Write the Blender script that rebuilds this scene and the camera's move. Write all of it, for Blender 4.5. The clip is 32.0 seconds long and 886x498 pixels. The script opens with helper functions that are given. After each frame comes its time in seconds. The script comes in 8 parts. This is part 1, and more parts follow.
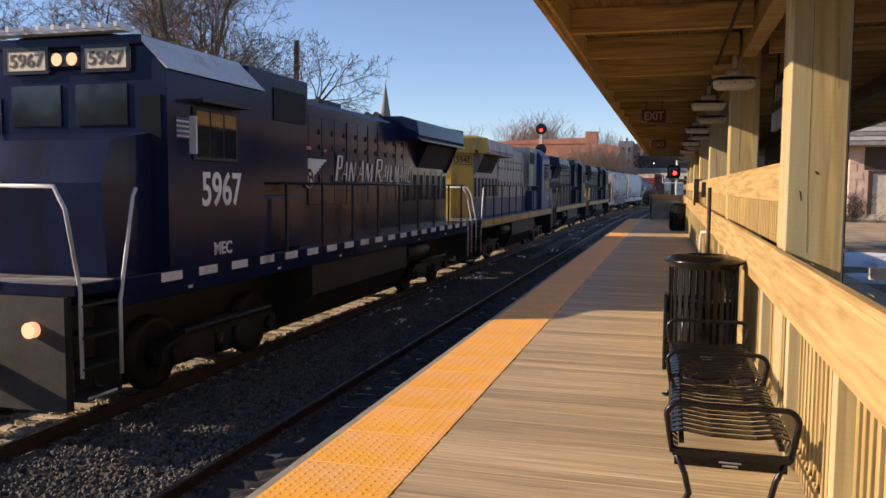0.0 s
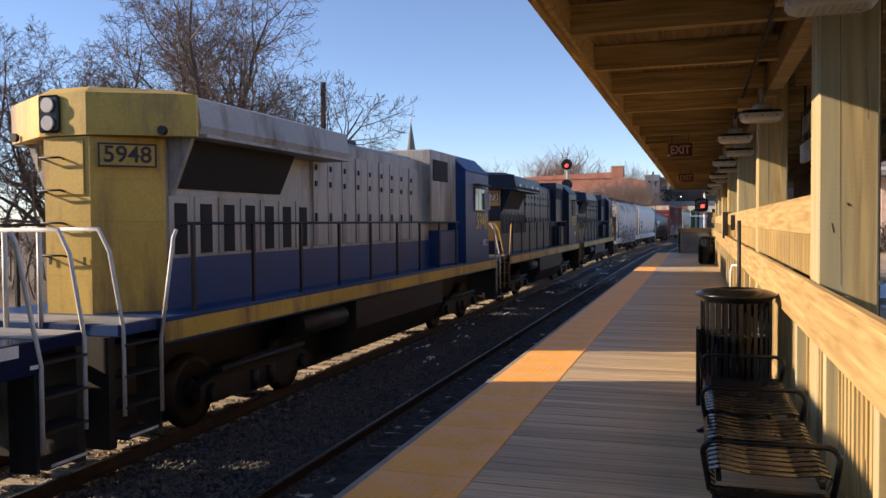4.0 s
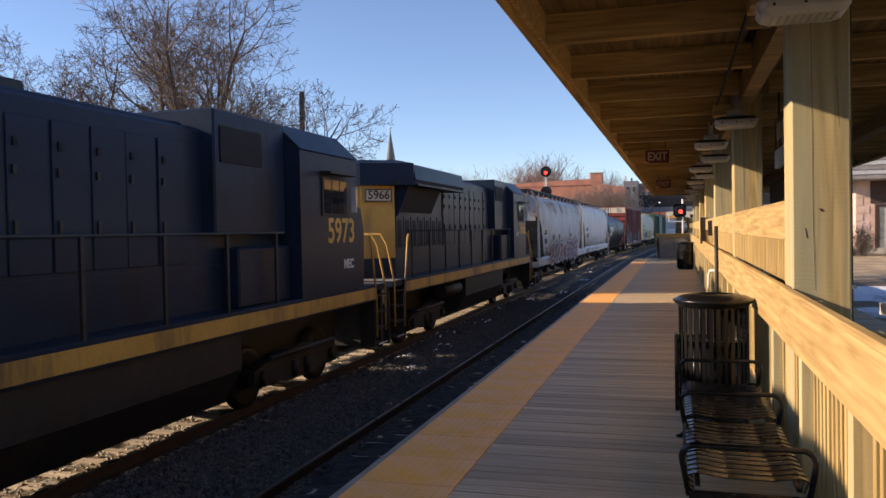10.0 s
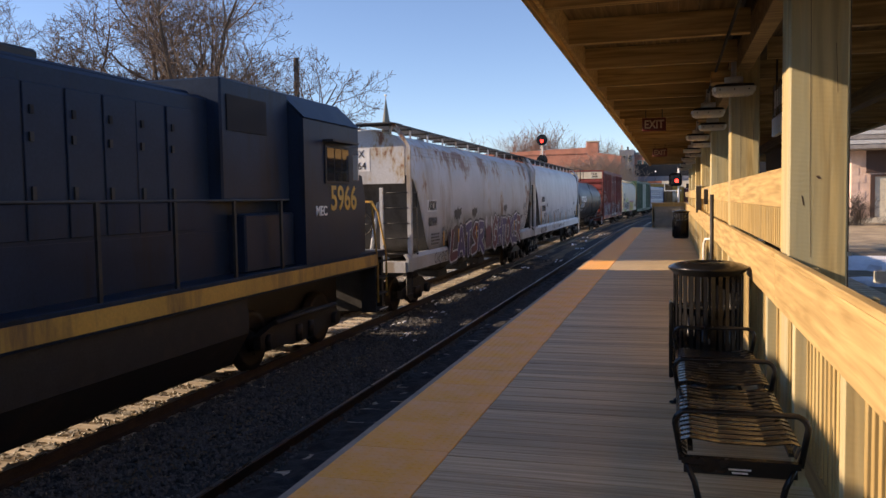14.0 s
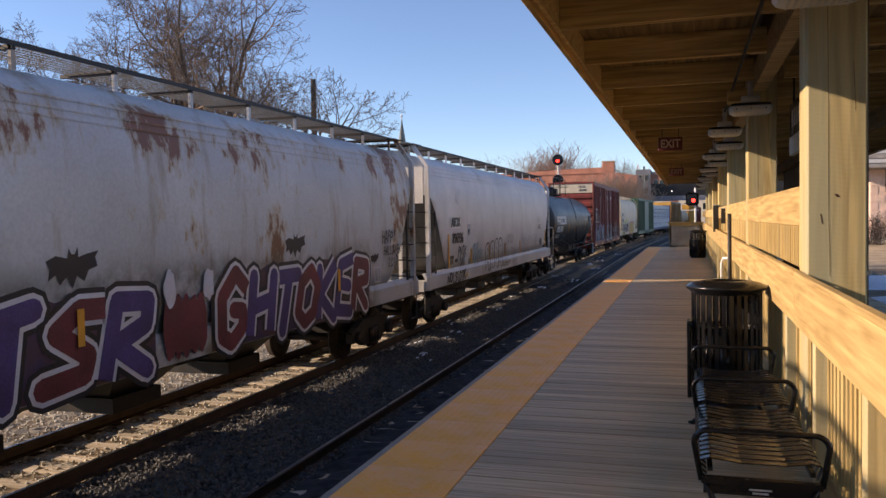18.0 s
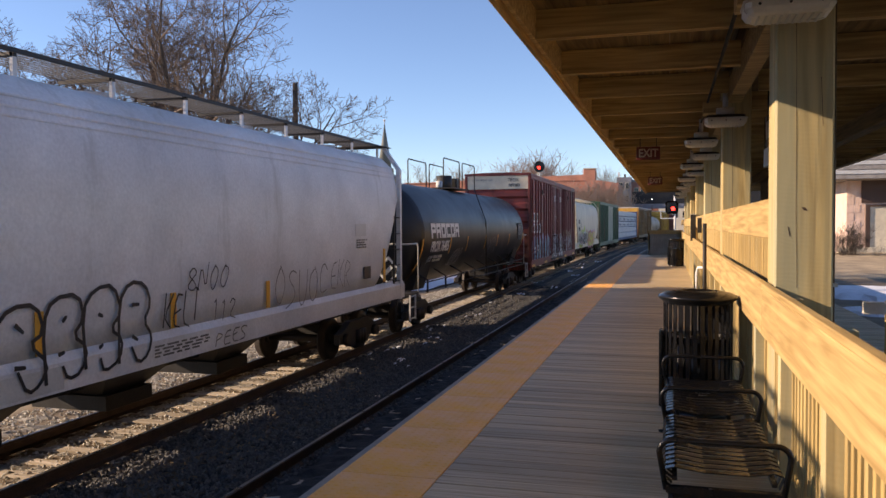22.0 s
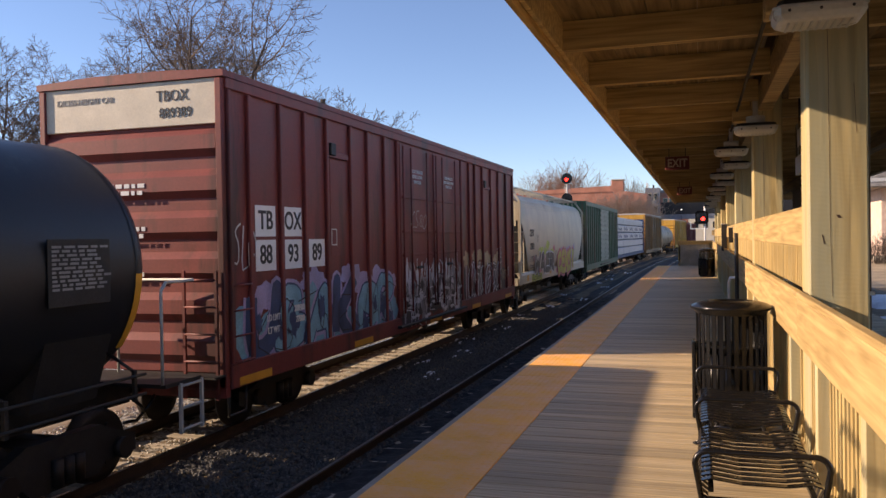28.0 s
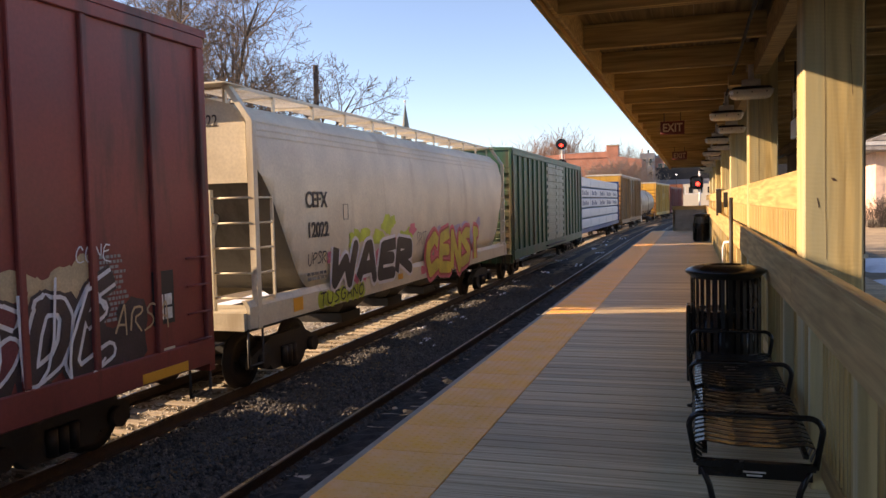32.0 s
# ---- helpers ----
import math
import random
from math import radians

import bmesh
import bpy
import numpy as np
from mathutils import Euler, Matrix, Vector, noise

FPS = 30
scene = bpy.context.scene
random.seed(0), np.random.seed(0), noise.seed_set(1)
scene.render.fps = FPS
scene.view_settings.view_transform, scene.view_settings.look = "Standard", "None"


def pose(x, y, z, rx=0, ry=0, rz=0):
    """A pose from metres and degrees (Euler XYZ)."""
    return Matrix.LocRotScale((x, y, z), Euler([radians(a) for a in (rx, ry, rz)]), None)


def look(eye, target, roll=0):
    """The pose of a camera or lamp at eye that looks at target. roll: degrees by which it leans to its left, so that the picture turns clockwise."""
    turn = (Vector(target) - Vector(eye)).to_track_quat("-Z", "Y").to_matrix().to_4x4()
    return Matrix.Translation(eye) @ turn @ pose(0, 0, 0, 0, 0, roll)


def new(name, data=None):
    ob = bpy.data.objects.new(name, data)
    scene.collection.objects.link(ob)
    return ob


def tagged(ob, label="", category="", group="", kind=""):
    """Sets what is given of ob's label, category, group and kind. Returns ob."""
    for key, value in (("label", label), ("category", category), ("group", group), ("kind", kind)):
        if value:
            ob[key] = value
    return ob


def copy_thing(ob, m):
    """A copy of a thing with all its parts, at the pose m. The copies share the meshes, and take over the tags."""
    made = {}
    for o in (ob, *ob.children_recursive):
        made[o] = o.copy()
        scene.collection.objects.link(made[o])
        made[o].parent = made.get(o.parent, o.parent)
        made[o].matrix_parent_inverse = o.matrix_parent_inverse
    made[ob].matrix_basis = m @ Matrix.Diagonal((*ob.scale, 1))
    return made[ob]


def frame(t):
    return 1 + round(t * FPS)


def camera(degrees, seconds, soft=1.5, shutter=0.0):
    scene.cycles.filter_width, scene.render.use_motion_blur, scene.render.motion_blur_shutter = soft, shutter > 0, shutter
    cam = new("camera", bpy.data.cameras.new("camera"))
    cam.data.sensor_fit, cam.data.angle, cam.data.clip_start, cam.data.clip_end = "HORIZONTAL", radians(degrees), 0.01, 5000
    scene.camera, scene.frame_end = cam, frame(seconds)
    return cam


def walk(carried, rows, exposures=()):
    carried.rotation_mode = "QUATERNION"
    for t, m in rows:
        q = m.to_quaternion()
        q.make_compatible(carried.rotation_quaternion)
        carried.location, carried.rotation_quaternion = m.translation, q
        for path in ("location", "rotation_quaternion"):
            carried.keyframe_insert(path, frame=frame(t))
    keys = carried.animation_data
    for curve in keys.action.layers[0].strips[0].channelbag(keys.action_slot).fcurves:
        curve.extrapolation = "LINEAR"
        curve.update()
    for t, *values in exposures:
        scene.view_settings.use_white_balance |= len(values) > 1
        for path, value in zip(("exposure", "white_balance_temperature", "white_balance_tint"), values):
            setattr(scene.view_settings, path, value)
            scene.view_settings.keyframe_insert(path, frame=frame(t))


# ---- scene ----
cam = camera(57.5, 32.0)
PATH = [
    (0, (-0.063, 0.03, 1.593), (-0.601, 1.95, 1.438), 0.4),
    (0.5, (-0.067, 0.034, 1.593), (-0.611, 1.951, 1.428), 0.7),
    (1, (-0.068, 0.024, 1.594), (-0.613, 1.94, 1.408), 0.7),
    (1.5, (-0.068, 0.011, 1.593), (-0.615, 1.924, 1.388), 0.7),
    (2, (-0.07, 0.011, 1.594), (-0.629, 1.919, 1.38), 0.6),
    (2.5, (-0.075, 0.011, 1.596), (-0.656, 1.914, 1.386), 0.7),
    (3, (-0.079, 0.019, 1.594), (-0.675, 1.918, 1.405), 0.6),
    (3.5, (-0.073, 0.016, 1.597), (-0.671, 1.92, 1.46), 0.0),
    (4, (-0.072, 0.011, 1.599), (-0.675, 1.917, 1.535), -0.5),
    (4.5, (-0.072, 0.0, 1.603), (-0.683, 1.904, 1.564), -0.7),
    (6.5, (-0.073, -0.001, 1.6), (-0.678, 1.904, 1.523), -0.6),
    (7, (-0.072, -0.015, 1.606), (-0.676, 1.891, 1.561), -0.8),
    (7.5, (-0.071, 0.001, 1.608), (-0.665, 1.91, 1.585), -0.8),
    (8, (-0.065, 0.006, 1.608), (-0.648, 1.919, 1.583), -0.7),
    (8.5, (-0.061, 0.01, 1.604), (-0.639, 1.924, 1.559), -0.9),
    (9, (-0.057, 0.013, 1.6), (-0.625, 1.929, 1.535), -1.2),
    (9.5, (-0.056, 0.005, 1.604), (-0.619, 1.923, 1.542), -1.3),
    (10, (-0.058, 0.005, 1.607), (-0.615, 1.925, 1.562), -1.1),
    (10.5, (-0.059, 0.001, 1.599), (-0.603, 1.925, 1.553), -0.8),
    (11, (-0.055, -0.002, 1.602), (-0.59, 1.924, 1.561), -0.9),
    (11.5, (-0.059, 0.007, 1.603), (-0.587, 1.936, 1.565), -0.7),
    (12, (-0.06, 0.0, 1.603), (-0.591, 1.928, 1.55), -0.6),
    (12.5, (-0.058, 0.013, 1.602), (-0.599, 1.937, 1.522), -0.8),
    (13, (-0.057, 0.023, 1.599), (-0.602, 1.945, 1.491), -1.0),
    (13.5, (-0.062, 0.023, 1.595), (-0.607, 1.944, 1.475), -0.9),
    (15.5, (-0.059, 0.011, 1.589), (-0.613, 1.929, 1.465), -1.1),
    (16, (-0.057, 0.009, 1.591), (-0.615, 1.926, 1.467), -1.0),
    (16.5, (-0.067, 0.006, 1.59), (-0.635, 1.919, 1.462), -0.7),
    (17, (-0.067, 0.015, 1.586), (-0.644, 1.927, 1.483), -0.8),
    (17.5, (-0.069, 0.007, 1.589), (-0.645, 1.921, 1.513), -0.9),
    (18, (-0.065, 0.004, 1.586), (-0.649, 1.915, 1.513), -1.0),
    (18.5, (-0.061, 0.008, 1.59), (-0.654, 1.917, 1.52), -1.2),
    (19, (-0.056, 0.01, 1.591), (-0.629, 1.925, 1.506), -1.2),
    (19.5, (-0.031, 0.016, 1.591), (-0.592, 1.933, 1.486), -0.8),
    (20, (-0.011, 0.005, 1.607), (-0.595, 1.916, 1.511), -0.7),
    (20.5, (-0.045, 0.023, 1.617), (-0.593, 1.945, 1.535), -0.9),
    (21, (-0.032, 0.015, 1.624), (-0.565, 1.942, 1.559), -0.6),
    (21.5, (-0.006, 0.012, 1.617), (-0.538, 1.939, 1.554), -0.5),
    (22, (-0.007, -0.003, 1.606), (-0.547, 1.922, 1.545), -0.3),
    (22.5, (-0.012, -0.009, 1.603), (-0.577, 1.909, 1.536), -0.0),
    (23, (-0.011, -0.002, 1.603), (-0.586, 1.912, 1.542), -0.2),
    (23.5, (-0.012, -0.002, 1.606), (-0.589, 1.913, 1.551), -0.4),
    (24, (-0.011, -0.005, 1.6), (-0.592, 1.908, 1.541), -0.5),
    (24.5, (-0.013, -0.006, 1.6), (-0.603, 1.904, 1.526), -0.8),
    (25, (-0.016, -0.016, 1.597), (-0.612, 1.891, 1.496), -1.0),
    (25.5, (-0.016, -0.018, 1.596), (-0.613, 1.888, 1.483), -1.0),
    (27.5, (-0.013, -0.008, 1.597), (-0.616, 1.897, 1.497), -1.4),
    (28, (-0.016, -0.02, 1.599), (-0.622, 1.886, 1.572), -1.0),
    (28.5, (-0.016, -0.008, 1.599), (-0.623, 1.898, 1.578), -0.8),
    (29, (-0.014, 0.001, 1.599), (-0.629, 1.904, 1.564), -0.9),
    (29.5, (-0.01, 0.002, 1.601), (-0.628, 1.904, 1.552), -1.0),
    (30, (-0.015, 0.006, 1.602), (-0.636, 1.906, 1.532), -1.3),
    (30.5, (-0.013, -0.004, 1.597), (-0.634, 1.895, 1.514), -1.3),
    (31, (-0.019, -0.015, 1.595), (-0.63, 1.887, 1.499), -1.4),
    (31.5, (-0.018, -0.01, 1.595), (-0.618, 1.895, 1.488), -1.3),
    (32, (-0.019, -0.019, 1.593), (-0.614, 1.888, 1.484), -1.4),
]
EXPOSURES = [(0, 0.38, 7300, 22), (1.2, 0.58, 7300, 22), (2.0, 0.98, 8200, 23), (2.7, 1.02, 8200, 23), (3.5, 0.72, 7500, 22), (4.0, 0.58, 7200, 22), (8, 0.56, 7250, 22), (14, 0.56, 7350, 22), (22, 0.6, 7250, 22), (27.5, 0.58, 7350, 23), (29.0, 0.62, 7450, 24), (30.2, 0.94, 8350, 25), (32, 1.1, 8600, 25)]
walk(cam, [(t, look(e, a, r)) for t, e, a, r in PATH], EXPOSURES)

# ---- light ----
SUN_AZ = 14.0      # degrees by which the sunlight runs from straight across the tracks towards +y
SUN_EL = 21.3
world = bpy.data.worlds.new("world")
scene.world = world
world.use_nodes = True
wn = world.node_tree
sky = wn.nodes.new("ShaderNodeTexSky")
sky.sky_type = 'NISHITA'
sky.sun_disc = False
sky.sun_elevation = radians(SUN_EL)
sky.sun_rotation = radians(270 - SUN_AZ)
sky.air_density, sky.dust_density, sky.ozone_density = 0.80, 0.0, 4.2
wn.links.new(sky.outputs[0], wn.nodes["Background"].inputs[0])
wn.nodes["Background"].inputs[1].default_value = 0.138
sun = new("sun", bpy.data.lights.new("sun", 'SUN'))
sun.data.energy, sun.data.angle, sun.data.color = 5.0, radians(0.5), (1.0, 0.85, 0.64)
sd = Vector((math.cos(radians(SUN_AZ)) * math.cos(radians(SUN_EL)), math.sin(radians(SUN_AZ)) * math.cos(radians(SUN_EL)), -math.sin(radians(SUN_EL))))
sun.matrix_world = Matrix.Translation((-30, -10, 30)) @ sd.to_track_quat("-Z", "Y").to_matrix().to_4x4()

# ---- plan ----
ZR = -1.295        # top of rail
ZG = -1.50         # ballast
XT = -7.85         # centre of the far track, with the train
XN = -3.83         # centre of the near track
XE = -2.12         # platform edge
XI = -1.412        # inner edge of the warning strip
PY0, PY1 = -12.0, 42.6
POST0, POSTD = 5.43, 5.27




def bend(y):
    """Sideways run of the line beyond the platform, where it curves gently."""
    e = min(max(y - 55.0, 0.0), 75.0)
    return 0.0005 * e * e + 0.075 * max(y - 130.0, 0.0)


def bend_turn(y):
    """Degrees by which the line has turned at y."""
    return -math.degrees(math.atan(0.001 * min(max(y - 55.0, 0.0), 75.0)))


# ---- materials ----
def mat(name, col, rough=0.7, metal=0.0, var=0.25, scale=3.0, fine=40.0, bump=0.15, stretch=(1, 1, 1), dirt=None, dirt_amt=0.0, dirt_scale=1.2, obj_var=0.0, coat=0.0, streak=False, spec=0.5, rvar=0.12):
    m = bpy.data.materials.new(name)
    m.use_nodes = True
    nt = m.node_tree
    N, L = nt.nodes, nt.links
    b = N["Principled BSDF"]
    b.inputs["Roughness"].default_value = rough
    b.inputs["Metallic"].default_value = metal
    b.inputs["Coat Weight"].default_value = coat
    b.inputs["Specular IOR Level"].default_value = spec
    tc = N.new("ShaderNodeTexCoord")
    mp = N.new("ShaderNodeMapping")
    mp.inputs["Scale"].default_value = stretch
    L.new(tc.outputs["Object"], mp.inputs[0])
    vec = mp.outputs[0]
    oi = N.new("ShaderNodeObjectInfo")
    if obj_var > 0:
        ad = N.new("ShaderNodeVectorMath")
        ad.operation = 'MULTIPLY_ADD'
        L.new(oi.outputs["Random"], ad.inputs[0])
        ad.inputs[1].default_value = (37.0, 53.0, 71.0)
        L.new(vec, ad.inputs[2])
        vec = ad.outputs[0]
    n1 = N.new("ShaderNodeTexNoise")
    n1.inputs["Scale"].default_value = scale
    n1.inputs["Detail"].default_value = 5
    n2 = N.new("ShaderNodeTexNoise")
    n2.inputs["Scale"].default_value = fine
    n2.inputs["Detail"].default_value = 3
    L.new(vec, n1.inputs["Vector"])
    L.new(vec, n2.inputs["Vector"])
    mr = N.new("ShaderNodeMapRange")
    mr.inputs["From Min"].default_value, mr.inputs["From Max"].default_value = 0.3, 0.7
    mr.inputs["To Min"].default_value, mr.inputs["To Max"].default_value = 1 - var, 1 + var
    L.new(n1.outputs["Fac"], mr.inputs["Value"])
    mr2 = N.new("ShaderNodeMapRange")
    mr2.inputs["From Min"].default_value, mr2.inputs["From Max"].default_value = 0.3, 0.7
    mr2.inputs["To Min"].default_value, mr2.inputs["To Max"].default_value = 1 - var * 0.6, 1 + var * 0.6
    L.new(n2.outputs["Fac"], mr2.inputs["Value"])
    mu = N.new("ShaderNodeMath")
    mu.operation = 'MULTIPLY'
    L.new(mr.outputs[0], mu.inputs[0])
    L.new(mr2.outputs[0], mu.inputs[1])
    fac = mu.outputs[0]
    if obj_var > 0:
        mo = N.new("ShaderNodeMapRange")
        mo.inputs["To Min"].default_value, mo.inputs["To Max"].default_value = 1 - obj_var, 1 + obj_var
        L.new(oi.outputs["Random"], mo.inputs["Value"])
        mu2 = N.new("ShaderNodeMath")
        mu2.operation = 'MULTIPLY'
        L.new(fac, mu2.inputs[0])
        L.new(mo.outputs[0], mu2.inputs[1])
        fac = mu2.outputs[0]
    sc = N.new("ShaderNodeVectorMath")
    sc.operation = 'SCALE'
    sc.inputs[0].default_value = col
    L.new(fac, sc.inputs["Scale"])
    out = sc.outputs[0]
    if dirt is not None:
        n3 = N.new("ShaderNodeTexNoise")
        n3.inputs["Scale"].default_value = dirt_scale
        n3.inputs["Detail"].default_value = 7
        n3.inputs["Roughness"].default_value = 0.68
        if streak:
            mp3 = N.new("ShaderNodeMapping")
            mp3.inputs["Scale"].default_value = (1.0, 1.0, 0.16)
            L.new(tc.outputs["Object"], mp3.inputs[0])
            L.new(mp3.outputs[0], n3.inputs["Vector"])
        else:
            L.new(tc.outputs["Object"], n3.inputs["Vector"])
        rm = N.new("ShaderNodeMapRange")
        rm.inputs["From Min"].default_value, rm.inputs["From Max"].default_value = 0.62 - dirt_amt * 0.3, 0.72 - dirt_amt * 0.2
        L.new(n3.outputs["Fac"], rm.inputs["Value"])
        mx = N.new("ShaderNodeMix")
        mx.data_type = 'RGBA'
        L.new(rm.outputs[0], mx.inputs[0])
        L.new(out, mx.inputs[6])
        mx.inputs[7].default_value = (*dirt, 1)
        out = mx.outputs[2]
    L.new(out, b.inputs["Base Color"])
    if bump > 0:
        bp = N.new("ShaderNodeBump")
        bp.inputs["Strength"].default_value = bump
        bp.inputs["Distance"].default_value = 0.01
        L.new(n2.outputs["Fac"], bp.inputs["Height"])
        L.new(bp.outputs[0], b.inputs["Normal"])
    rr = N.new("ShaderNodeMapRange")
    rr.inputs["To Min"].default_value, rr.inputs["To Max"].default_value = max(rough - rvar, 0.02), min(rough + rvar, 1)
    L.new(n1.outputs["Fac"], rr.inputs["Value"])
    L.new(rr.outputs[0], b.inputs["Roughness"])
    return m


def glow(name, col, strength):
    m = bpy.data.materials.new(name)
    m.use_nodes = True
    b = m.node_tree.nodes["Principled BSDF"]
    b.inputs["Base Color"].default_value = (*col, 1)
    b.inputs["Emission Color"].default_value = (*col, 1)
    b.inputs["Emission Strength"].default_value = strength
    return m


def timber(name, col, axis, dark=0.55, green=0.0, obj_var=0.12, rough=0.75, saw=0.0, cross=22.0):
    """Sawn timber with grain along one axis, knots and some green tint of the treatment."""
    st = [cross, cross, cross]
    st[axis] = 1.1
    m = bpy.data.materials.new(name)
    m.use_nodes = True
    nt = m.node_tree
    N, L = nt.nodes, nt.links
    b = N["Principled BSDF"]
    tc = N.new("ShaderNodeTexCoord")
    oi = N.new("ShaderNodeObjectInfo")
    ad = N.new("ShaderNodeVectorMath")
    ad.operation = 'MULTIPLY_ADD'
    L.new(oi.outputs["Random"], ad.inputs[0])
    ad.inputs[1].default_value = (17.0, 23.0, 31.0)
    L.new(tc.outputs["Object"], ad.inputs[2])
    mp = N.new("ShaderNodeMapping")
    mp.inputs["Scale"].default_value = st
    L.new(ad.outputs[0], mp.inputs[0])
    g = N.new("ShaderNodeTexNoise")
    g.inputs["Scale"].default_value = 1.0
    g.inputs["Detail"].default_value = 6
    g.inputs["Distortion"].default_value = 0.6
    L.new(mp.outputs[0], g.inputs["Vector"])
    big = N.new("ShaderNodeTexNoise")
    big.inputs["Scale"].default_value = 1.3
    big.inputs["Detail"].default_value = 4
    if saw > 0:
        mb = N.new("ShaderNodeMapping")
        mb.inputs["Scale"].default_value = (4.0, 4.0, 0.2)
        L.new(ad.outputs[0], mb.inputs[0])
        L.new(mb.outputs[0], big.inputs["Vector"])
    else:
        L.new(ad.outputs[0], big.inputs["Vector"])
    cr = N.new("ShaderNodeValToRGB")
    e = cr.color_ramp.elements
    e[0].position, e[1].position = 0.32, 0.68
    e[0].color = (col[0] * dark, col[1] * dark * 0.93, col[2] * dark * 0.8, 1)
    e[1].color = (col[0] * 1.12, col[1] * 1.12, col[2] * 1.12, 1)
    L.new(g.outputs["Fac"], cr.inputs[0])
    rm = N.new("ShaderNodeMapRange")
    rm.inputs["From Min"].default_value, rm.inputs["From Max"].default_value = 0.38, 0.66
    rm.inputs["To Max"].default_value = green
    L.new(big.outputs["Fac"], rm.inputs["Value"])
    mx = N.new("ShaderNodeMix")
    mx.data_type = 'RGBA'
    mx.blend_type = 'MIX'
    L.new(rm.outputs[0], mx.inputs[0])
    L.new(cr.outputs[0], mx.inputs[6])
    mx.inputs[7].default_value = (col[0] * 0.66, col[1] * 0.90, col[2] * 1.45, 1)
    mo = N.new("ShaderNodeMapRange")
    mo.inputs["To Min"].default_value, mo.inputs["To Max"].default_value = 1 - obj_var, 1 + obj_var
    L.new(oi.outputs["Random"], mo.inputs["Value"])
    sc = N.new("ShaderNodeVectorMath")
    sc.operation = 'SCALE'
    L.new(mx.outputs[2], sc.inputs[0])
    L.new(mo.outputs[0], sc.inputs["Scale"])
    L.new(sc.outputs[0], b.inputs["Base Color"])
    b.inputs["Roughness"].default_value = rough
    bp = N.new("ShaderNodeBump")
    bp.inputs["Strength"].default_value = 0.35
    bp.inputs["Distance"].default_value = 0.006
    L.new(g.outputs["Fac"], bp.inputs["Height"])
    if saw > 0:
        # crosswise marks of the saw blade
        wv = N.new("ShaderNodeTexWave")
        wv.wave_type, wv.bands_direction = 'BANDS', 'Z'
        wv.inputs["Scale"].default_value = 11.0
        wv.inputs["Distortion"].default_value = 7.0
        wv.inputs["Detail"].default_value = 2
        wv.inputs["Detail Scale"].default_value = 0.6
        tilt = N.new("ShaderNodeMapping")
        tilt.inputs["Rotation"].default_value = (radians(6), radians(-7), 0)
        L.new(ad.outputs[0], tilt.inputs[0])
        L.new(tilt.outputs[0], wv.inputs["Vector"])
        bp2 = N.new("ShaderNodeBump")
        bp2.inputs["Strength"].default_value = saw
        bp2.inputs["Distance"].default_value = 0.006
        L.new(wv.outputs["Fac"], bp2.inputs["Height"])
        L.new(bp.outputs[0], bp2.inputs["Normal"])
        L.new(bp2.outputs[0], b.inputs["Normal"])
    else:
        L.new(bp.outputs[0], b.inputs["Normal"])
    return m


WOODC = (0.52, 0.36, 0.135)
M_POST = timber("post_timber", (0.65, 0.49, 0.215), 2, 0.62, green=0.75, saw=0.07)
M_BOARD = timber("board_timber_y", (0.54, 0.375, 0.16), 1, 0.64)
M_SLAT = timber("slat_timber", (0.50, 0.35, 0.135), 2, 0.65, green=0.2)
M_RAFT = timber("rafter_timber", (0.50, 0.36, 0.17), 0, 0.52)
# far darker than the rafters: shade under the roof is put into this colour
M_ROOFB = timber("shaded_roof_timber", (0.19, 0.13, 0.062), 1, 0.45)
M_FASC = timber("fascia_timber", (0.54, 0.35, 0.135), 1, 0.5)
M_DECK = timber("deck_plank", (0.545, 0.43, 0.265), 0, 0.62, obj_var=0.22, rough=0.55, cross=48.0)
M_TIE = timber("tie_timber", (0.55, 0.47, 0.37), 0, 0.5, obj_var=0.25, rough=0.9)
M_TACT = mat("warning_strip", (0.97, 0.46, 0.03), 0.5, var=0.08, spec=0.22, scale=2.2, fine=60, bump=0.1, dirt=(0.97, 0.52, 0.20), dirt_amt=0.8, dirt_scale=1.4, obj_var=0.06)
M_EDGE = mat("edge_beam", (0.30, 0.28, 0.24), 0.8, var=0.2)
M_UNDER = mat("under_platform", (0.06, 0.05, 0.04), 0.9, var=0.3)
# ballast in two tones: pale copies for sunlit stone, dark copies for shaded stone
M_BEDL = mat("sunlit_ballast_ground", (0.30, 0.27, 0.22), 0.95, var=0.4, scale=7, fine=55, bump=1.0)
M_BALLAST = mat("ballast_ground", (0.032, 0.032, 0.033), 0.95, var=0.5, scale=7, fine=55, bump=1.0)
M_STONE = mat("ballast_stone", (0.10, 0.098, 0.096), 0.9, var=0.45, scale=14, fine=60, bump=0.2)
M_STONEL = mat("sunlit_ballast_stone", (0.48, 0.445, 0.375), 0.9, var=0.4, scale=14, fine=60, bump=0.2)
M_RAIL = mat("rail_steel", (0.075, 0.05, 0.036), 0.65, metal=0.5, var=0.3, scale=6)
M_RAILTOP = mat("rail_head_steel", (0.35, 0.34, 0.33), 0.3, metal=1.0, var=0.15)
M_SNOW = mat("snow", (0.80, 0.82, 0.86), 0.7, var=0.08, scale=4, fine=25, bump=0.5)
M_GROUND = mat("dry_ground", (0.17, 0.125, 0.075), 0.95, var=0.35, scale=0.6, fine=9, bump=0.6)
M_BLACK = mat("black_powder_coat", (0.008, 0.008, 0.009), 0.26, var=0.2, fine=90, bump=0.04, spec=0.4)
M_DARK = mat("dark_steel", (0.018, 0.017, 0.017), 0.6, var=0.4, scale=5, dirt=(0.04, 0.03, 0.022), dirt_amt=0.25)
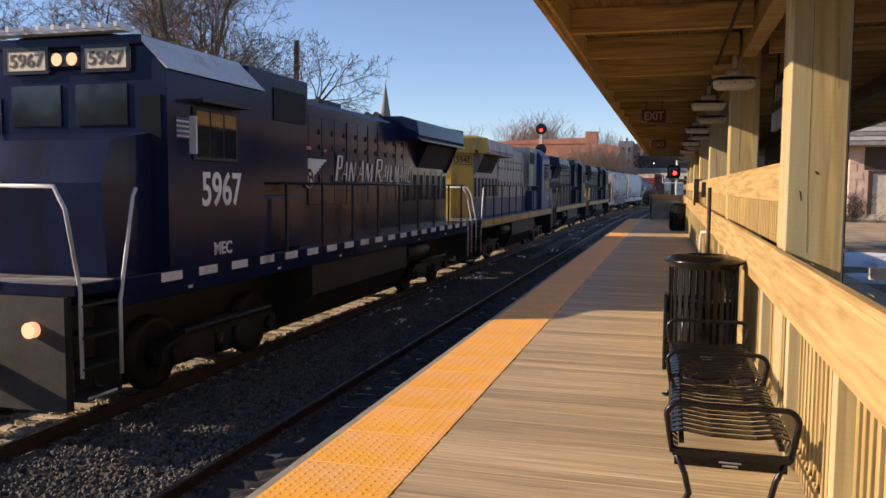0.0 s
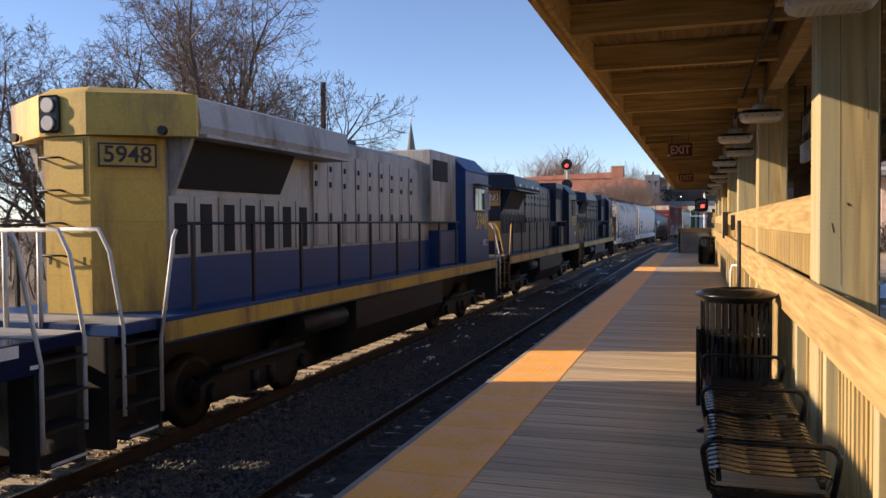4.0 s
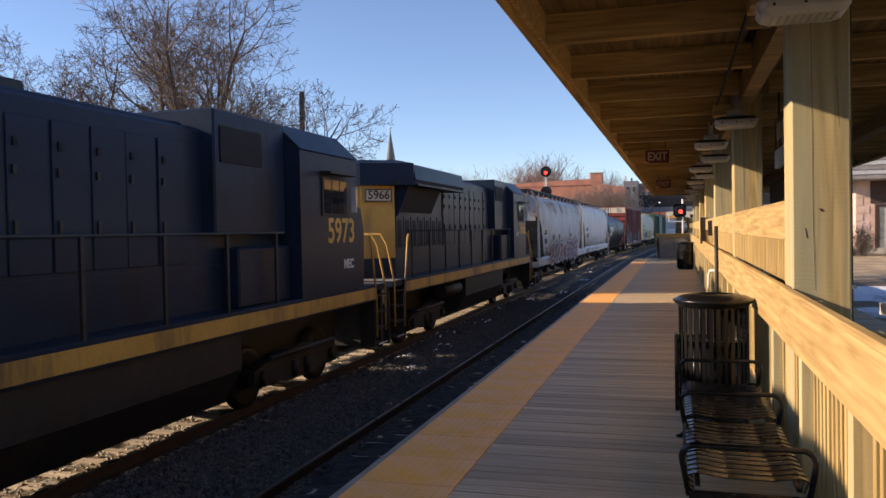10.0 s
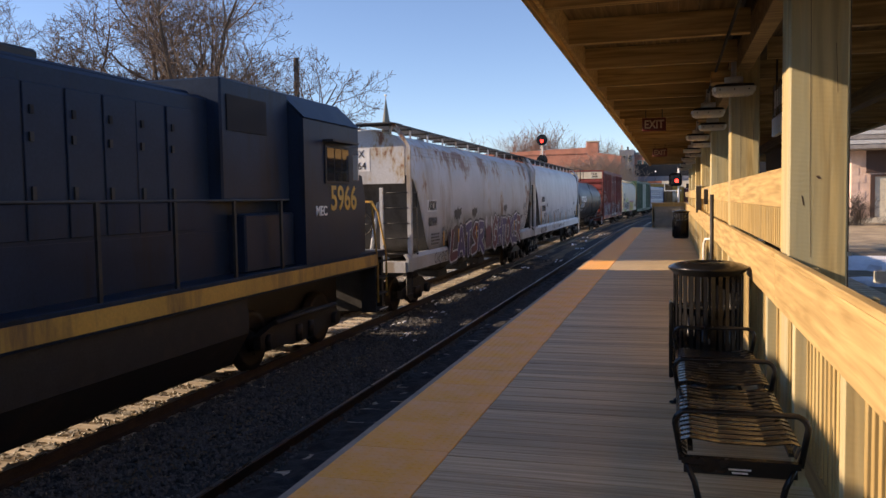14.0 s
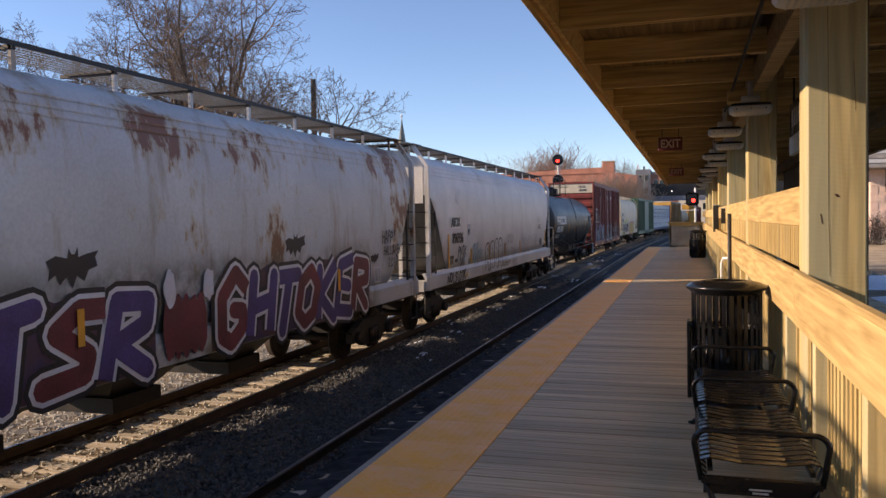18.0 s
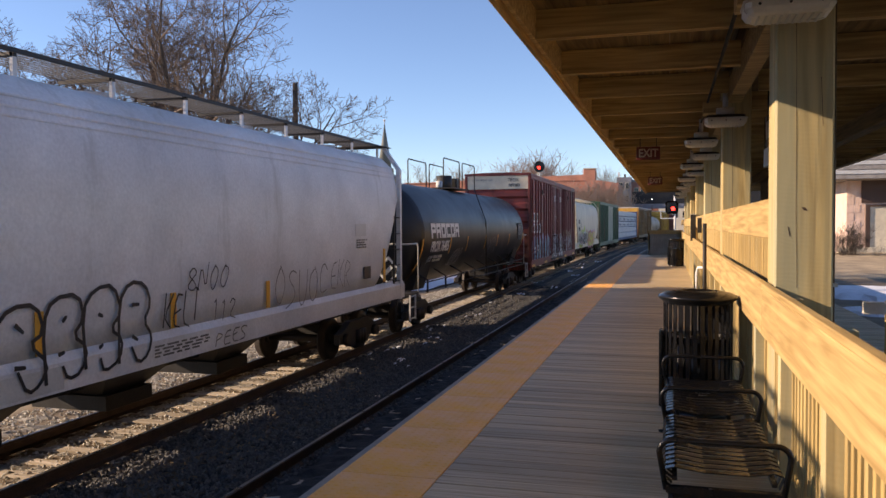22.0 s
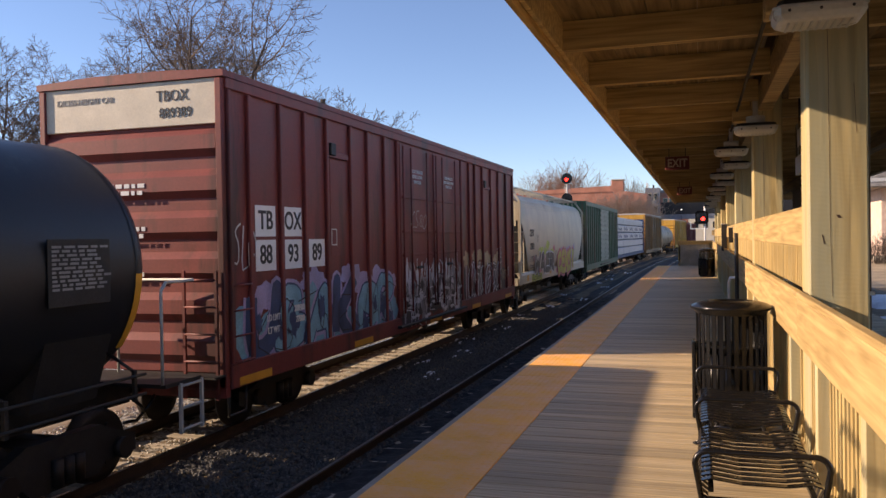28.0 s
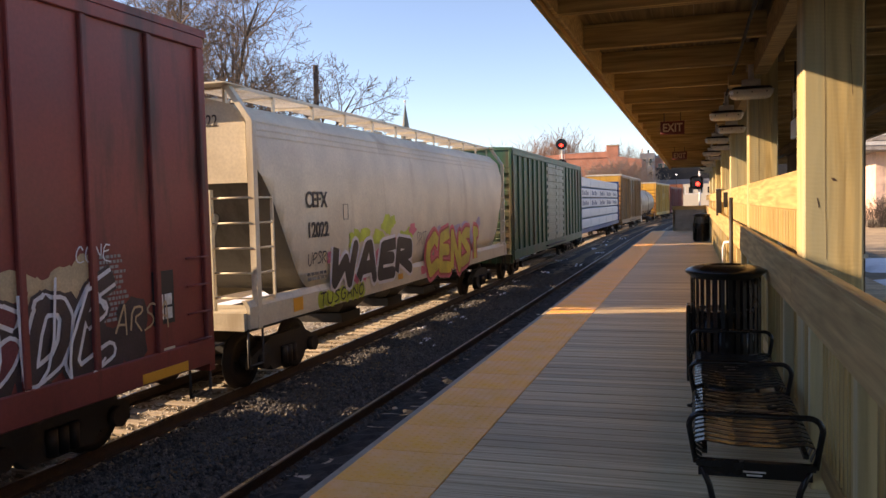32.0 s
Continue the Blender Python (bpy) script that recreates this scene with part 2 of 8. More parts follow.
M_WHEEL = mat("wheel_steel", (0.03, 0.023, 0.019), 0.55, metal=0.4, var=0.3)
M_GREY = mat("grey_casting", (0.55, 0.55, 0.53), 0.5, var=0.1)
M_LENS = mat("lamp_lens", (0.62, 0.60, 0.54), 0.3, var=0.08)
M_WHITE = mat("white_paint", (0.78, 0.78, 0.76), 0.55, var=0.08, dirt=(0.45, 0.44, 0.42), dirt_amt=0.25)
M_PLATE = mat("number_square_white", (0.80, 0.80, 0.80), 0.5, var=0.04)
M_CREAM = mat("cream_paint", (0.62, 0.56, 0.44), 0.55, var=0.1)
M_ORANGE = mat("orange_reflector", (0.75, 0.36, 0.04), 0.45, var=0.08)
M_REDSIGN = mat("red_sign", (0.11, 0.012, 0.009), 0.5, var=0.1)
M_LET = mat("sign_letter", (0.50, 0.40, 0.32), 0.5, var=0.05)
M_BARK = mat("bark", (0.085, 0.065, 0.05), 0.95, var=0.3, scale=6, fine=50, bump=0.5)
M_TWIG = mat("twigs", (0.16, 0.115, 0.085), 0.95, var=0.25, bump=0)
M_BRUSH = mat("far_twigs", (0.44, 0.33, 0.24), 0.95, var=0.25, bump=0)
M_BRICK = mat("brick_wall", (0.48, 0.21, 0.14), 0.9, var=0.2, scale=0.5, fine=6)
M_VERGE = mat("dry_grass", (0.40, 0.30, 0.18), 0.95, var=0.3, scale=0.8, fine=14, bump=0.5)
M_STUC = mat("pink_masonry", (0.74, 0.54, 0.44), 0.85, var=0.12, scale=2, fine=20)
M_STONEW = mat("tan_stone", (0.50, 0.40, 0.27), 0.9, var=0.15, scale=0.8)
M_GREYB = mat("grey_render", (0.22, 0.23, 0.26), 0.8, var=0.12, scale=0.8)
M_COPPER = mat("spire_metal", (0.16, 0.17, 0.15), 0.6, var=0.2)
M_SHINGLE = mat("roof_shingle", (0.30, 0.28, 0.26), 0.9, var=0.2, scale=2, fine=18)
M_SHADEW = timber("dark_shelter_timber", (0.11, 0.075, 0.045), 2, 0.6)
M_BROWN = mat("brown_trim", (0.07, 0.04, 0.03), 0.6, var=0.1)
M_GLASS = bpy.data.materials.new("window_glass")
M_GLASS.use_nodes = True
_g = M_GLASS.node_tree.nodes["Principled BSDF"]
_g.inputs["Base Color"].default_value = (0.02, 0.025, 0.03, 1)
_g.inputs["Roughness"].default_value = 0.05
_g.inputs["Specular IOR Level"].default_value = 0.5
M_RED = glow("red_signal", (1.0, 0.03, 0.02), 5.0)
M_HEAD = glow("headlight", (1.0, 0.55, 0.30), 0.45)
M_DITCH = glow("ditch_light", (1.0, 0.50, 0.28), 0.8)
M_LAMPW = glow("far_lamp", (1.0, 0.9, 0.8), 2.5)


# ---- mesh helpers ----
def box(bm, x0, x1, y0, y1, z0, z1, bev=0.0):
    v = [bm.verts.new((x, y, z)) for z in (z0, z1) for y in (y0, y1) for x in (x0, x1)]
    fs = [bm.faces.new([v[i] for i in q]) for q in ((0, 2, 3, 1), (4, 5, 7, 6), (0, 1, 5, 4), (2, 6, 7, 3), (0, 4, 6, 2), (1, 3, 7, 5))]
    if bev > 0:
        es = list({e for f in fs for e in f.edges})
        bmesh.ops.bevel(bm, geom=es, offset=bev, segments=1, affect='EDGES')
    return bm


def bx(x0, x1, y0, y1, z0, z1, bev=0.0):
    return box(bmesh.new(), x0, x1, y0, y1, z0, z1, bev)


def cyl(bm, p0, p1, r0, r1=None, seg=10, cap=True):
    p0, p1 = Vector(p0), Vector(p1)
    r1 = r0 if r1 is None else r1
    q = (p1 - p0).to_track_quat("Z", "Y")
    a, b = [], []
    for i in range(seg):
        t = 2 * math.pi * i / seg
        d = q @ Vector((math.cos(t), math.sin(t), 0))
        a.append(bm.verts.new(p0 + d * r0))
        b.append(bm.verts.new(p1 + d * r1))
    for i in range(seg):
        j = (i + 1) % seg
        f = bm.faces.new((a[i], a[j], b[j], b[i]))
        f.smooth = True
    if cap:
        bm.faces.new(a[::-1])
        bm.faces.new(b)
    return bm


def tube(bm, pts, r, seg=6):
    """One bent round bar through the points."""
    ps = [Vector(p) for p in pts]
    n = len(ps)
    dirs = [(q - p).normalized() for p, q in zip(ps[:-1], ps[1:])]
    u = dirs[0].orthogonal().normalized()
    rings = []
    for i, p in enumerate(ps):
        d0, d1 = dirs[max(i - 1, 0)], dirs[min(i, n - 2)]
        d = (d0 + d1).normalized() if (d0 + d1).length > 0.05 else d1
        u = (u - d * u.dot(d)).normalized() if abs(u.dot(d)) < 0.98 else d.orthogonal().normalized()
        w = d.cross(u)
        k = min(1.0 / max(d.dot(d1), 0.5), 1.5)
        side = d.cross(d0.cross(d1)).normalized() if d0.cross(d1).length > 0.01 else None
        ring = []
        for j in range(seg):
            o = u * math.cos(6.2832 * j / seg) + w * math.sin(6.2832 * j / seg)
            if side is not None:
                o = o + side * o.dot(side) * (k - 1)
            ring.append(p + o * r)
        rings.append(ring)
    return loft(bm, rings)


def prism(bm, prof, a0, a1, axis="x"):
    """A closed outline pushed along an axis. The outline is (y, z) for x, (x, z) for y, (x, y) for z."""
    def P(u, v, w):
        return {"x": (w, u, v), "y": (u, w, v), "z": (u, v, w)}[axis]
    a = [bm.verts.new(P(u, v, a0)) for u, v in prof]
    b = [bm.verts.new(P(u, v, a1)) for u, v in prof]
    n = len(prof)
    for i in range(n):
        bm.faces.new((a[i], a[(i + 1) % n], b[(i + 1) % n], b[i]))
    bm.faces.new(a[::-1])
    bm.faces.new(b)
    return bm


def loft(bm, rings, close=True, caps=True, smooth=True):
    vs = [[bm.verts.new(p) for p in r] for r in rings]
    n = len(rings[0])
    for r0, r1 in zip(vs[:-1], vs[1:]):
        for i in range(n if close else n - 1):
            j = (i + 1) % n
            f = bm.faces.new((r0[i], r0[j], r1[j], r1[i]))
            f.smooth = smooth
    if caps:
        bm.faces.new(vs[0][::-1])
        bm.faces.new(vs[-1])
    return bm


def mesh_of(bm, name, material):
    bmesh.ops.recalc_face_normals(bm, faces=bm.faces)
    me = bpy.data.meshes.new(name)
    bm.to_mesh(me)
    bm.free()
    me.materials.append(material)
    return me


def part(name, bm, material, parent=None, label="", at=None):
    me = bm if isinstance(bm, bpy.types.Mesh) else mesh_of(bm, name, material)
    ob = new(name, me)
    if parent is not None:
        ob.parent = parent
    if at is not None:
        ob.matrix_basis = at
    if label:
        ob["label"] = label
    return ob


def thing(name, label, category, group="", at=None, kind=""):
    ob = new(name)
    ob.empty_display_size = 0.2
    if at is not None:
        ob.matrix_basis = at
    return tagged(ob, label, category, group, kind)


def bulk(name, verts, faces, material, parent=None, label="", category="", kind="stuff"):
    me = bpy.data.meshes.new(name)
    me.from_pydata(verts, [], faces)
    me.materials.append(material)
    me.update()
    ob = new(name, me)
    if parent is not None:
        ob.parent = parent
    return tagged(ob, label, category, "", kind)


def lettering(name, text, size, material, parent, m, squeeze=1.0, align='CENTER', shear=0.0, bold=0.0):
    """Words as a flat raised mesh. They lie in the xy plane of m, facing its z."""
    cu = bpy.data.curves.new(name, 'FONT')
    cu.body, cu.size, cu.align_x, cu.align_y, cu.extrude, cu.shear = text, size, align, 'CENTER', 0.004, shear
    cu.offset = bold
    tmp = bpy.data.objects.new("tmp", cu)
    scene.collection.objects.link(tmp)
    me = bpy.data.meshes.new_from_object(tmp.evaluated_get(bpy.context.evaluated_depsgraph_get()))
    bpy.data.objects.remove(tmp)
    me.materials.clear()
    me.materials.append(material)
    me.transform(Matrix.Diagonal((squeeze, 1, 1, 1)))
    return part(name, me, material, parent, "", m)


def side_pose(x, y, z):
    """On the side that faces +x: words read along +y."""
    return pose(x, y, z, 90, 0, 90)


def front_pose(x, y, z):
    """On a face that looks to -y: words read along +x."""
    return pose(x, y, z, 90, 0, 0)


# ---- ground, tracks ----
def build_ground():
    n = 60
    xs = [-900, -400, -200, -120, -80, -55, -40, -30, -24, -20, -17, -14, -12, -10.6, -9.9, -6.0, -5.2, -3.0, -2.4, 1.2, 3.0, 6, 10, 20, 40, 90, 300, 900]
    ys = [-400, -150, -60, -30] + [-20 + 3 * i for i in range(40)] + [105, 125, 150, 200, 300, 500, 1200, 3000]
    verts, faces = [], []
    for y in ys:
        for x in xs:
            z = ZG - 0.02
            if -10.4 < x < -5.4 or -5.4 < x < -2:
                z = ZG
            elif x < -10.4:
                z = ZG - min(0.45, (-10.4 - x) * 0.18) + 0.12 * noise.noise((x * 0.3, y * 0.3, 0))
            elif x > 2:
                z = ZG + min(0.3, (x - 2) * 0.2)
            verts.append((x, y, z))
    w = len(xs)
    for j in range(len(ys) - 1):
        for i in range(w - 1):
            a = j * w + i
            faces.append((a, a + 1, a + 1 + w, a + w))
    bulk("ground", verts, faces, M_GROUND, None, "dry winter ground with gravel beside the railway", "ground", "structure")
    # ballast bed under both tracks, with a fine uneven surface
    verts, faces = [], []
    rng = np.random.default_rng(3)
    X = np.linspace(-10.9, -2.2, 60)
    Y = np.concatenate([np.linspace(-14, 40, 420), np.linspace(40.6, 300, 80)])
    for y in Y:
        for x in X:
            e = 0.0
            if x < -10.2:
                e = -(-10.2 - x) * 0.5
            mid = math.exp(-((x + 5.9) / 0.5) ** 2) * -0.06
            verts.append((x + bend(y), y, ZG + (0.045 if x > -6.9 else -0.005) + e + mid + 0.022 * rng.standard_normal()))
    w = len(X)
    for j in range(len(Y) - 1):
        for i in range(w - 1):
            a = j * w + i
            faces.append((a, a + 1, a + 1 + w, a + w))
    bed = bulk("ballast_bed", verts, faces, M_BALLAST, None, "crushed stone ballast, coloured dark for shade and pale for sun under the far track", "ballast", "structure")
    # the far track's bed takes the pale tone, sunlight put into its colour
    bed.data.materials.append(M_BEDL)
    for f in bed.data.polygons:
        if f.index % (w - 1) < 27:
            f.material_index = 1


def stones(name, n, xr, yr, seed, smin=0.018, smax=0.038, zoff=0.05, material=None):
    rng = np.random.default_rng(seed)
    verts, faces = [], []
    base = np.array([(1, 0, 0), (-1, 0, 0), (0, 1, 0), (0, -1, 0), (0, 0, 1), (0, 0, -1)], float)
    fc = [(0, 2, 4), (2, 1, 4), (1, 3, 4), (3, 0, 4), (2, 0, 5), (1, 2, 5), (3, 1, 5), (0, 3, 5)]
    for i in range(n):
        q = Euler(rng.uniform(0, 6.28, 3)).to_matrix()
        s = rng.uniform(smin, smax) * rng.uniform(0.6, 1.25, 3)
        p = (base * s * rng.uniform(0.75, 1.2, (6, 1))) @ np.array(q)
        y = yr[0] + (yr[1] - yr[0]) * rng.random() ** 1.6
        p += (rng.uniform(*xr), y, ZG + zoff + rng.uniform(-0.01, 0.02))
        k = len(verts)
        verts.extend(map(tuple, p))
        faces.extend([(a + k, b + k, c + k) for a, b, c in fc])
    return bulk(name, verts, faces, material or M_STONE, None, "loose grey and tan crushed ballast stones", "ballast")


def rail_profile():
    h = 0.17
    return [(-0.07, -h), (0.07, -h), (0.07, -h + 0.012), (0.012, -h + 0.035), (0.012, -0.045), (0.036, -0.034), (0.037, -0.006), (0.03, 0.0), (-0.03, 0.0), (-0.037, -0.006), (-0.036, -0.034), (-0.012, -0.045), (-0.012, -h + 0.035), (-0.07, -h + 0.012)]


def build_tracks():
    tie_me = mesh_of(box(bmesh.new(), -1.3, 1.3, -0.11, 0.11, -0.16, 0.0, 0.012), "tie", M_TIE)
    plate_me = mesh_of(box(bmesh.new(), -0.16, 0.16, -0.09, 0.09, 0, 0.015), "tie_plate", M_RAIL)
    rng = random.Random(5)
    for nm, xc, n in (("track_far", XT, 150), ("track_near", XN, 100)):
        tr = thing(nm, "steel rails spiked to weathered timber ties", "railway track", kind="structure")
        for s in (-1, 1):
            runs = [-60.0, 55.0] + [62.0 + 7 * i for i in range(37)]
            prof = [(x + xc + s * 0.754, z + ZR) for x, z in rail_profile()]
            part("rail", loft(bmesh.new(), [[(x + bend(y), y, z) for x, z in prof] for y in runs], smooth=False), M_RAIL, tr)
            head = [(xc + s * 0.754 + a, ZR + b) for a, b in ((-0.022, 0.0005), (0.022, 0.0005), (0.022, 0.003), (-0.022, 0.003))]
            part("rail_head", loft(bmesh.new(), [[(x + bend(y), y, z) for x, z in head] for y in runs], smooth=False), M_RAILTOP, tr, "worn bright rail head")
        for i in range(n):
            y = -6 + i * 0.545 + rng.uniform(-0.03, 0.03)
            part("tie", tie_me, None, tr, "", pose(xc + bend(y) + rng.uniform(-0.04, 0.04), y, ZR - 0.180 + rng.uniform(-0.005, 0.006), 0, 0, rng.uniform(-1, 1)))
            if i < 70 and nm == "track_far":
                for s in (-1, 1):
                    part("tie_plate", plate_me, None, tr, "", pose(xc + s * 0.754, y, ZR - 0.184))


def snow_patch(cx, cy, rx, ry, z, seed, h=0.05, into=None):
    n = 28
    verts = [(cx, cy, z + h)]
    for k, (f, hh) in enumerate(((0.5, h), (0.82, h * 0.7), (1.0, -0.02))):
        for i in range(n):
            t = 2 * math.pi * i / n
            r = f * (1 + 0.35 * noise.noise((math.cos(t) * 1.7 + seed, math.sin(t) * 1.7, k * 0.3)) + 0.12 * noise.noise((math.cos(t) * 6, math.sin(t) * 6 + seed, 0)))
            verts.append((cx + rx * r * math.cos(t), cy + ry * r * math.sin(t), z + hh))
    faces = [(0, 1 + i, 1 + (i + 1) % n) for i in range(n)]
    for k in range(2):
        for i in range(n):
            a, b = 1 + k * n + i, 1 + k * n + (i + 1) % n
            faces.append((a, a + n, b + n, b))
    if into is not None:
        k = len(into[0])
        into[0].extend(verts)
        into[1].extend([tuple(i + k for i in f) for f in faces])
        return None
    return bulk("snow_patch", verts, faces, M_SNOW, None, "old patch of melting snow beside the track", "snow")


# ---- platform ----
def build_platform():
    pf = thing("platform", "raised timber station platform with a yellow warning strip", "platform", kind="structure")
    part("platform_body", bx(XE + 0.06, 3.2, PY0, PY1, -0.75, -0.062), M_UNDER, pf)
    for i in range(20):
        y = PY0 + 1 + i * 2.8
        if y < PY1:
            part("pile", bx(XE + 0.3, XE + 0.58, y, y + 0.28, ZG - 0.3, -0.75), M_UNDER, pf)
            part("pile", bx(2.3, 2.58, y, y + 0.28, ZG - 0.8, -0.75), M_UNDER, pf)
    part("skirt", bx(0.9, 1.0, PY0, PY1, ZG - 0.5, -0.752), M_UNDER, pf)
    part("edge_beam", bx(XE, XE + 0.06, PY0, PY1, -0.30, -0.004, 0.006), M_EDGE, pf, "grey weathered edge timber")
    # warning tiles
    bm = box(bmesh.new(), 0, XI - XE - 0.064, 0, 0.60, -0.055, 0.0, 0.003)
    w = XI - XE - 0.064
    nx, ny = 11, 10
    for i in range(nx):
        for j in range(ny):
            x, y = (i + 0.5) * w / nx, (j + 0.5) * 0.6 / ny
            a = [bm.verts.new((x + 0.0155 * math.cos(t * math.pi / 3), y + 0.0155 * math.sin(t * math.pi / 3), 0.0)) for t in range(6)]
            b = [bm.verts.new((x + 0.010 * math.cos(t * math.pi / 3), y + 0.010 * math.sin(t * math.pi / 3), 0.0024)) for t in range(6)]
            for t in range(6):
                bm.faces.new((a[t], a[(t + 1) % 6], b[(t + 1) % 6], b[t]))
            bm.faces.new(b)
    tile = mesh_of(bm, "warning_tile", M_TACT)
    y = 1.2
    while y < PY1 - 0.3:
        part("warning_tile", tile, None, pf, "", pose(XE + 0.062, y, 0.004 + random.uniform(-0.001, 0.001)))
        y += 0.606
    part("warning_strip_rest", bx(XE + 0.062, XI - 0.002, PY0, 1.19, -0.055, 0.004), M_TACT, pf)
    # planks laid across
    L = 3.15 - XI
    me = mesh_of(box(bmesh.new(), 0, L, 0, 0.136, -0.058, 0.0, 0.004), "plank", M_DECK)
    y, k = 1.6, 0
    rng = random.Random(2)
    while y < PY1:
        part("plank", me, None, pf, "", pose(XI, y, rng.uniform(-0.002, 0.002), rng.uniform(-0.25, 0.25), 0, rng.uniform(-0.05, 0.05)))
        y += 0.1445
    part("plank_rest", bx(XI, 3.15, PY0, 1.59, -0.058, 0.0), M_DECK, pf)


# ---- fence and canopy ----
XF = 0.60


def build_fence():
    fe = thing("fence", "new yellow pine guard fence with square slats", "fence", kind="structure")
    y0, y1 = -9.5, PY1
    seg = POSTD
    k = -3
    while True:
        a = POST0 + k * seg
        b = a + seg
        if a > y1:
            break
        part("rail_board", bx(XF - 0.045, XF - 0.004, a, b - 0.004, 0.895, 1.19, 0.006), M_BOARD, fe)
        part("cap_board", bx(XF - 0.05, XF + 0.0, a, b - 0.004, 1.192, 1.225, 0.006), M_BOARD, fe)
        part("bottom_board", bx(XF + 0.03, XF + 0.075, a, b - 0.004, 0.06, 0.198, 0.005), M_BOARD, fe)
        if k >= 0:
            part("top_board", bx(XF + 0.03, XF + 0.07, a + 0.316, b - 0.004, 1.50, 1.765, 0.006), M_BOARD, fe)
        for q in (0.0, 0.25, 0.5, 0.75):
            if k * seg + q * seg + POST0 < y1 and a > -1:
                yy = a + q * seg + 0.57
                part("fence_stud", bx(XF - 0.002, XF + 0.088, yy, yy + 0.09, 0.894, 1.19), M_POST, fe)
                part("fence_stud", bx(XF - 0.028, XF + 0.088, yy, yy + 0.09, 0.0, 0.892, 0.004), M_POST, fe)
                if k >= 0 and q:
                    part("fence_stud", bx(XF + 0.072, XF + 0.15, yy, yy + 0.09, 1.225, 1.765, 0.004), M_POST, fe)
        k += 1
    sl = mesh_of(box(bmesh.new(), 0, 0.036, 0, 0.040, 0.2, 0.894, 0.003), "slat", M_SLAT)
    su = mesh_of(box(bmesh.new(), 0, 0.036, 0, 0.040, 1.226, 1.50, 0.003), "slat_upper", M_SLAT)
    y = 2.0
    n = 0
    while y < 27:
        part("slat", sl, None, fe, "", pose(XF + 0.034, y, random.uniform(-0.003, 0.003), 0, 0, random.uniform(-3, 3)))
        y += 0.107
    y = POST0 + 0.4
    while y < 17:
        if (y - POST0) % POSTD > 0.33:
            part("slat", su, None, fe, "", pose(XF + 0.034, y, 0))
        y += 0.107
    verts = bmesh.new()
    y = 27.05
    while y < PY1:
        box(verts, XF + 0.034, XF + 0.07, y, y + 0.04, 0.2, 0.894)
        y += 0.107
    tagged(part("slat_rest", verts, M_SLAT, fe), kind="stuff")
    # plain backing boards seen between the far slats
    part("screen_board", bx(XF + 0.16, XF + 0.18, POST0 + POSTD, PY1, 0.2, 1.5), M_SLAT, fe)


def build_post(y):
    p = thing("canopy_post", "square sawn pine post with a green-tinted face, carrying the canopy", "post", "canopy posts", pose(XF, y, 0))
    part("post", bx(0.027, 0.367, 0, 0.34, 0.0, 3.38, 0.012), M_POST, p)
    part("corbel", bx(-0.20, 0.023, 0.02, 0.30, 2.985, 3.136, 0.006), M_RAFT, p)
    # drying crack down the face, and short checks
    bm = bmesh.new()
    rng = random.Random(7)
    for x0, za, zb, w in ((0.155, 1.2, 3.38, 0.003), (0.115, 1.52, 1.58, 0.006), (0.205, 1.68, 1.70, 0.02), (0.30, 2.2, 2.5, 0.003)):
        n = max(2, int((zb - za) / 0.12))
        pts = [(x0 + 0.005 * noise.noise((i * 0.35, x0 * 9, 0)) - 0.012 * (i / n), za + (zb - za) * i / n) for i in range(n + 1)]
        for (a, c), (b, d) in zip(pts[:-1], pts[1:]):
            bm.faces.new([bm.verts.new((q, -0.0015, z)) for q, z in ((a - w / 2, c), (a + w / 2, c), (b + w / 2, d), (b - w / 2, d))])
    tagged(part("crack", bm, M_BROWN, p, "dark drying cracks"), kind="stuff")
    return p


def rz(x):
    """Underside of the rafters at x."""
    return 3.14


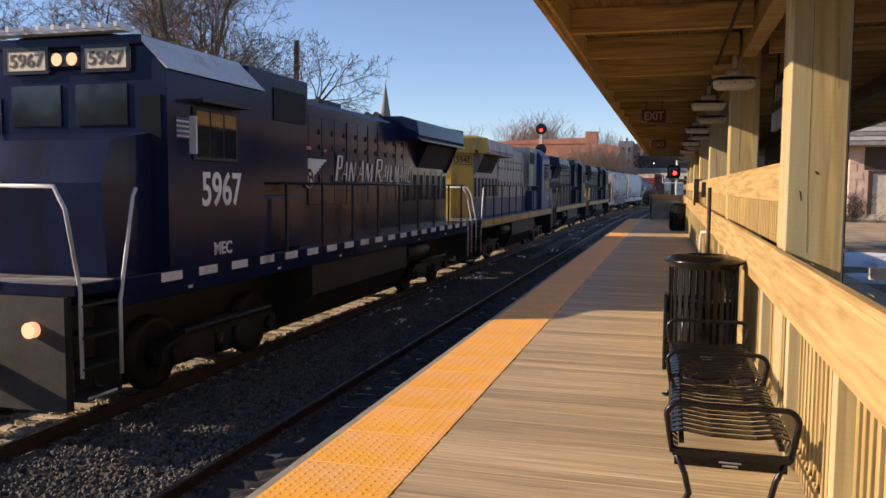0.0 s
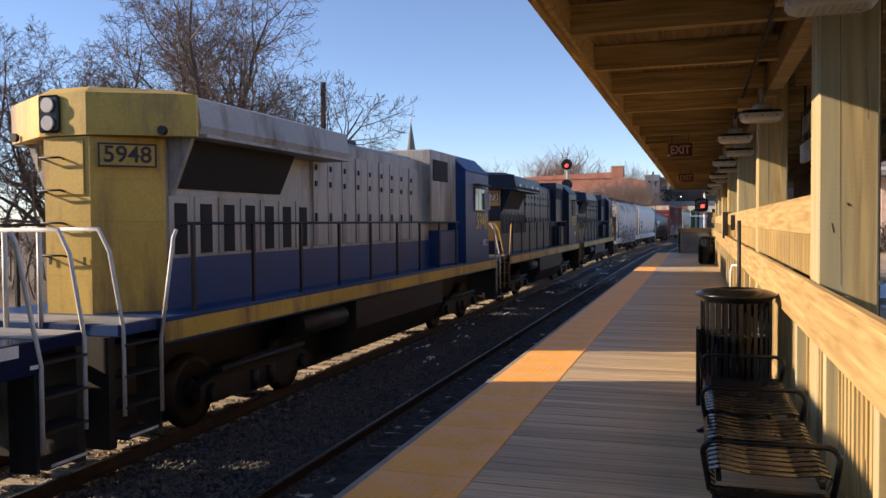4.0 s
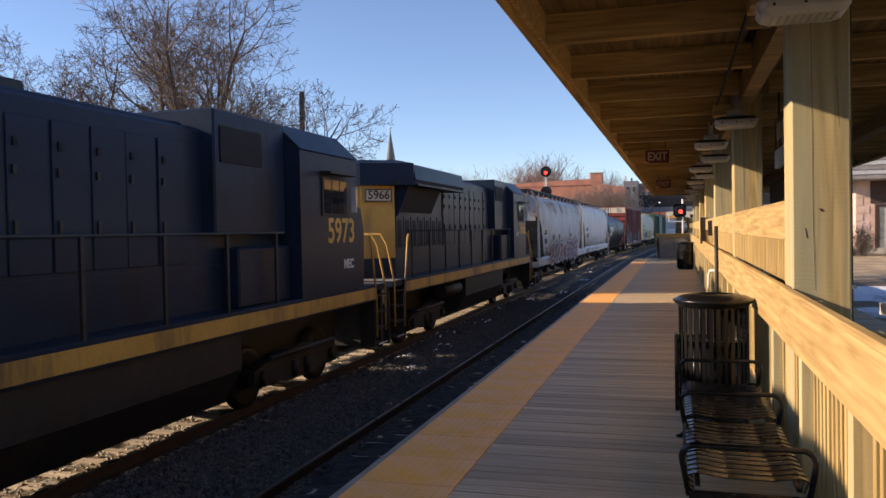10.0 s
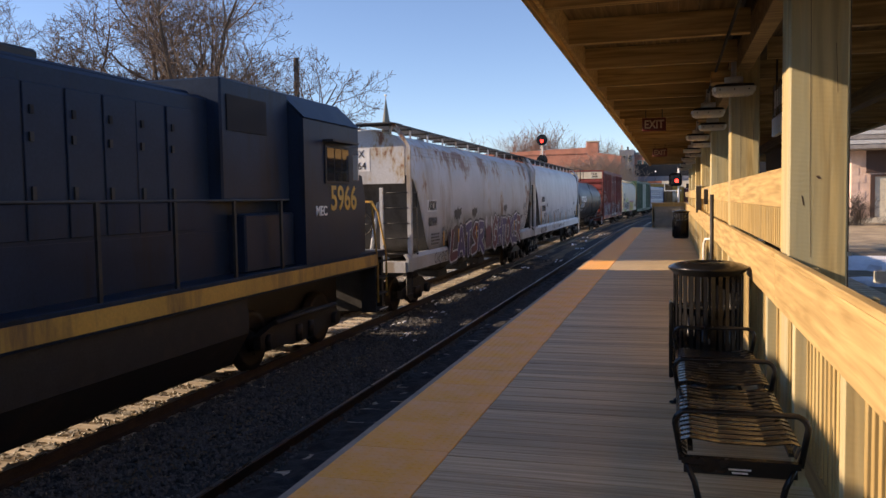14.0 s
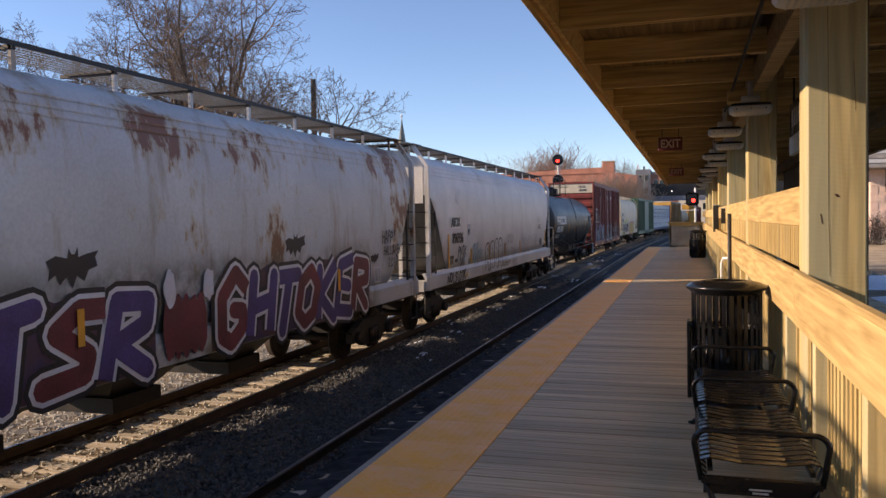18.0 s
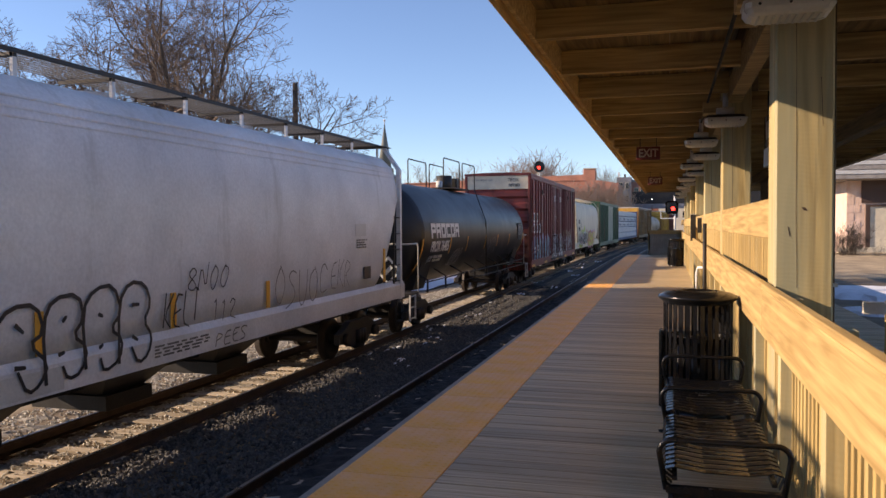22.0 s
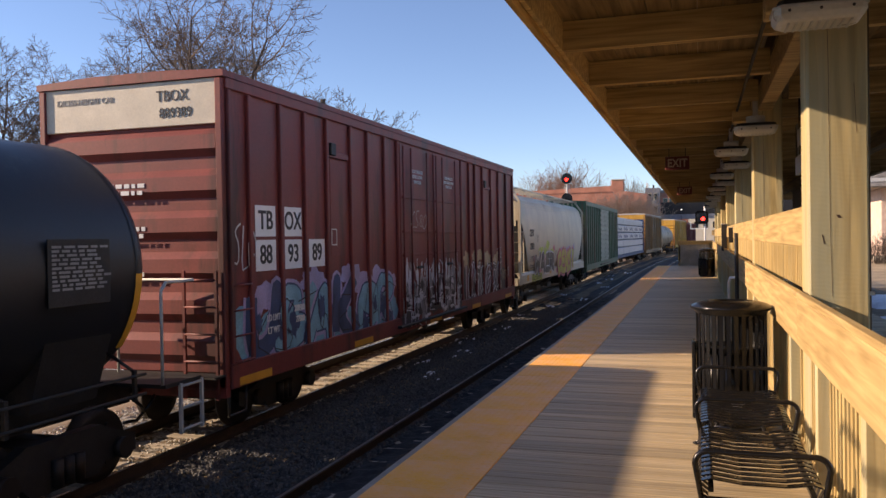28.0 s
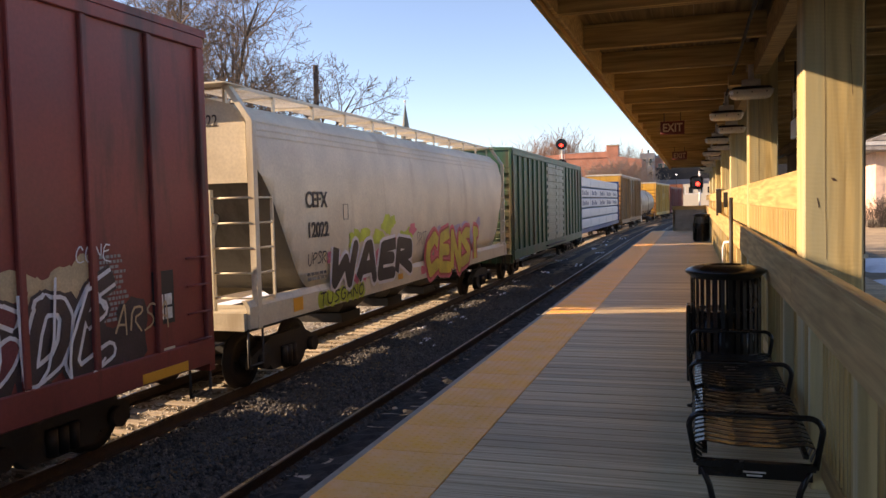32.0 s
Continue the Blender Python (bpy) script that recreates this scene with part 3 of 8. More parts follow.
def build_canopy():
    cn = thing("canopy", "timber platform canopy with deep rafters and board ceiling", "canopy", kind="structure")
    y0, y1 = -10.0, PY1 - 0.5
    part("fascia", bx(-1.17, -1.12, y0, y1, 3.085, 3.46, 0.006), M_FASC, cn)
    part("fascia", bx(-1.118, -1.08, y0, y1, 3.13, 3.42, 0.004), M_RAFT, cn)
    for k in range(-3, 7):
        part("header_beam", bx(0.69, 0.85, POST0 + k * POSTD + 0.344, POST0 + (k + 1) * POSTD - 0.004, 3.10, 3.38, 0.006), M_RAFT, cn)
    part("conduit", cyl(bmesh.new(), (0.45, y0, 3.124), (0.45, y1, 3.124), 0.016, seg=8), M_DARK, cn, "dark steel conduit")
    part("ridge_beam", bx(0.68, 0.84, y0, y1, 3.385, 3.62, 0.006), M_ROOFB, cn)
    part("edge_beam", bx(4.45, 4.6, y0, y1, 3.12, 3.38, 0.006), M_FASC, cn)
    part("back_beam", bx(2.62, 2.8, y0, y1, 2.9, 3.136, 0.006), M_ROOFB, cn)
    y = 6.72 - 1.655 * 6
    while y < y1:
        bm = bmesh.new()
        for d in (0.0, 0.055):
            prism(bm, [(-1.078, rz(-1.1)), (0.655, rz(0.75)), (0.655, rz(0.75) + 0.24), (-1.078, rz(-1.1) + 0.24)], y + d, y + d + 0.042, "y")
        part("rafter", bm, M_RAFT, cn)
        bm = bmesh.new()
        prism(bm, [(0.985, 3.14), (4.44, 3.14), (4.44, 3.38), (0.985, 3.38)], y, y + 0.09, "y")
        part("rafter", bm, M_RAFT, cn)
        y += 1.655
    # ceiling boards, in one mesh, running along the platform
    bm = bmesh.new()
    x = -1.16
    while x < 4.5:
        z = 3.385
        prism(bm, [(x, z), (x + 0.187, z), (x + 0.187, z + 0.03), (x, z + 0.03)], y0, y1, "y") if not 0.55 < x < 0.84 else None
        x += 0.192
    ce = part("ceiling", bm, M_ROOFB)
    tagged(ce, "brown board ceiling of the platform canopy, coloured dark for shade", "ceiling", "", "structure")
    part("roof_sheet", prism(bmesh.new(), [(-1.3, 3.47), (0.75, 3.68), (4.75, 3.47), (4.75, 3.53), (0.75, 3.76), (-1.3, 3.53)], y0, y1, "y"), M_SHINGLE, cn)


def build_back_posts():
    for y in (6.6, 17.2):
        p = thing("back_post", "slim dark timber post at the back of the canopy", "post", "back posts", pose(2.62, y, 0))
        part("post", bx(0, 0.10, 0, 0.10, 0, 2.9, 0.006), M_SHADEW, p)
        part("post_foot", bx(-0.03, 0.19, -0.03, 0.19, 0.0, 0.05), M_GREY, p, "grey metal foot")


def build_back_screen():
    w = thing("back_screen", "dark boarded shelter wall along the back of the platform", "wall", kind="structure")
    part("sill_plate", bx(2.86, 2.98, 22.0, 28.68, 0.0, 0.12), M_SHADEW, w)
    me = mesh_of(box(bmesh.new(), 0, 0.03, 0, 0.286, 0.122, 2.9, 0.004), "board", M_SHADEW)
    y = 22.0
    while y < 28.4:
        part("board", me, None, w, "", pose(2.9, y, 0))
        y += 0.29
    part("top_plate", bx(2.86, 2.98, 22.0, 28.68, 2.902, 3.136), M_SHADEW, w)


def build_lamp(x, y, z):
    la = thing("canopy_lamp", "grey cast platform lamp with a ribbed lens, unlit, under the canopy", "lamp", "canopy lamps", pose(x, y, z))
    plan = ((-1, -0.72), (-0.86, -1), (0.86, -1), (1, -0.72), (1, 0.72), (0.86, 1), (-0.86, 1), (-1, 0.72))
    part("lens", loft(bmesh.new(), [[(0.235 * s * c, 0.15 * s * d, zz) for c, d in plan] for s, zz in ((0.80, -0.012), (0.92, 0.0), (1.0, 0.03), (1.0, 0.062))], smooth=False), M_LENS, la, "pale ribbed lens")
    part("bezel", loft(bmesh.new(), [[(0.243 * s * c, 0.158 * s * d, zz) for c, d in plan] for s, zz in ((1.0, 0.063), (1.0, 0.075), (0.93, 0.082))], smooth=False), M_GREY, la)
    part("lamp_body", loft(bmesh.new(), [[(0.225 * s * c, 0.14 * s * d, zz) for c, d in plan] for s, zz in ((1.0, 0.083), (0.94, 0.112), (0.6, 0.122))], smooth=False), M_DARK, la)
    part("junction_box", cyl(bmesh.new(), (0, 0, 0.123), (0, 0, 0.20), 0.105, seg=20), M_GREY, la)
    part("stem", cyl(bmesh.new(), (0, 0, 0.2), (0, 0, 0.40), 0.03), M_GREY, la)
    for i in range(9):
        part("lens_rib", bx(-0.166 + i * 0.04, -0.154 + i * 0.04, -0.10, 0.10, -0.020, -0.0125), M_GREY, la)
    for i in (-0.16, 0.0, 0.16):
        part("screw", cyl(bmesh.new(), (i, -0.151, 0.045), (i, -0.157, 0.045), 0.009, seg=6), M_DARK, la)
    return la


def build_exit(x, y, z):
    s = thing("exit_sign", "dark red exit sign with pale letters hung from the canopy", "exit sign", "exit signs", pose(x, y, z))
    part("sign_box", bx(-0.22, 0.22, 0.0, 0.05, -0.125, 0.125, 0.006), M_REDSIGN, s)
    lettering("letters", "EXIT", 0.215, M_LET, s, front_pose(0, -0.003, -0.005), 0.82, bold=0.005)
    for dx in (-0.15, 0.15):
        part("hanger", cyl(bmesh.new(), (dx, 0.025, 0.125), (dx, 0.025, 0.46), 0.008, seg=6), M_DARK, s)


def build_station_sign():
    s = thing("station_sign", "dark station name board with pale panel under the canopy", "sign", at=pose(1.22, 9.3, 2.62))
    part("sign_panel", bx(0, 0.04, 0, 2.4, -0.03, 0.40, 0.005), M_BLACK, s)
    part("lower_panel", bx(-0.006, 0.05, 0, 2.4, -0.27, -0.034, 0.004), M_GREY, s, "pale grey lower panel")
    part("sign_edge", bx(-0.01, 0.3, -0.012, -0.002, -0.30, -0.10), M_WHITE, s, "white sign end")
    for i in range(9):
        part("letter_bar", bx(-0.006, -0.001, 0.15 + 0.23 * i, 0.29 + 0.23 * i, 0.08, 0.30), M_WHITE, s)
    for y in (0.3, 2.1):
        part("hanger", cyl(bmesh.new(), (0.02, y, 0.4), (0.02, y, 0.77), 0.014), M_DARK, s)


# ---- platform furniture ----
def build_bin(x, y):
    b = thing("litter_bin", "black slatted steel litter bin with a flared rim on the platform", "litter bin", "litter bins", pose(x, y, 0))
    R, Hh, n = 0.275, 0.97, 30
    for i in range(n):
        t = 2 * math.pi * i / n
        c, s = math.cos(t), math.sin(t)
        bm = bmesh.new()
        q = 0.0165
        loft(bm, [[((R + d) * c - w * s, (R + d) * s + w * c, z) for d, w in ((-0.004, -q), (0.004, -q), (0.004, q), (-0.004, q))] for z, in ((0.05,), (0.30,), (0.60,), (0.935,))], smooth=False)
        part("slat", bm, M_BLACK, b)
    for z in (0.03, 0.62):
        bm = bmesh.new()
        loft(bm, [[((R - 0.012) * math.cos(t * math.pi / 16), (R - 0.012) * math.sin(t * math.pi / 16), zz) for t in range(32)] for zz in (z, z + 0.045)], caps=False)
        part("hoop", bm, M_BLACK, b)
    bm = bmesh.new()
    prof = [(0.275, 0.93), (0.29, 0.955), (0.318, 0.975), (0.325, 0.99), (0.318, 1.0), (0.27, 1.022), (0.2, 1.036), (0.13, 1.042), (0.11, 1.02)]
    loft(bm, [[(r * math.cos(t * math.pi / 20), r * math.sin(t * math.pi / 20), z) for t in range(40)] for r, z in prof], caps=False)
    part("rim", bm, M_BLACK, b, "flared glossy black rim")
    part("liner", cyl(bmesh.new(), (0, 0, 0.06), (0, 0, 0.66), 0.245, seg=28), M_BLACK, b, "black inner liner")
    part("base", cyl(bmesh.new(), (0, 0, 0.0), (0, 0, 0.05), 0.27, seg=28), M_BLACK, b)
    # ash box on the track side
    part("side_box", bx(-0.315, -0.28, -0.10, 0.12, 0.06, 0.70, 0.01), M_BLACK, b)
    return b


def build_bench():
    b = thing("bench", "black steel strap bench with looped arms against the fence", "bench", at=pose(0, 0, 0))
    x0, x1, y0, y1, zs = -0.04, 0.52, 3.92, 6.42, 0.44
    seats = 2
    ln = (y1 - y0) / seats
    n = 14
    for k in range(seats):
        a = y0 + k * ln
        for i in range(n):
            y = a + 0.05 + (ln - 0.10) * (i + 0.5) / n
            path = [(x0 + 0.05, zs - 0.13), (x0 + 0.012, zs - 0.10), (x0, zs - 0.05), (x0 + 0.018, zs - 0.012), (x0 + 0.06, zs), (x0 + 0.2, zs - 0.018), (x1 - 0.16, zs - 0.018), (x1 - 0.05, zs), (x1 - 0.012, zs - 0.012), (x1, zs - 0.05), (x1 - 0.02, zs - 0.10)]
            bm = bmesh.new()
            loft(bm, [[(px, y - 0.023, pz), (px, y + 0.023, pz), (px, y + 0.023, pz - 0.006), (px, y - 0.023, pz - 0.006)] for px, pz in path], smooth=False)
            part("seat_strap", bm, M_BLACK, b)
    for k in range(seats + 1):
        y = y0 + k * ln
        r = 0.014
        pts = [(x0 + 0.02, y, zs - 0.09)]
        for t in range(7):
            an = math.pi - t * math.pi / 12
            pts.append((x0 + 0.05 + 0.06 * math.cos(an), y, zs + 0.085 + 0.06 * math.sin(an)))
        for t in range(7):
            an = math.pi / 2 - t * math.pi / 12
            pts.append((x1 - 0.05 + 0.06 * math.cos(an), y, zs + 0.085 + 0.06 * math.sin(an)))
        pts.append((x1 - 0.02, y, zs - 0.09))
        part("arm_loop", tube(bmesh.new(), pts, r, 8), M_BLACK, b)
        part("cross_rail", bx(x0 + 0.02, x1 - 0.02, y - 0.02, y + 0.02, zs - 0.10, zs - 0.07), M_BLACK, b)
    for y in (y0 + 0.02, y1 - 0.02):
        for s, xx in ((-1, x0 + 0.03), (1, x1 - 0.03)):
            pts = [(xx, y, zs - 0.08), (xx - s * 0.05, y, zs - 0.2), (xx - s * 0.07, y, zs - 0.29), (xx - s * 0.03, y, zs - 0.38), (xx + s * 0.03, y, 0.02), (xx + s * 0.04, y, 0.0)]
            part("leg", tube(bmesh.new(), pts, 0.015, 8), M_BLACK, b)
            part("foot", cyl(bmesh.new(), (xx + s * 0.04, y, 0.0), (xx + s * 0.04, y, 0.012), 0.035), M_BLACK, b)
        pl = part("end_plate", bx(x0 + 0.03, x1 - 0.03, y - 0.006, y + 0.006, zs - 0.155, zs - 0.10), M_BLACK, b)
        for i, (w, z) in enumerate(((0.10, 0.0), (0.07, -0.016))):
            part("mark_bar", bx(0.24 - w / 2, 0.24 + w / 2, y - 0.011, y - 0.008, zs - 0.128 + z, zs - 0.120 + z), M_WHITE, pl)
    for xx in (x0 + 0.06, x1 - 0.06):
        part("seat_rail", bx(xx - 0.012, xx + 0.012, y0, y1, zs - 0.045, zs - 0.026), M_BLACK, b)


def build_end_fence():
    f = thing("end_fence", "grey boarded timber fence closing the platform end", "fence", at=pose(-1.05, PY1 - 0.4, 0))
    part("rail_board", bx(-0.02, 1.62, 0, 0.04, 1.06, 1.198), M_BOARD, f)
    part("rail_board", bx(-0.02, 1.62, 0, 0.04, 0.12, 0.24), M_EDGE, f)
    part("fence_stud", bx(0, 0.1, 0.042, 0.14, 0, 1.1), M_POST, f)
    part("fence_stud", bx(1.5, 1.6, 0.042, 0.14, 0, 1.1), M_POST, f)
    part("cap_board", bx(-0.06, 1.68, -0.05, 0.16, 1.20, 1.25), M_BOARD, f)
    for i in range(16):
        part("slat", bx(0.02 + 0.1 * i, 0.112 + 0.1 * i, 0.042, 0.07, 0.0, 1.198), M_EDGE, f)


def build_notice():
    # small boards and pipes on the far posts
    for i, (dy, z0, z1, w) in enumerate(((2, 1.42, 1.70, 0.08), (3, 1.16, 1.82, 0.13))):
        y = POST0 + dy * POSTD - 0.03
        s = thing("notice_board", "dark notice board fixed to a canopy post", "sign", "notice boards", pose(XF - 0.1, y, 0))
        part("panel", bx(0, w, 0, 0.025, z0, z1, 0.004), M_DARK, s)
        part("notice_frame", bx(-0.012, w + 0.012, 0.008, 0.022, z1 + 0.002, z1 + 0.014), M_GREY, s)
    s = thing("downpipe", "dark steel post with a pale bent handrail beside the fence", "pipe", at=pose(0.49, 12.4, 0))
    part("pipe", cyl(bmesh.new(), (0, 0, 0), (0, 0, 1.60), 0.028, seg=10), M_DARK, s)
    part("handrail", tube(bmesh.new(), [(-0.1, 0.3, 0.0), (-0.1, 0.3, 0.86), (-0.08, 0.2, 0.94), (0.0, 0.05, 0.95)], 0.02, 8), M_WHITE, s, "white bent handrail")


# ---- signals, poles, far things ----
def build_signal_far():
    s = thing("railway_signal", "round black railway signal on a mast showing red", "signal", at=pose(-10.9, 70, ZG - 0.2))
    zc = 6.56 - ZG + 0.2
    part("mast", cyl(bmesh.new(), (0, 0, 0), (0, 0, zc + 0.3), 0.07, seg=10), M_GREY, s)
    part("base", bx(-0.35, 0.35, -0.35, 0.35, 0, 0.4), M_GREY, s)
    for dz, lit in ((0.0, True), (-1.75, False)):
        h = part("signal_head", cyl(bmesh.new(), (0, -0.22, zc + dz), (0, -0.14, zc + dz), 0.48, seg=28), M_BLACK, s, "round black target")
        part("hood", cyl(bmesh.new(), (0, -0.5, zc + dz - 0.1), (0, -0.23, zc + dz - 0.1), 0.17, seg=16, cap=False), M_BLACK, h)
        part("lens", cyl(bmesh.new(), (0, -0.25, zc + dz - 0.1), (0, -0.24, zc + dz - 0.1), 0.14, seg=16), M_RED if lit else M_BLACK, h, "glowing red lens" if lit else "")
    for dx in (-0.2, 0.2):
        part("ladder_rail", cyl(bmesh.new(), (dx, 0.12, 0.3), (dx, 0.12, zc), 0.016, seg=6), M_GREY, s)
    for i in range(int(zc / 0.35)):
        part("rung", cyl(bmesh.new(), (-0.2, 0.12, 0.4 + i * 0.35), (0.2, 0.12, 0.4 + i * 0.35), 0.012, seg=4), M_GREY, s)


def build_signal_near():
    s = thing("railway_signal", "red railway signal on a white mast beyond the platform end", "signal", at=pose(0.36, 80, -0.6))
    zc = 2.98 + 0.6
    part("mast", cyl(bmesh.new(), (0.12, 0, 0), (0.12, 0, zc + 1.2), 0.09, seg=10), M_WHITE, s)
    h = part("signal_head", bx(-0.75, 0.45, -0.3, -0.1, zc - 0.5, zc + 0.75, 0.2), M_BLACK, s, "black signal head")
    part("lens", cyl(bmesh.new(), (-0.05, -0.34, zc), (-0.05, -0.31, zc), 0.18, seg=20), M_RED, h, "glowing red lens")
    part("bracket", bx(-1.2, 0.4, -0.05, 0.05, zc - 0.95, zc - 0.88), M_WHITE, s)
    part("bracket", bx(-1.2, -1.12, -0.05, 0.05, zc - 0.9, zc - 0.2), M_WHITE, s)
    part("relay_case", bx(0.9, 2.2, 0, 0.8, 0.0, 1.5, 0.03), M_GREY, s, "pale grey relay case")


def build_pole():
    p = thing("utility_pole", "bare dark timber utility pole among the trees", "pole", at=pose(-19.45, 40, ZG - 0.4))
    part("pole", cyl(bmesh.new(), (0, 0, 0), (0, 0, 9.27 - ZG + 0.4), 0.17, 0.14, seg=12), M_BARK, p)


def tree(x, y, h, seed, reach=0.32, limbs=6, lean=(0, 0), material=None, trunk_r=0.26, fork=0.16, kids=(11, 9, 8)):
    """A bare tree: a short trunk, curving limbs that spread and rise, and three orders of branches."""
    rng = random.Random(seed)
    t = thing("tree", "bare leafless winter tree with fine twigs", "tree", "bare trees", pose(x, y, ZG - 0.5))
    tv, tf, cv, cf = [], [], [], []

    def limb(V, F, p, q, r0, r1, seg):
        d = q - p
        u = d.orthogonal().normalized()
        w = d.normalized().cross(u)
        k = len(V)
        for c, r in ((p, r0), (q, r1)):
            for i in range(seg):
                a = 6.2832 * i / seg
                V.append(tuple(c + (u * math.cos(a) + w * math.sin(a)) * r))
        for i in range(seg):
            j = (i + 1) % seg
            F.append((k + i, k + j, k + seg + j, k + seg + i))

    def branch(p, d, length, r, level):
        n = (7, 7, 5, 4, 3)[level]
        V, F = (tv, tf) if level < 2 else (cv, cf)
        seg = (9, 7, 4, 3, 3)[level]
        pts = []
        wob = (0.05, 0.13, 0.2, 0.24, 0.3)[level]
        rise = (0.0, 0.075, 0.06, 0.05, 0.03)[level]
        for i in range(n):
            d = (d + Vector((rng.gauss(0, wob), rng.gauss(0, wob), rng.gauss(rise, wob * 0.6)))).normalized()
            q = p + d * (length / n)
            r1 = max(r * (1 - 0.85 * (i + 1) / n), 0.011)
            limb(V, F, p, q, max(r * (1 - 0.85 * i / n), 0.011), r1, seg)
            p = q
            pts.append((q, d.copy(), max(r * (1 - 0.8 * (i + 1) / n), 0.011)))
        if level == 0 or level >= 4:
            return pts
        m = kids[level - 1]
        az = rng.uniform(0, 6.28)
        for j in range(m):
            f = 0.22 + 0.78 * (j + rng.uniform(0, 0.9)) / m
            q, dd, rr = pts[min(int(f * n), n - 1)]
            az += 2.4 + rng.uniform(-0.5, 0.5)
            u = dd.orthogonal().normalized()
            w = dd.cross(u)
            an = radians(rng.uniform(28, 62))
            nd = dd * math.cos(an) + (u * math.cos(az) + w * math.sin(az)) * math.sin(an)
            branch(q, nd.normalized(), length * (1.05 - 0.62 * f) * rng.uniform(0.42, 0.68), rr * 0.62, level + 1)
        return pts

    base = branch(Vector((0, 0, 0)), Vector((lean[0] * 0.4, lean[1] * 0.4, 1)).normalized(), h * fork, trunk_r, 0)
    top, d0, r0 = base[-1]
    for i in range(limbs):
        az = 6.2832 * (i + rng.uniform(-0.25, 0.25)) / limbs
        an = radians(12 + 40 * reach / 0.32 * rng.uniform(0.35, 1.05)) if i else radians(6)
        d = Vector((math.sin(an) * math.cos(az) + lean[0], math.sin(an) * math.sin(az) + lean[1], math.cos(an))).normalized()
        q, _, rr = base[rng.choice((-1, -1, -2, -3))]
        branch(q, d, h * (1 - fork) * rng.uniform(0.72, 1.0) * (1.0 - 0.25 * an), trunk_r * rng.uniform(0.6, 0.85), 1)
    for nm, V, F, M in (("trunk", tv, tf, M_BARK), ("crown", cv, cf, material or M_TWIG)):
        me = bpy.data.meshes.new(nm)
        me.from_pydata(V, [], F)
        me.materials.append(M)
        ob = new(nm, me)
        ob.parent = t
    return t


def window_grid(parent, x0, x1, z0, z1, nx, nz, y, w, h):
    for i in range(nx):
        for j in range(nz):
            cx = x0 + (x1 - x0) * (i + 0.5) / nx
            cz = z0 + (z1 - z0) * (j + 0.5) / nz
            wn_ = part("window", bx(cx - w / 2 - 0.1, cx + w / 2 + 0.1, y - 0.06, y + 0.02, cz - h / 2 - 0.1, cz + h / 2 + 0.1), M_CREAM, parent)
            part("pane", bx(cx - w / 2, cx + w / 2, y - 0.08, y - 0.065, cz - h / 2, cz + h / 2), M_GLASS, wn_)


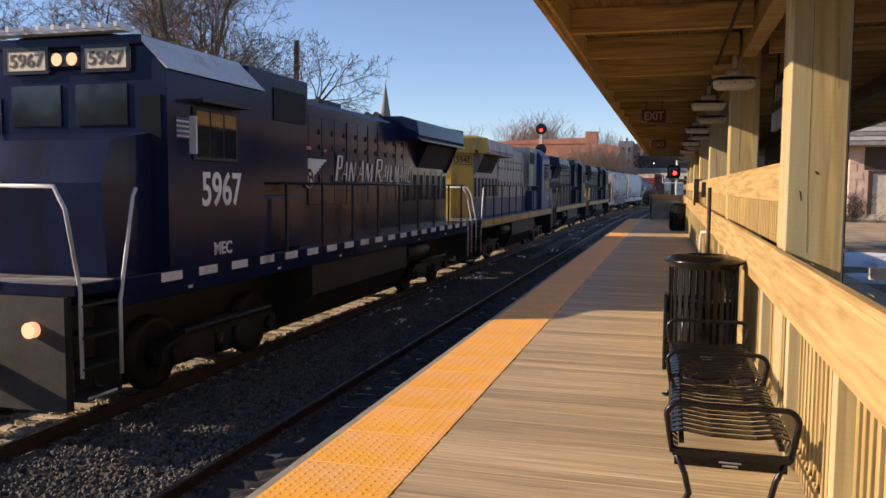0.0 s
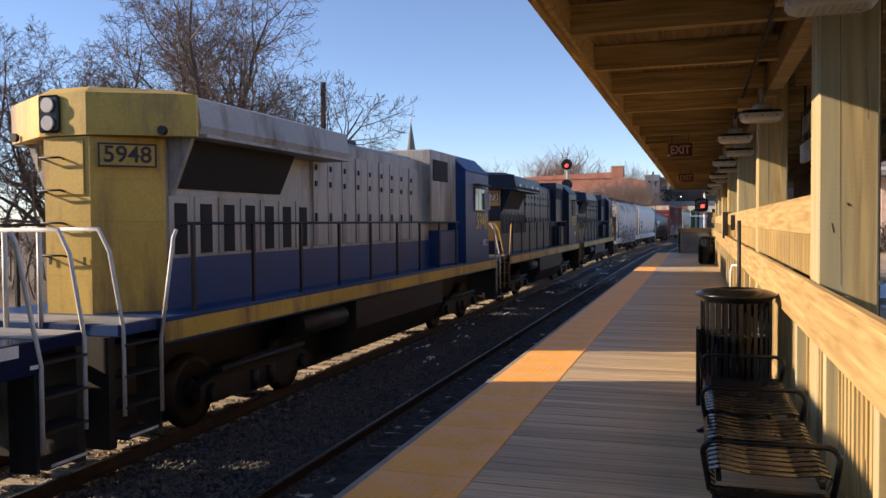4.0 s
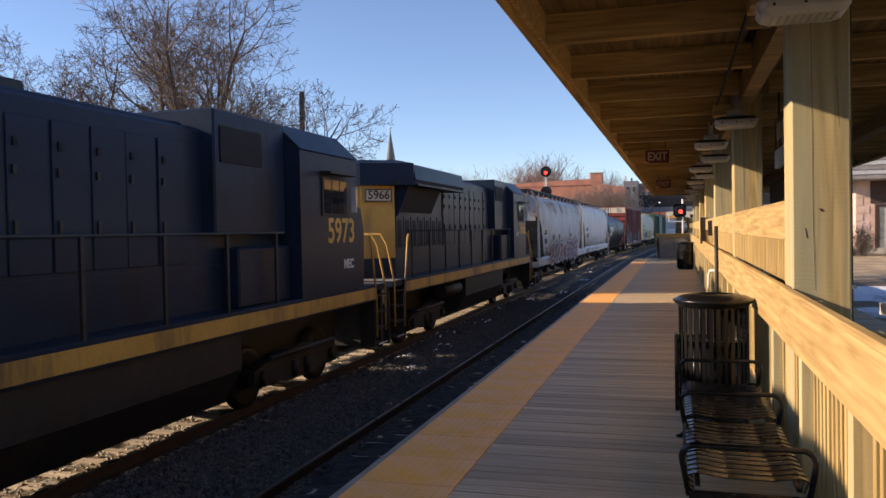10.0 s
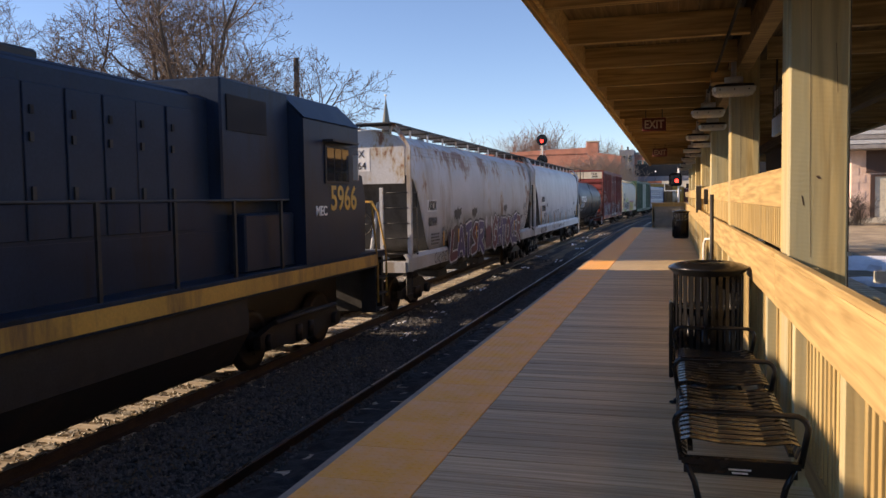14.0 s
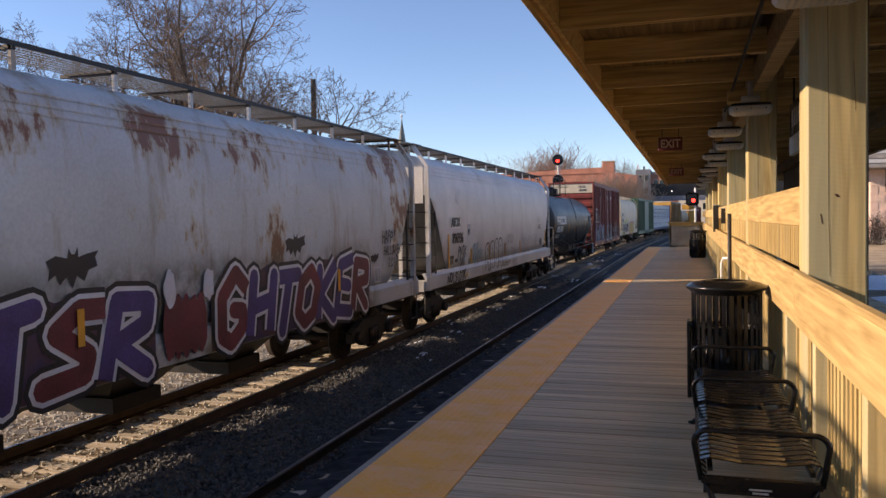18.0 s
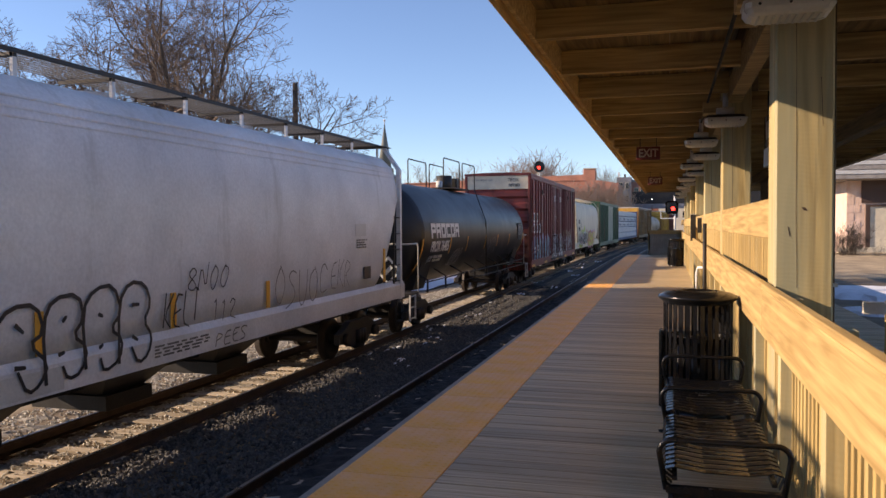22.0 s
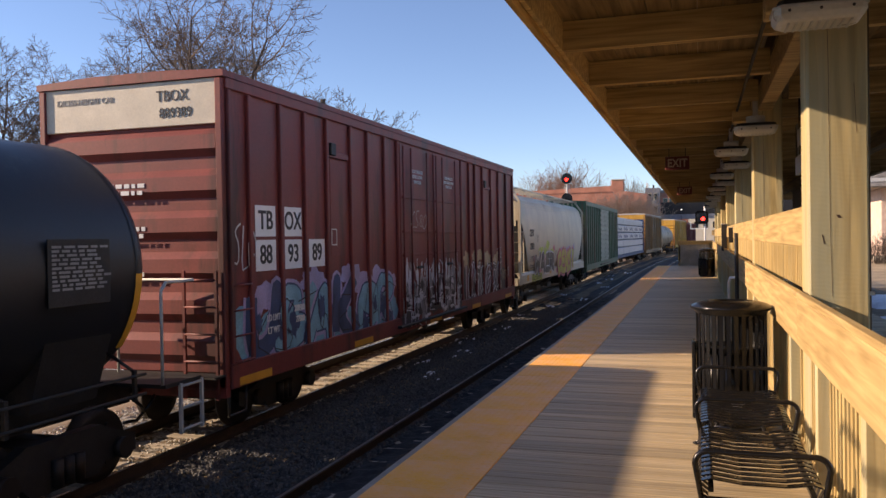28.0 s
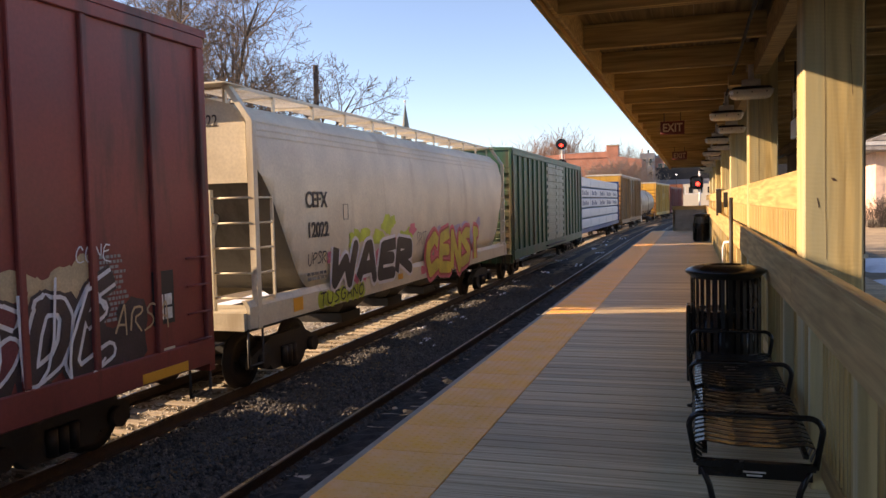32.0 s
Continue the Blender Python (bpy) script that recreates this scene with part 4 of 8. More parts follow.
def build_far():
    b = thing("brick_building", "long low red brick mill building far behind the trees", "building", at=pose(0, 180, 0))
    part("wall", prism(bmesh.new(), [(-60, -3), (-10.8, -3), (-10.8, 10.4), (-15.8, 11.2), (-18.4, 12.4), (-26, 12.2), (-36, 11.8), (-60, 11.2)], 0, 16, "y"), M_BRICK, b)
    part("parapet", bx(-60, -18.5, -0.15, 0.2, 11.1, 11.3), M_BRICK, b)
    part("chimney", bx(-18.4, -15.75, 1.0, 3.0, 11.0, 13.65, 0.1), M_BRICK, b)
    part("chimney_cap", bx(-18.5, -15.65, 0.9, 3.1, 13.66, 13.85), M_STONEW, b)
    window_grid(b, -58, -20, 2.0, 9.0, 12, 2, 0, 1.2, 2.0)
    b = thing("apartment_house", "grey and brick apartment house far down the line", "building", at=pose(-13.3, 215, 0))
    part("wall", bx(0, 3.7, 0, 10, -3, 13.6), M_GREYB, b, "grey stair tower")
    part("wall", bx(3.75, 10.5, 0.5, 10, -3, 12.3), M_BRICK, b)
    part("roof", bx(3.6, 10.7, 0.3, 10.3, 12.31, 12.9), M_SHINGLE, b)
    part("chimney", bx(0.2, 0.7, 2, 3, 13.6, 15.0), M_WHITE, b)
    part("chimney", bx(1.8, 2.2, 2, 3, 13.6, 14.5), M_DARK, b)
    window_grid(b, 0.3, 3.5, 3, 13, 2, 3, 0, 0.8, 1.6)
    window_grid(b, 4.3, 10.2, 2, 11.5, 4, 3, 0.5, 1.0, 1.7)
    b = thing("far_warehouse", "pale warehouse with a slate roof at the end of the line", "building", at=pose(-12, 330, 0))
    part("wall", bx(0, 46, 0, 16, -3, 9.5), M_CREAM, b)
    part("roof", prism(bmesh.new(), [(-0.8, 9.5), (23, 17.5), (46.8, 9.5)], -0.5, 16.5, "y"), M_SHINGLE, b)
    window_grid(b, 2, 44, 2, 8, 12, 1, 0, 1.6, 2.4)
    c = thing("church", "tan stone church with a tall dark pointed spire", "church", at=pose(-116.0, 320, 0))
    part("tower", bx(-3.0, 3.0, 0, 6, -3, 25.5, 0.15), M_STONEW, c)
    bm = bmesh.new()
    cyl(bm, (0, 3, 25.4), (0, 3, 44.0), 3.1, 0.15, seg=8)
    part("spire", bm, M_COPPER, c, "dark eight-sided spire")
    part("finial", cyl(bmesh.new(), (0, 3, 43.8), (0, 3, 46.2), 0.25, 0.1, seg=6), M_WHITE, c, "bright finial")
    part("finial_ball", cyl(bmesh.new(), (0, 3, 45.2), (0, 3, 45.9), 0.6, 0.5, seg=8), M_WHITE, c)
    part("nave", prism(bmesh.new(), [(-22, -3), (-3.05, -3), (-3.05, 22), (-12.5, 29), (-22, 22)], 1, 30, "y"), M_STONEW, c)
    part("gable", bx(-20.5, -14.5, -1.0, 1, -3, 31.0, 0.6), M_STONEW, c)
    part("roof", prism(bmesh.new(), [(-22.4, 21.8), (-12.5, 29.4), (-2.6, 21.8), (-2.6, 22.5), (-12.5, 30.2), (-22.4, 22.5)], 0.6, 30.4, "y"), M_SHINGLE, c)
    # dark low building and crossing under the far end of the canopy
    w = thing("footbridge", "dark far road bridge with a lamp across the line", "bridge", at=pose(0, 205, 0))
    part("deck", bx(-9.0, 26, 0, 6, 6.4, 9.4), M_DARK, w)
    part("pier", bx(-9, -6, 0, 6, -3, 6.4), M_STONEW, w)
    part("pier", bx(8.5, 30, 0, 6, -3, 6.4), M_DARK, w)
    part("girder", bx(-9.0, 26, -0.3, -0.05, 5.2, 6.38), M_GREYB, w)
    lp = thing("street_lamp", "bright white lamp on a pole far down the line", "street lamp", at=pose(-3.83, 190, ZG))
    part("pole", cyl(bmesh.new(), (0, 0.2, 0), (0, 0.2, 7.1 - ZG), 0.05, seg=8), M_DARK, lp)
    part("lamp_head", bx(-0.14, 0.14, -0.2, 0.0, 7.1 - ZG - 0.1, 7.1 - ZG + 0.06, 0.03), M_LAMPW, lp, "bright white lamp head")


def brush(name, n, xr, yr, h, seed, material, thick=1.0):
    """A far belt of bare shrubs and tree tops: many thin forked stems."""
    rng = np.random.default_rng(seed)
    V, F = [], []

    def stick(p, q, r):
        k = len(V)
        for c in (p, q):
            for i in range(3):
                a = 2.094 * i
                V.append((c[0] + r * math.cos(a), c[1] + r * math.sin(a), c[2]))
        for i in range(3):
            j = (i + 1) % 3
            F.append((k + i, k + j, k + 3 + j, k + 3 + i))
    for _ in range(n):
        x, y = rng.uniform(*xr), rng.uniform(*yr)
        hh = h * rng.uniform(0.5, 1.0) * (0.7 + 0.5 * noise.noise((x * 0.12, y * 0.1, seed)))
        p = np.array((x, y, -2.5))
        q = p + (rng.normal(0, 0.5), rng.normal(0, 0.5), hh * 0.45)
        sc_ = hh / 10
        stick(p, q, 0.07 * sc_ + 0.02)
        for _ in range(4):
            r = q + np.array((rng.normal(0, 1.3), rng.normal(0, 1.3), rng.uniform(1.5, 3.2))) * sc_
            stick(q, r, thick * (0.05 * sc_))
            for _ in range(4):
                s = r + np.array((rng.normal(0, 1.2), rng.normal(0, 1.2), rng.uniform(0.8, 2.6))) * sc_
                stick(r, s, thick * (0.03 * sc_))
                for _ in range(3):
                    u = s + np.array((rng.normal(0, 0.8), rng.normal(0, 0.8), rng.uniform(0.3, 1.4))) * sc_
                    stick(s, u, thick * (0.018 * sc_ + 0.004))
    return bulk(name, V, F, material, None, "far belt of bare grey-brown winter trees and scrub", "woods")


def build_right_side():
    K = 2.5
    h = thing("station_house", "pink masonry house with dark upper band and a grey shingle roof", "house", at=pose(14.4, 75, 1.6))

    def kb(x0, x1, y0, y1, z0, z1):
        return bx(x0 * K, x1 * K, y0, y1, (z0 - 1.6) * K, (z1 - 1.6) * K)
    part("wall", kb(0, 9, 0, 12, 0.2, 3.06), M_STUC, h)
    for j in range(8):
        part("block", kb(0.01, 0.42 - 0.2 * (j % 2), -0.03, -0.002, 0.85 + j * 0.27, 1.10 + j * 0.27), M_STUC, h)
    part("upper_band", kb(0.45, 9, -0.12, -0.004, 2.25, 3.05), M_BROWN, h, "dark brown upper band")
    part("roof", prism(bmesh.new(), [(-2.5, 3.75), (11, 10.7), (25, 3.75), (25, 3.5), (-2.5, 3.5)], -2.5, 14, "y"), M_SHINGLE, h)
    for i in range(6):
        part("shingle_course", bx(-2.3 + 0.75 * i, 23 - 0.75 * i, -2.62 + 0.02 * i, -2.51 + 0.02 * i, 3.55 + 0.38 * i, 3.85 + 0.38 * i), M_GREY if i % 2 else M_SHINGLE, h)
    d = part("door", kb(0.72, 1.7, -0.10, -0.006, 0.75, 2.12), M_CREAM, h, "cream door")
    part("door_frame", kb(0.58, 0.71, -0.2, -0.005, 0.75, 2.2), M_BROWN, d)
    part("door_frame", kb(0.715, 1.7, -0.2, -0.105, 2.125, 2.2), M_BROWN, d)
    part("plinth", kb(-0.3, 9.3, -1.0, -0.21, 0.2, 0.76), M_CREAM, h, "pale concrete plinth")
    brush("shrub_twigs", 30, (12.6, 14.2), (68, 71), 9.0, 31, M_BARK)
    bulk("verge", [(4.5, 44, -1.19), (60, 44, -1.19), (60, 73.5, -0.9), (4.5, 73.5, -0.9), (4.5, 44, -2), (60, 44, -2), (60, 73.5, -2), (4.5, 73.5, -2)], [(0, 1, 2, 3), (4, 7, 6, 5), (0, 4, 5, 1), (1, 5, 6, 2), (2, 6, 7, 3), (3, 7, 4, 0)], M_VERGE, None, "tan dry grass verge before the house", "verge", "structure")
    snow_patch(7.6, 34.5, 2.6, 3.2, -1.2, 11, 0.25)
    snow_patch(9.4, 29.0, 1.8, 1.6, -1.2, 12, 0.2)
    snow_patch(6.2, 27.5, 1.2, 1.3, -1.2, 14, 0.16)
    r = thing("ramp_fence", "low timber ramp rail behind the platform fence", "fence", at=pose(1.6, 7.6, 0))
    part("rail_board", bx(0, 4, 0, 0.09, 0.82, 0.92), M_GREY, r)
    part("rail_board", bx(0, 4, -1.2, -1.06, 0.50, 0.56), M_BOARD, r)
    for i in range(4):
        part("fence_stud", bx(0.2 + i, 0.3 + i, 0.092, 0.18, 0, 0.92), M_SLAT, r)


def build_place():
    build_ground()
    build_tracks()
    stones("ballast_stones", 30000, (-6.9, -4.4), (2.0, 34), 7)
    stones("sunlit_stones", 20000, (-10.4, -6.9), (2.0, 38), 8, zoff=0.0, material=M_STONEL)
    build_platform()
    build_fence()
    build_canopy()
    build_back_posts()
    build_back_screen()
    p = thing("slim_post", "slim dark timber post standing beside a canopy post", "post", at=pose(0.972, 5.66, 0))
    part("post", bx(0, 0.045, 0, 0.045, 0.0, 3.10, 0.004), M_SHADEW, p)
    part("post_foot", bx(-0.002, 0.06, -0.02, 0.065, 1.19, 1.215), M_GREY, p, "pale metal bracket")
    first = build_post(POST0)
    for k in (-1, 1, 2, 3, 4, 5, 6):
        copy_thing(first, pose(XF, POST0 + k * POSTD, 0))
    lamp = build_lamp(0.63, 4.95, 2.77)
    for k in range(1, 7):
        copy_thing(lamp, pose(0.63, 4.95 + k * POSTD, 2.77))
        if k < 7:
            copy_thing(lamp, pose(0.45, 4.95 + (k + 0.5) * POSTD, 2.77))
    build_exit(-0.40, 15.9, 2.94)
    build_exit(-0.44, 26.2, 2.94)
    build_station_sign()
    b = build_bin(0.225, 7.1)
    copy_thing(b, pose(0.24, 31.4, 0))
    build_bench()
    build_end_fence()
    build_notice()
    build_signal_far()
    build_signal_near()
    build_pole()
    tree(-23.6, 37.5, 17.5, 3, 0.30, 7, trunk_r=0.34)
    tree(-26.5, 40.5, 17.0, 8, 0.32, 6)
    tree(-31.5, 36.0, 14.0, 12, 0.36, 9, kids=(12, 9, 9))
    tree(-35.5, 38.5, 14.5, 21, 0.34, 7)
    tree(-40.5, 38.0, 15.0, 30, 0.34, 7)
    tree(-29.5, 44.0, 15.5, 52, 0.34, 6)
    tree(-21.6, 40.5, 11.5, 44, 0.36, 4, lean=(0.25, 0), trunk_r=0.2, fork=0.3, kids=(8, 6, 5))
    build_far()
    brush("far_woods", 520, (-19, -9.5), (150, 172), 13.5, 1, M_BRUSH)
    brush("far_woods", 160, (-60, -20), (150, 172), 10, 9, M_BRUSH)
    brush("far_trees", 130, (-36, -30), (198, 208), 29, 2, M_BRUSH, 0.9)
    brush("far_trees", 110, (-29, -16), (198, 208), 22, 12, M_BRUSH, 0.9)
    brush("woods_behind", 500, (-70, -9), (-75, -45), 17, 15, M_TWIG, 2.0)
    brush("woods_behind", 200, (8, 60), (-75, -45), 17, 16, M_TWIG, 2.0)
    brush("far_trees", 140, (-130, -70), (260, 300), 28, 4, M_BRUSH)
    brush("trackside_brush", 260, (-46, -17), (30, 60), 7, 6, M_TWIG)
    for i, (x, y, rx, ry) in enumerate(((-14.0, 19, 1.8, 6), (-14.8, 31, 2.4, 8), (-13.0, 46, 1.4, 7))):
        snow_patch(x, y, rx, ry, ZG + (0.05 if x > -10 else -0.3), 40 + i, 0.06)
    rng = random.Random(77)
    crumbs = ([], [])
    for i in range(14):
        y = 16 + 56 * (i / 14) ** 1.3 + rng.uniform(-1, 1)
        x = rng.choice((-5.95, -6.1, -5.5, -6.5)) + rng.uniform(-0.25, 0.25)
        for _ in range(4):
            snow_patch(x + rng.uniform(-0.25, 0.25), y + rng.uniform(-0.7, 0.7), rng.uniform(0.02, 0.06), rng.uniform(0.05, 0.22), ZG + 0.05, 100 + rng.randrange(900), 0.03, crumbs)
    bulk("snow_crumbs", crumbs[0], crumbs[1], M_SNOW, None, "small leftover crumbs of snow between the tracks", "snow")
    build_right_side()


# ---- the train ----
def travel(t):
    """Metres that the train has rolled by t seconds."""
    return 4.755 * t - 0.00235 * t * t


ROLLING = []   # (thing, distance of its leading end at the start, turned, wheelsets)


def paint(name, col, rough=0.45, dirt=(0.05, 0.04, 0.035), amt=0.2, **k):
    return mat(name, col, rough, var=k.pop("var", 0.14), scale=k.pop("scale", 1.1), fine=k.pop("fine", 24), bump=k.pop("bump", 0.05), dirt=dirt, dirt_amt=amt, streak=True, **k)


P_NAVY = paint("navy_paint", (0.013, 0.019, 0.054), 0.18, (0.014, 0.015, 0.022), 0.2, spec=0.12, rvar=0.06)
P_NAVY2 = paint("dark_blue_paint", (0.018, 0.031, 0.056), 0.36, (0.020, 0.022, 0.026), 0.25, spec=0.10, rvar=0.1)
P_BLUE = paint("blue_paint", (0.014, 0.055, 0.17), 0.42, (0.02, 0.03, 0.07), 0.2, spec=0.25)
P_LGREY = paint("light_grey_paint", (0.33, 0.33, 0.315), 0.5, (0.15, 0.12, 0.09), 0.42)
P_YELL = paint("faded_yellow_paint", (0.56, 0.38, 0.075), 0.5, (0.24, 0.15, 0.06), 0.40)
M_NUMG = mat("gold_numeral", (0.58, 0.34, 0.06), 0.5, var=0.1)
P_GOLD = paint("gold_paint", (0.56, 0.33, 0.07), 0.5, (0.20, 0.12, 0.05), 0.4)
P_HOPA = paint("grey_hopper_paint", (0.50, 0.515, 0.53), 0.5, (0.33, 0.28, 0.23), 0.3, scale=0.7, dirt_scale=1.5)


def rusted(m):
    """Adds rust bleeding from the top seams and the ends of a car side, and olive overspray low down."""
    N, L = m.node_tree.nodes, m.node_tree.links
    b = N["Principled BSDF"]
    base = b.inputs["Base Color"].links[0].from_socket
    tc = N.new("ShaderNodeTexCoord")
    sp = N.new("ShaderNodeSeparateXYZ")
    L.new(tc.outputs["Object"], sp.inputs[0])

    def ranged(sock, a, b_, lo=0.0, hi=1.0):
        n = N.new("ShaderNodeMapRange")
        n.interpolation_type = 'SMOOTHSTEP'
        for k, v in (("From Min", a), ("From Max", b_), ("To Min", lo), ("To Max", hi)):
            n.inputs[k].default_value = v
        L.new(sock, n.inputs["Value"])
        return n.outputs[0]

    def op(kind, p, q):
        n = N.new("ShaderNodeMath")
        n.operation = kind
        for i, v in enumerate((p, q)):
            if isinstance(v, float):
                n.inputs[i].default_value = v
            else:
                L.new(v, n.inputs[i])
        return n.outputs[0]

    def cloud(scale, detail, st):
        mp = N.new("ShaderNodeMapping")
        mp.inputs["Scale"].default_value = st
        L.new(tc.outputs["Object"], mp.inputs[0])
        n = N.new("ShaderNodeTexNoise")
        n.inputs["Scale"].default_value, n.inputs["Detail"].default_value = scale, detail
        n.inputs["Roughness"].default_value = 0.65
        L.new(mp.outputs[0], n.inputs["Vector"])
        return n.outputs["Fac"]

    def blend(f, c, under):
        n = N.new("ShaderNodeMix")
        n.data_type = 'RGBA'
        L.new(f, n.inputs[0])
        L.new(under, n.inputs[6])
        n.inputs[7].default_value = (*c, 1)
        return n.outputs[2]
    top = op('MULTIPLY', ranged(sp.outputs[2], 3.55, 3.95), ranged(sp.outputs[2], 4.42, 4.25))
    end = op('MULTIPLY', ranged(sp.outputs[1], 15.9, 17.0), ranged(sp.outputs[2], 2.0, 3.0))
    head = op('MULTIPLY', ranged(sp.outputs[1], 2.9, 1.9), ranged(sp.outputs[2], 2.3, 3.0))
    v = op('ADD', op('MULTIPLY', cloud(0.75, 3, (1, 1, 0.7)), 0.62), op('MULTIPLY', cloud(7.0, 6, (1, 1, 0.45)), 0.38))
    v = op('ADD', v, op('MULTIPLY', op('MAXIMUM', op('MAXIMUM', top, end), op('MULTIPLY', head, 0.6)), 0.085))
    out = blend(ranged(v, 0.555, 0.62, 0.0, 0.75), (0.42, 0.33, 0.20), base)
    out = blend(ranged(v, 0.605, 0.645, 0.0, 0.95), (0.20, 0.075, 0.035), out)
    spray = op('MULTIPLY', op('MULTIPLY', ranged(sp.outputs[2], 2.62, 2.1), ranged(sp.outputs[1], 3.2, 4.0)), op('MULTIPLY', ranged(sp.outputs[1], 16.0, 15.2), ranged(cloud(1.6, 4, (1, 1, 1)), 0.36, 0.6)))
    out = blend(op('MULTIPLY', spray, 0.85), (0.13, 0.125, 0.09), out)
    L.new(out, b.inputs["Base Color"])
    return m


rusted(P_HOPA)
P_HOPB = paint("pale_grey_hopper_paint", (0.64, 0.64, 0.645), 0.45, (0.46, 0.455, 0.44), 0.12)
P_HOPC = paint("beige_hopper_paint", (0.62, 0.56, 0.43), 0.5, (0.46, 0.39, 0.28), 0.15)
# dark paint that puts shade into the colour of the hopper undersides
P_UNDERSHADE = paint("shaded_underside_paint", (0.10, 0.097, 0.092), 0.7, (0.05, 0.045, 0.04), 0.4)
P_TANK = paint("black_tank_paint", (0.014, 0.015, 0.018), 0.42, (0.05, 0.045, 0.04), 0.1)
P_OX = paint("oxide_red_paint", (0.21, 0.040, 0.033), 0.55, (0.07, 0.022, 0.018), 0.35)
P_GREEN = paint("green_paint", (0.024, 0.095, 0.052), 0.5, (0.10, 0.07, 0.04), 0.35)
P_YBOX = paint("yellow_box_paint", (0.60, 0.33, 0.05), 0.5, (0.25, 0.12, 0.04), 0.35)
P_OCHRE = paint("ochre_box_paint", (0.26, 0.13, 0.035), 0.5, (0.10, 0.06, 0.03), 0.45)
P_TANT = paint("tan_tank_paint", (0.48, 0.36, 0.24), 0.5, (0.2, 0.14, 0.08), 0.35)
P_SILV = paint("silver_rail_paint", (0.62, 0.62, 0.60), 0.4, (0.3, 0.28, 0.25), 0.2)
P_ROOFW = paint("pale_roof_paint", (0.55, 0.52, 0.46), 0.6, (0.35, 0.28, 0.2), 0.35)
M_DIMW = mat('faded_stencil', (0.26, 0.26, 0.26), 0.6, var=0.2)
M_SCREEN = mat("radiator_screen", (0.008, 0.008, 0.009), 0.8, var=0.4, fine=120)
M_WALK = mat("galvanised_walk", (0.10, 0.10, 0.10), 0.6, metal=0.3, var=0.3)
M_GRIME = mat("overspray_grime", (0.15, 0.147, 0.135), 0.8, var=0.5, scale=3)
M_PGRN = paint("pale_green_paint", (0.21, 0.28, 0.23), 0.5, (0.10, 0.12, 0.08), 0.3)
M_WRAP = mat("lumber_wrap", (0.52, 0.54, 0.58), 0.4, var=0.1, scale=2)
M_INKB = mat("graffiti_black", (0.02, 0.018, 0.022), 0.5, var=0.2)
M_INKP = mat("graffiti_purple", (0.075, 0.05, 0.17), 0.5, var=0.35, scale=2)
M_INKW = mat("graffiti_white", (0.66, 0.66, 0.70), 0.5, var=0.1)
M_INKC = mat("graffiti_cyan", (0.20, 0.42, 0.52), 0.5, var=0.3, scale=2)
M_INKL = mat("graffiti_lilac", (0.42, 0.36, 0.55), 0.5, var=0.25, scale=2)
M_INKN = mat("graffiti_navy", (0.05, 0.08, 0.17), 0.5, var=0.3, scale=2)
M_INKY = mat("graffiti_yellow_green", (0.42, 0.52, 0.06), 0.5, var=0.25)
M_INKY2 = mat("graffiti_yellow", (0.70, 0.50, 0.10), 0.5, var=0.2)
M_INKR = mat("graffiti_pink", (0.62, 0.14, 0.20), 0.5, var=0.2)
M_INKK = mat("graffiti_grey", (0.30, 0.30, 0.33), 0.5, var=0.3, scale=3)
M_INKD = mat("graffiti_dark", (0.045, 0.03, 0.035), 0.5, var=0.3)
M_INKG = mat("graffiti_ground", (0.055, 0.04, 0.115), 0.5, var=0.4, scale=1.4, dirt=(0.10, 0.05, 0.045), dirt_amt=0.8, dirt_scale=1.1)
M_INKC2 = mat("graffiti_teal", (0.05, 0.22, 0.30), 0.5, var=0.3, scale=2)
M_INKLIME = mat("graffiti_lime", (0.52, 0.46, 0.07), 0.5, var=0.25, scale=2)
M_INKO2 = mat("graffiti_red", (0.42, 0.07, 0.06), 0.5, var=0.25, scale=2)
M_INKM = mat("graffiti_maroon", (0.15, 0.03, 0.04), 0.5, var=0.3, scale=2)
M_INKT = mat("graffiti_tan", (0.48, 0.36, 0.22), 0.5, var=0.2)


def wheelset_mesh(r):
    bm = bmesh.new()
    for s in (-1, 1):
        x = s * 0.754
        prof = [(r - 0.30, -0.03), (r - 0.10, -0.05), (r, -0.065), (r + 0.0, 0.05), (r + 0.028, 0.06), (r + 0.028, 0.085), (r - 0.09, 0.085), (r - 0.30, 0.03)]
        loft(bm, [[(x - s * w, q * math.cos(t * math.pi / 14), q * math.sin(t * math.pi / 14)) for t in range(28)] for q, w in prof], caps=False)
        cyl(bm, (x - s * 0.1, 0, 0), (x + s * 0.16, 0, 0), r - 0.29, 0.09, seg=18)
        for i in range(3):
            a = 2.094 * i
            cyl(bm, (x + s * 0.045, 0.26 * math.cos(a), 0.26 * math.sin(a)), (x + s * 0.07, 0.26 * math.cos(a), 0.26 * math.sin(a)), 0.03, seg=6)
    cyl(bm, (-1.02, 0, 0), (1.02, 0, 0), 0.085, seg=12)
    return mesh_of(bm, "wheelset", M_WHEEL)


WS_LOCO, WS_CAR = wheelset_mesh(0.51), wheelset_mesh(0.44)


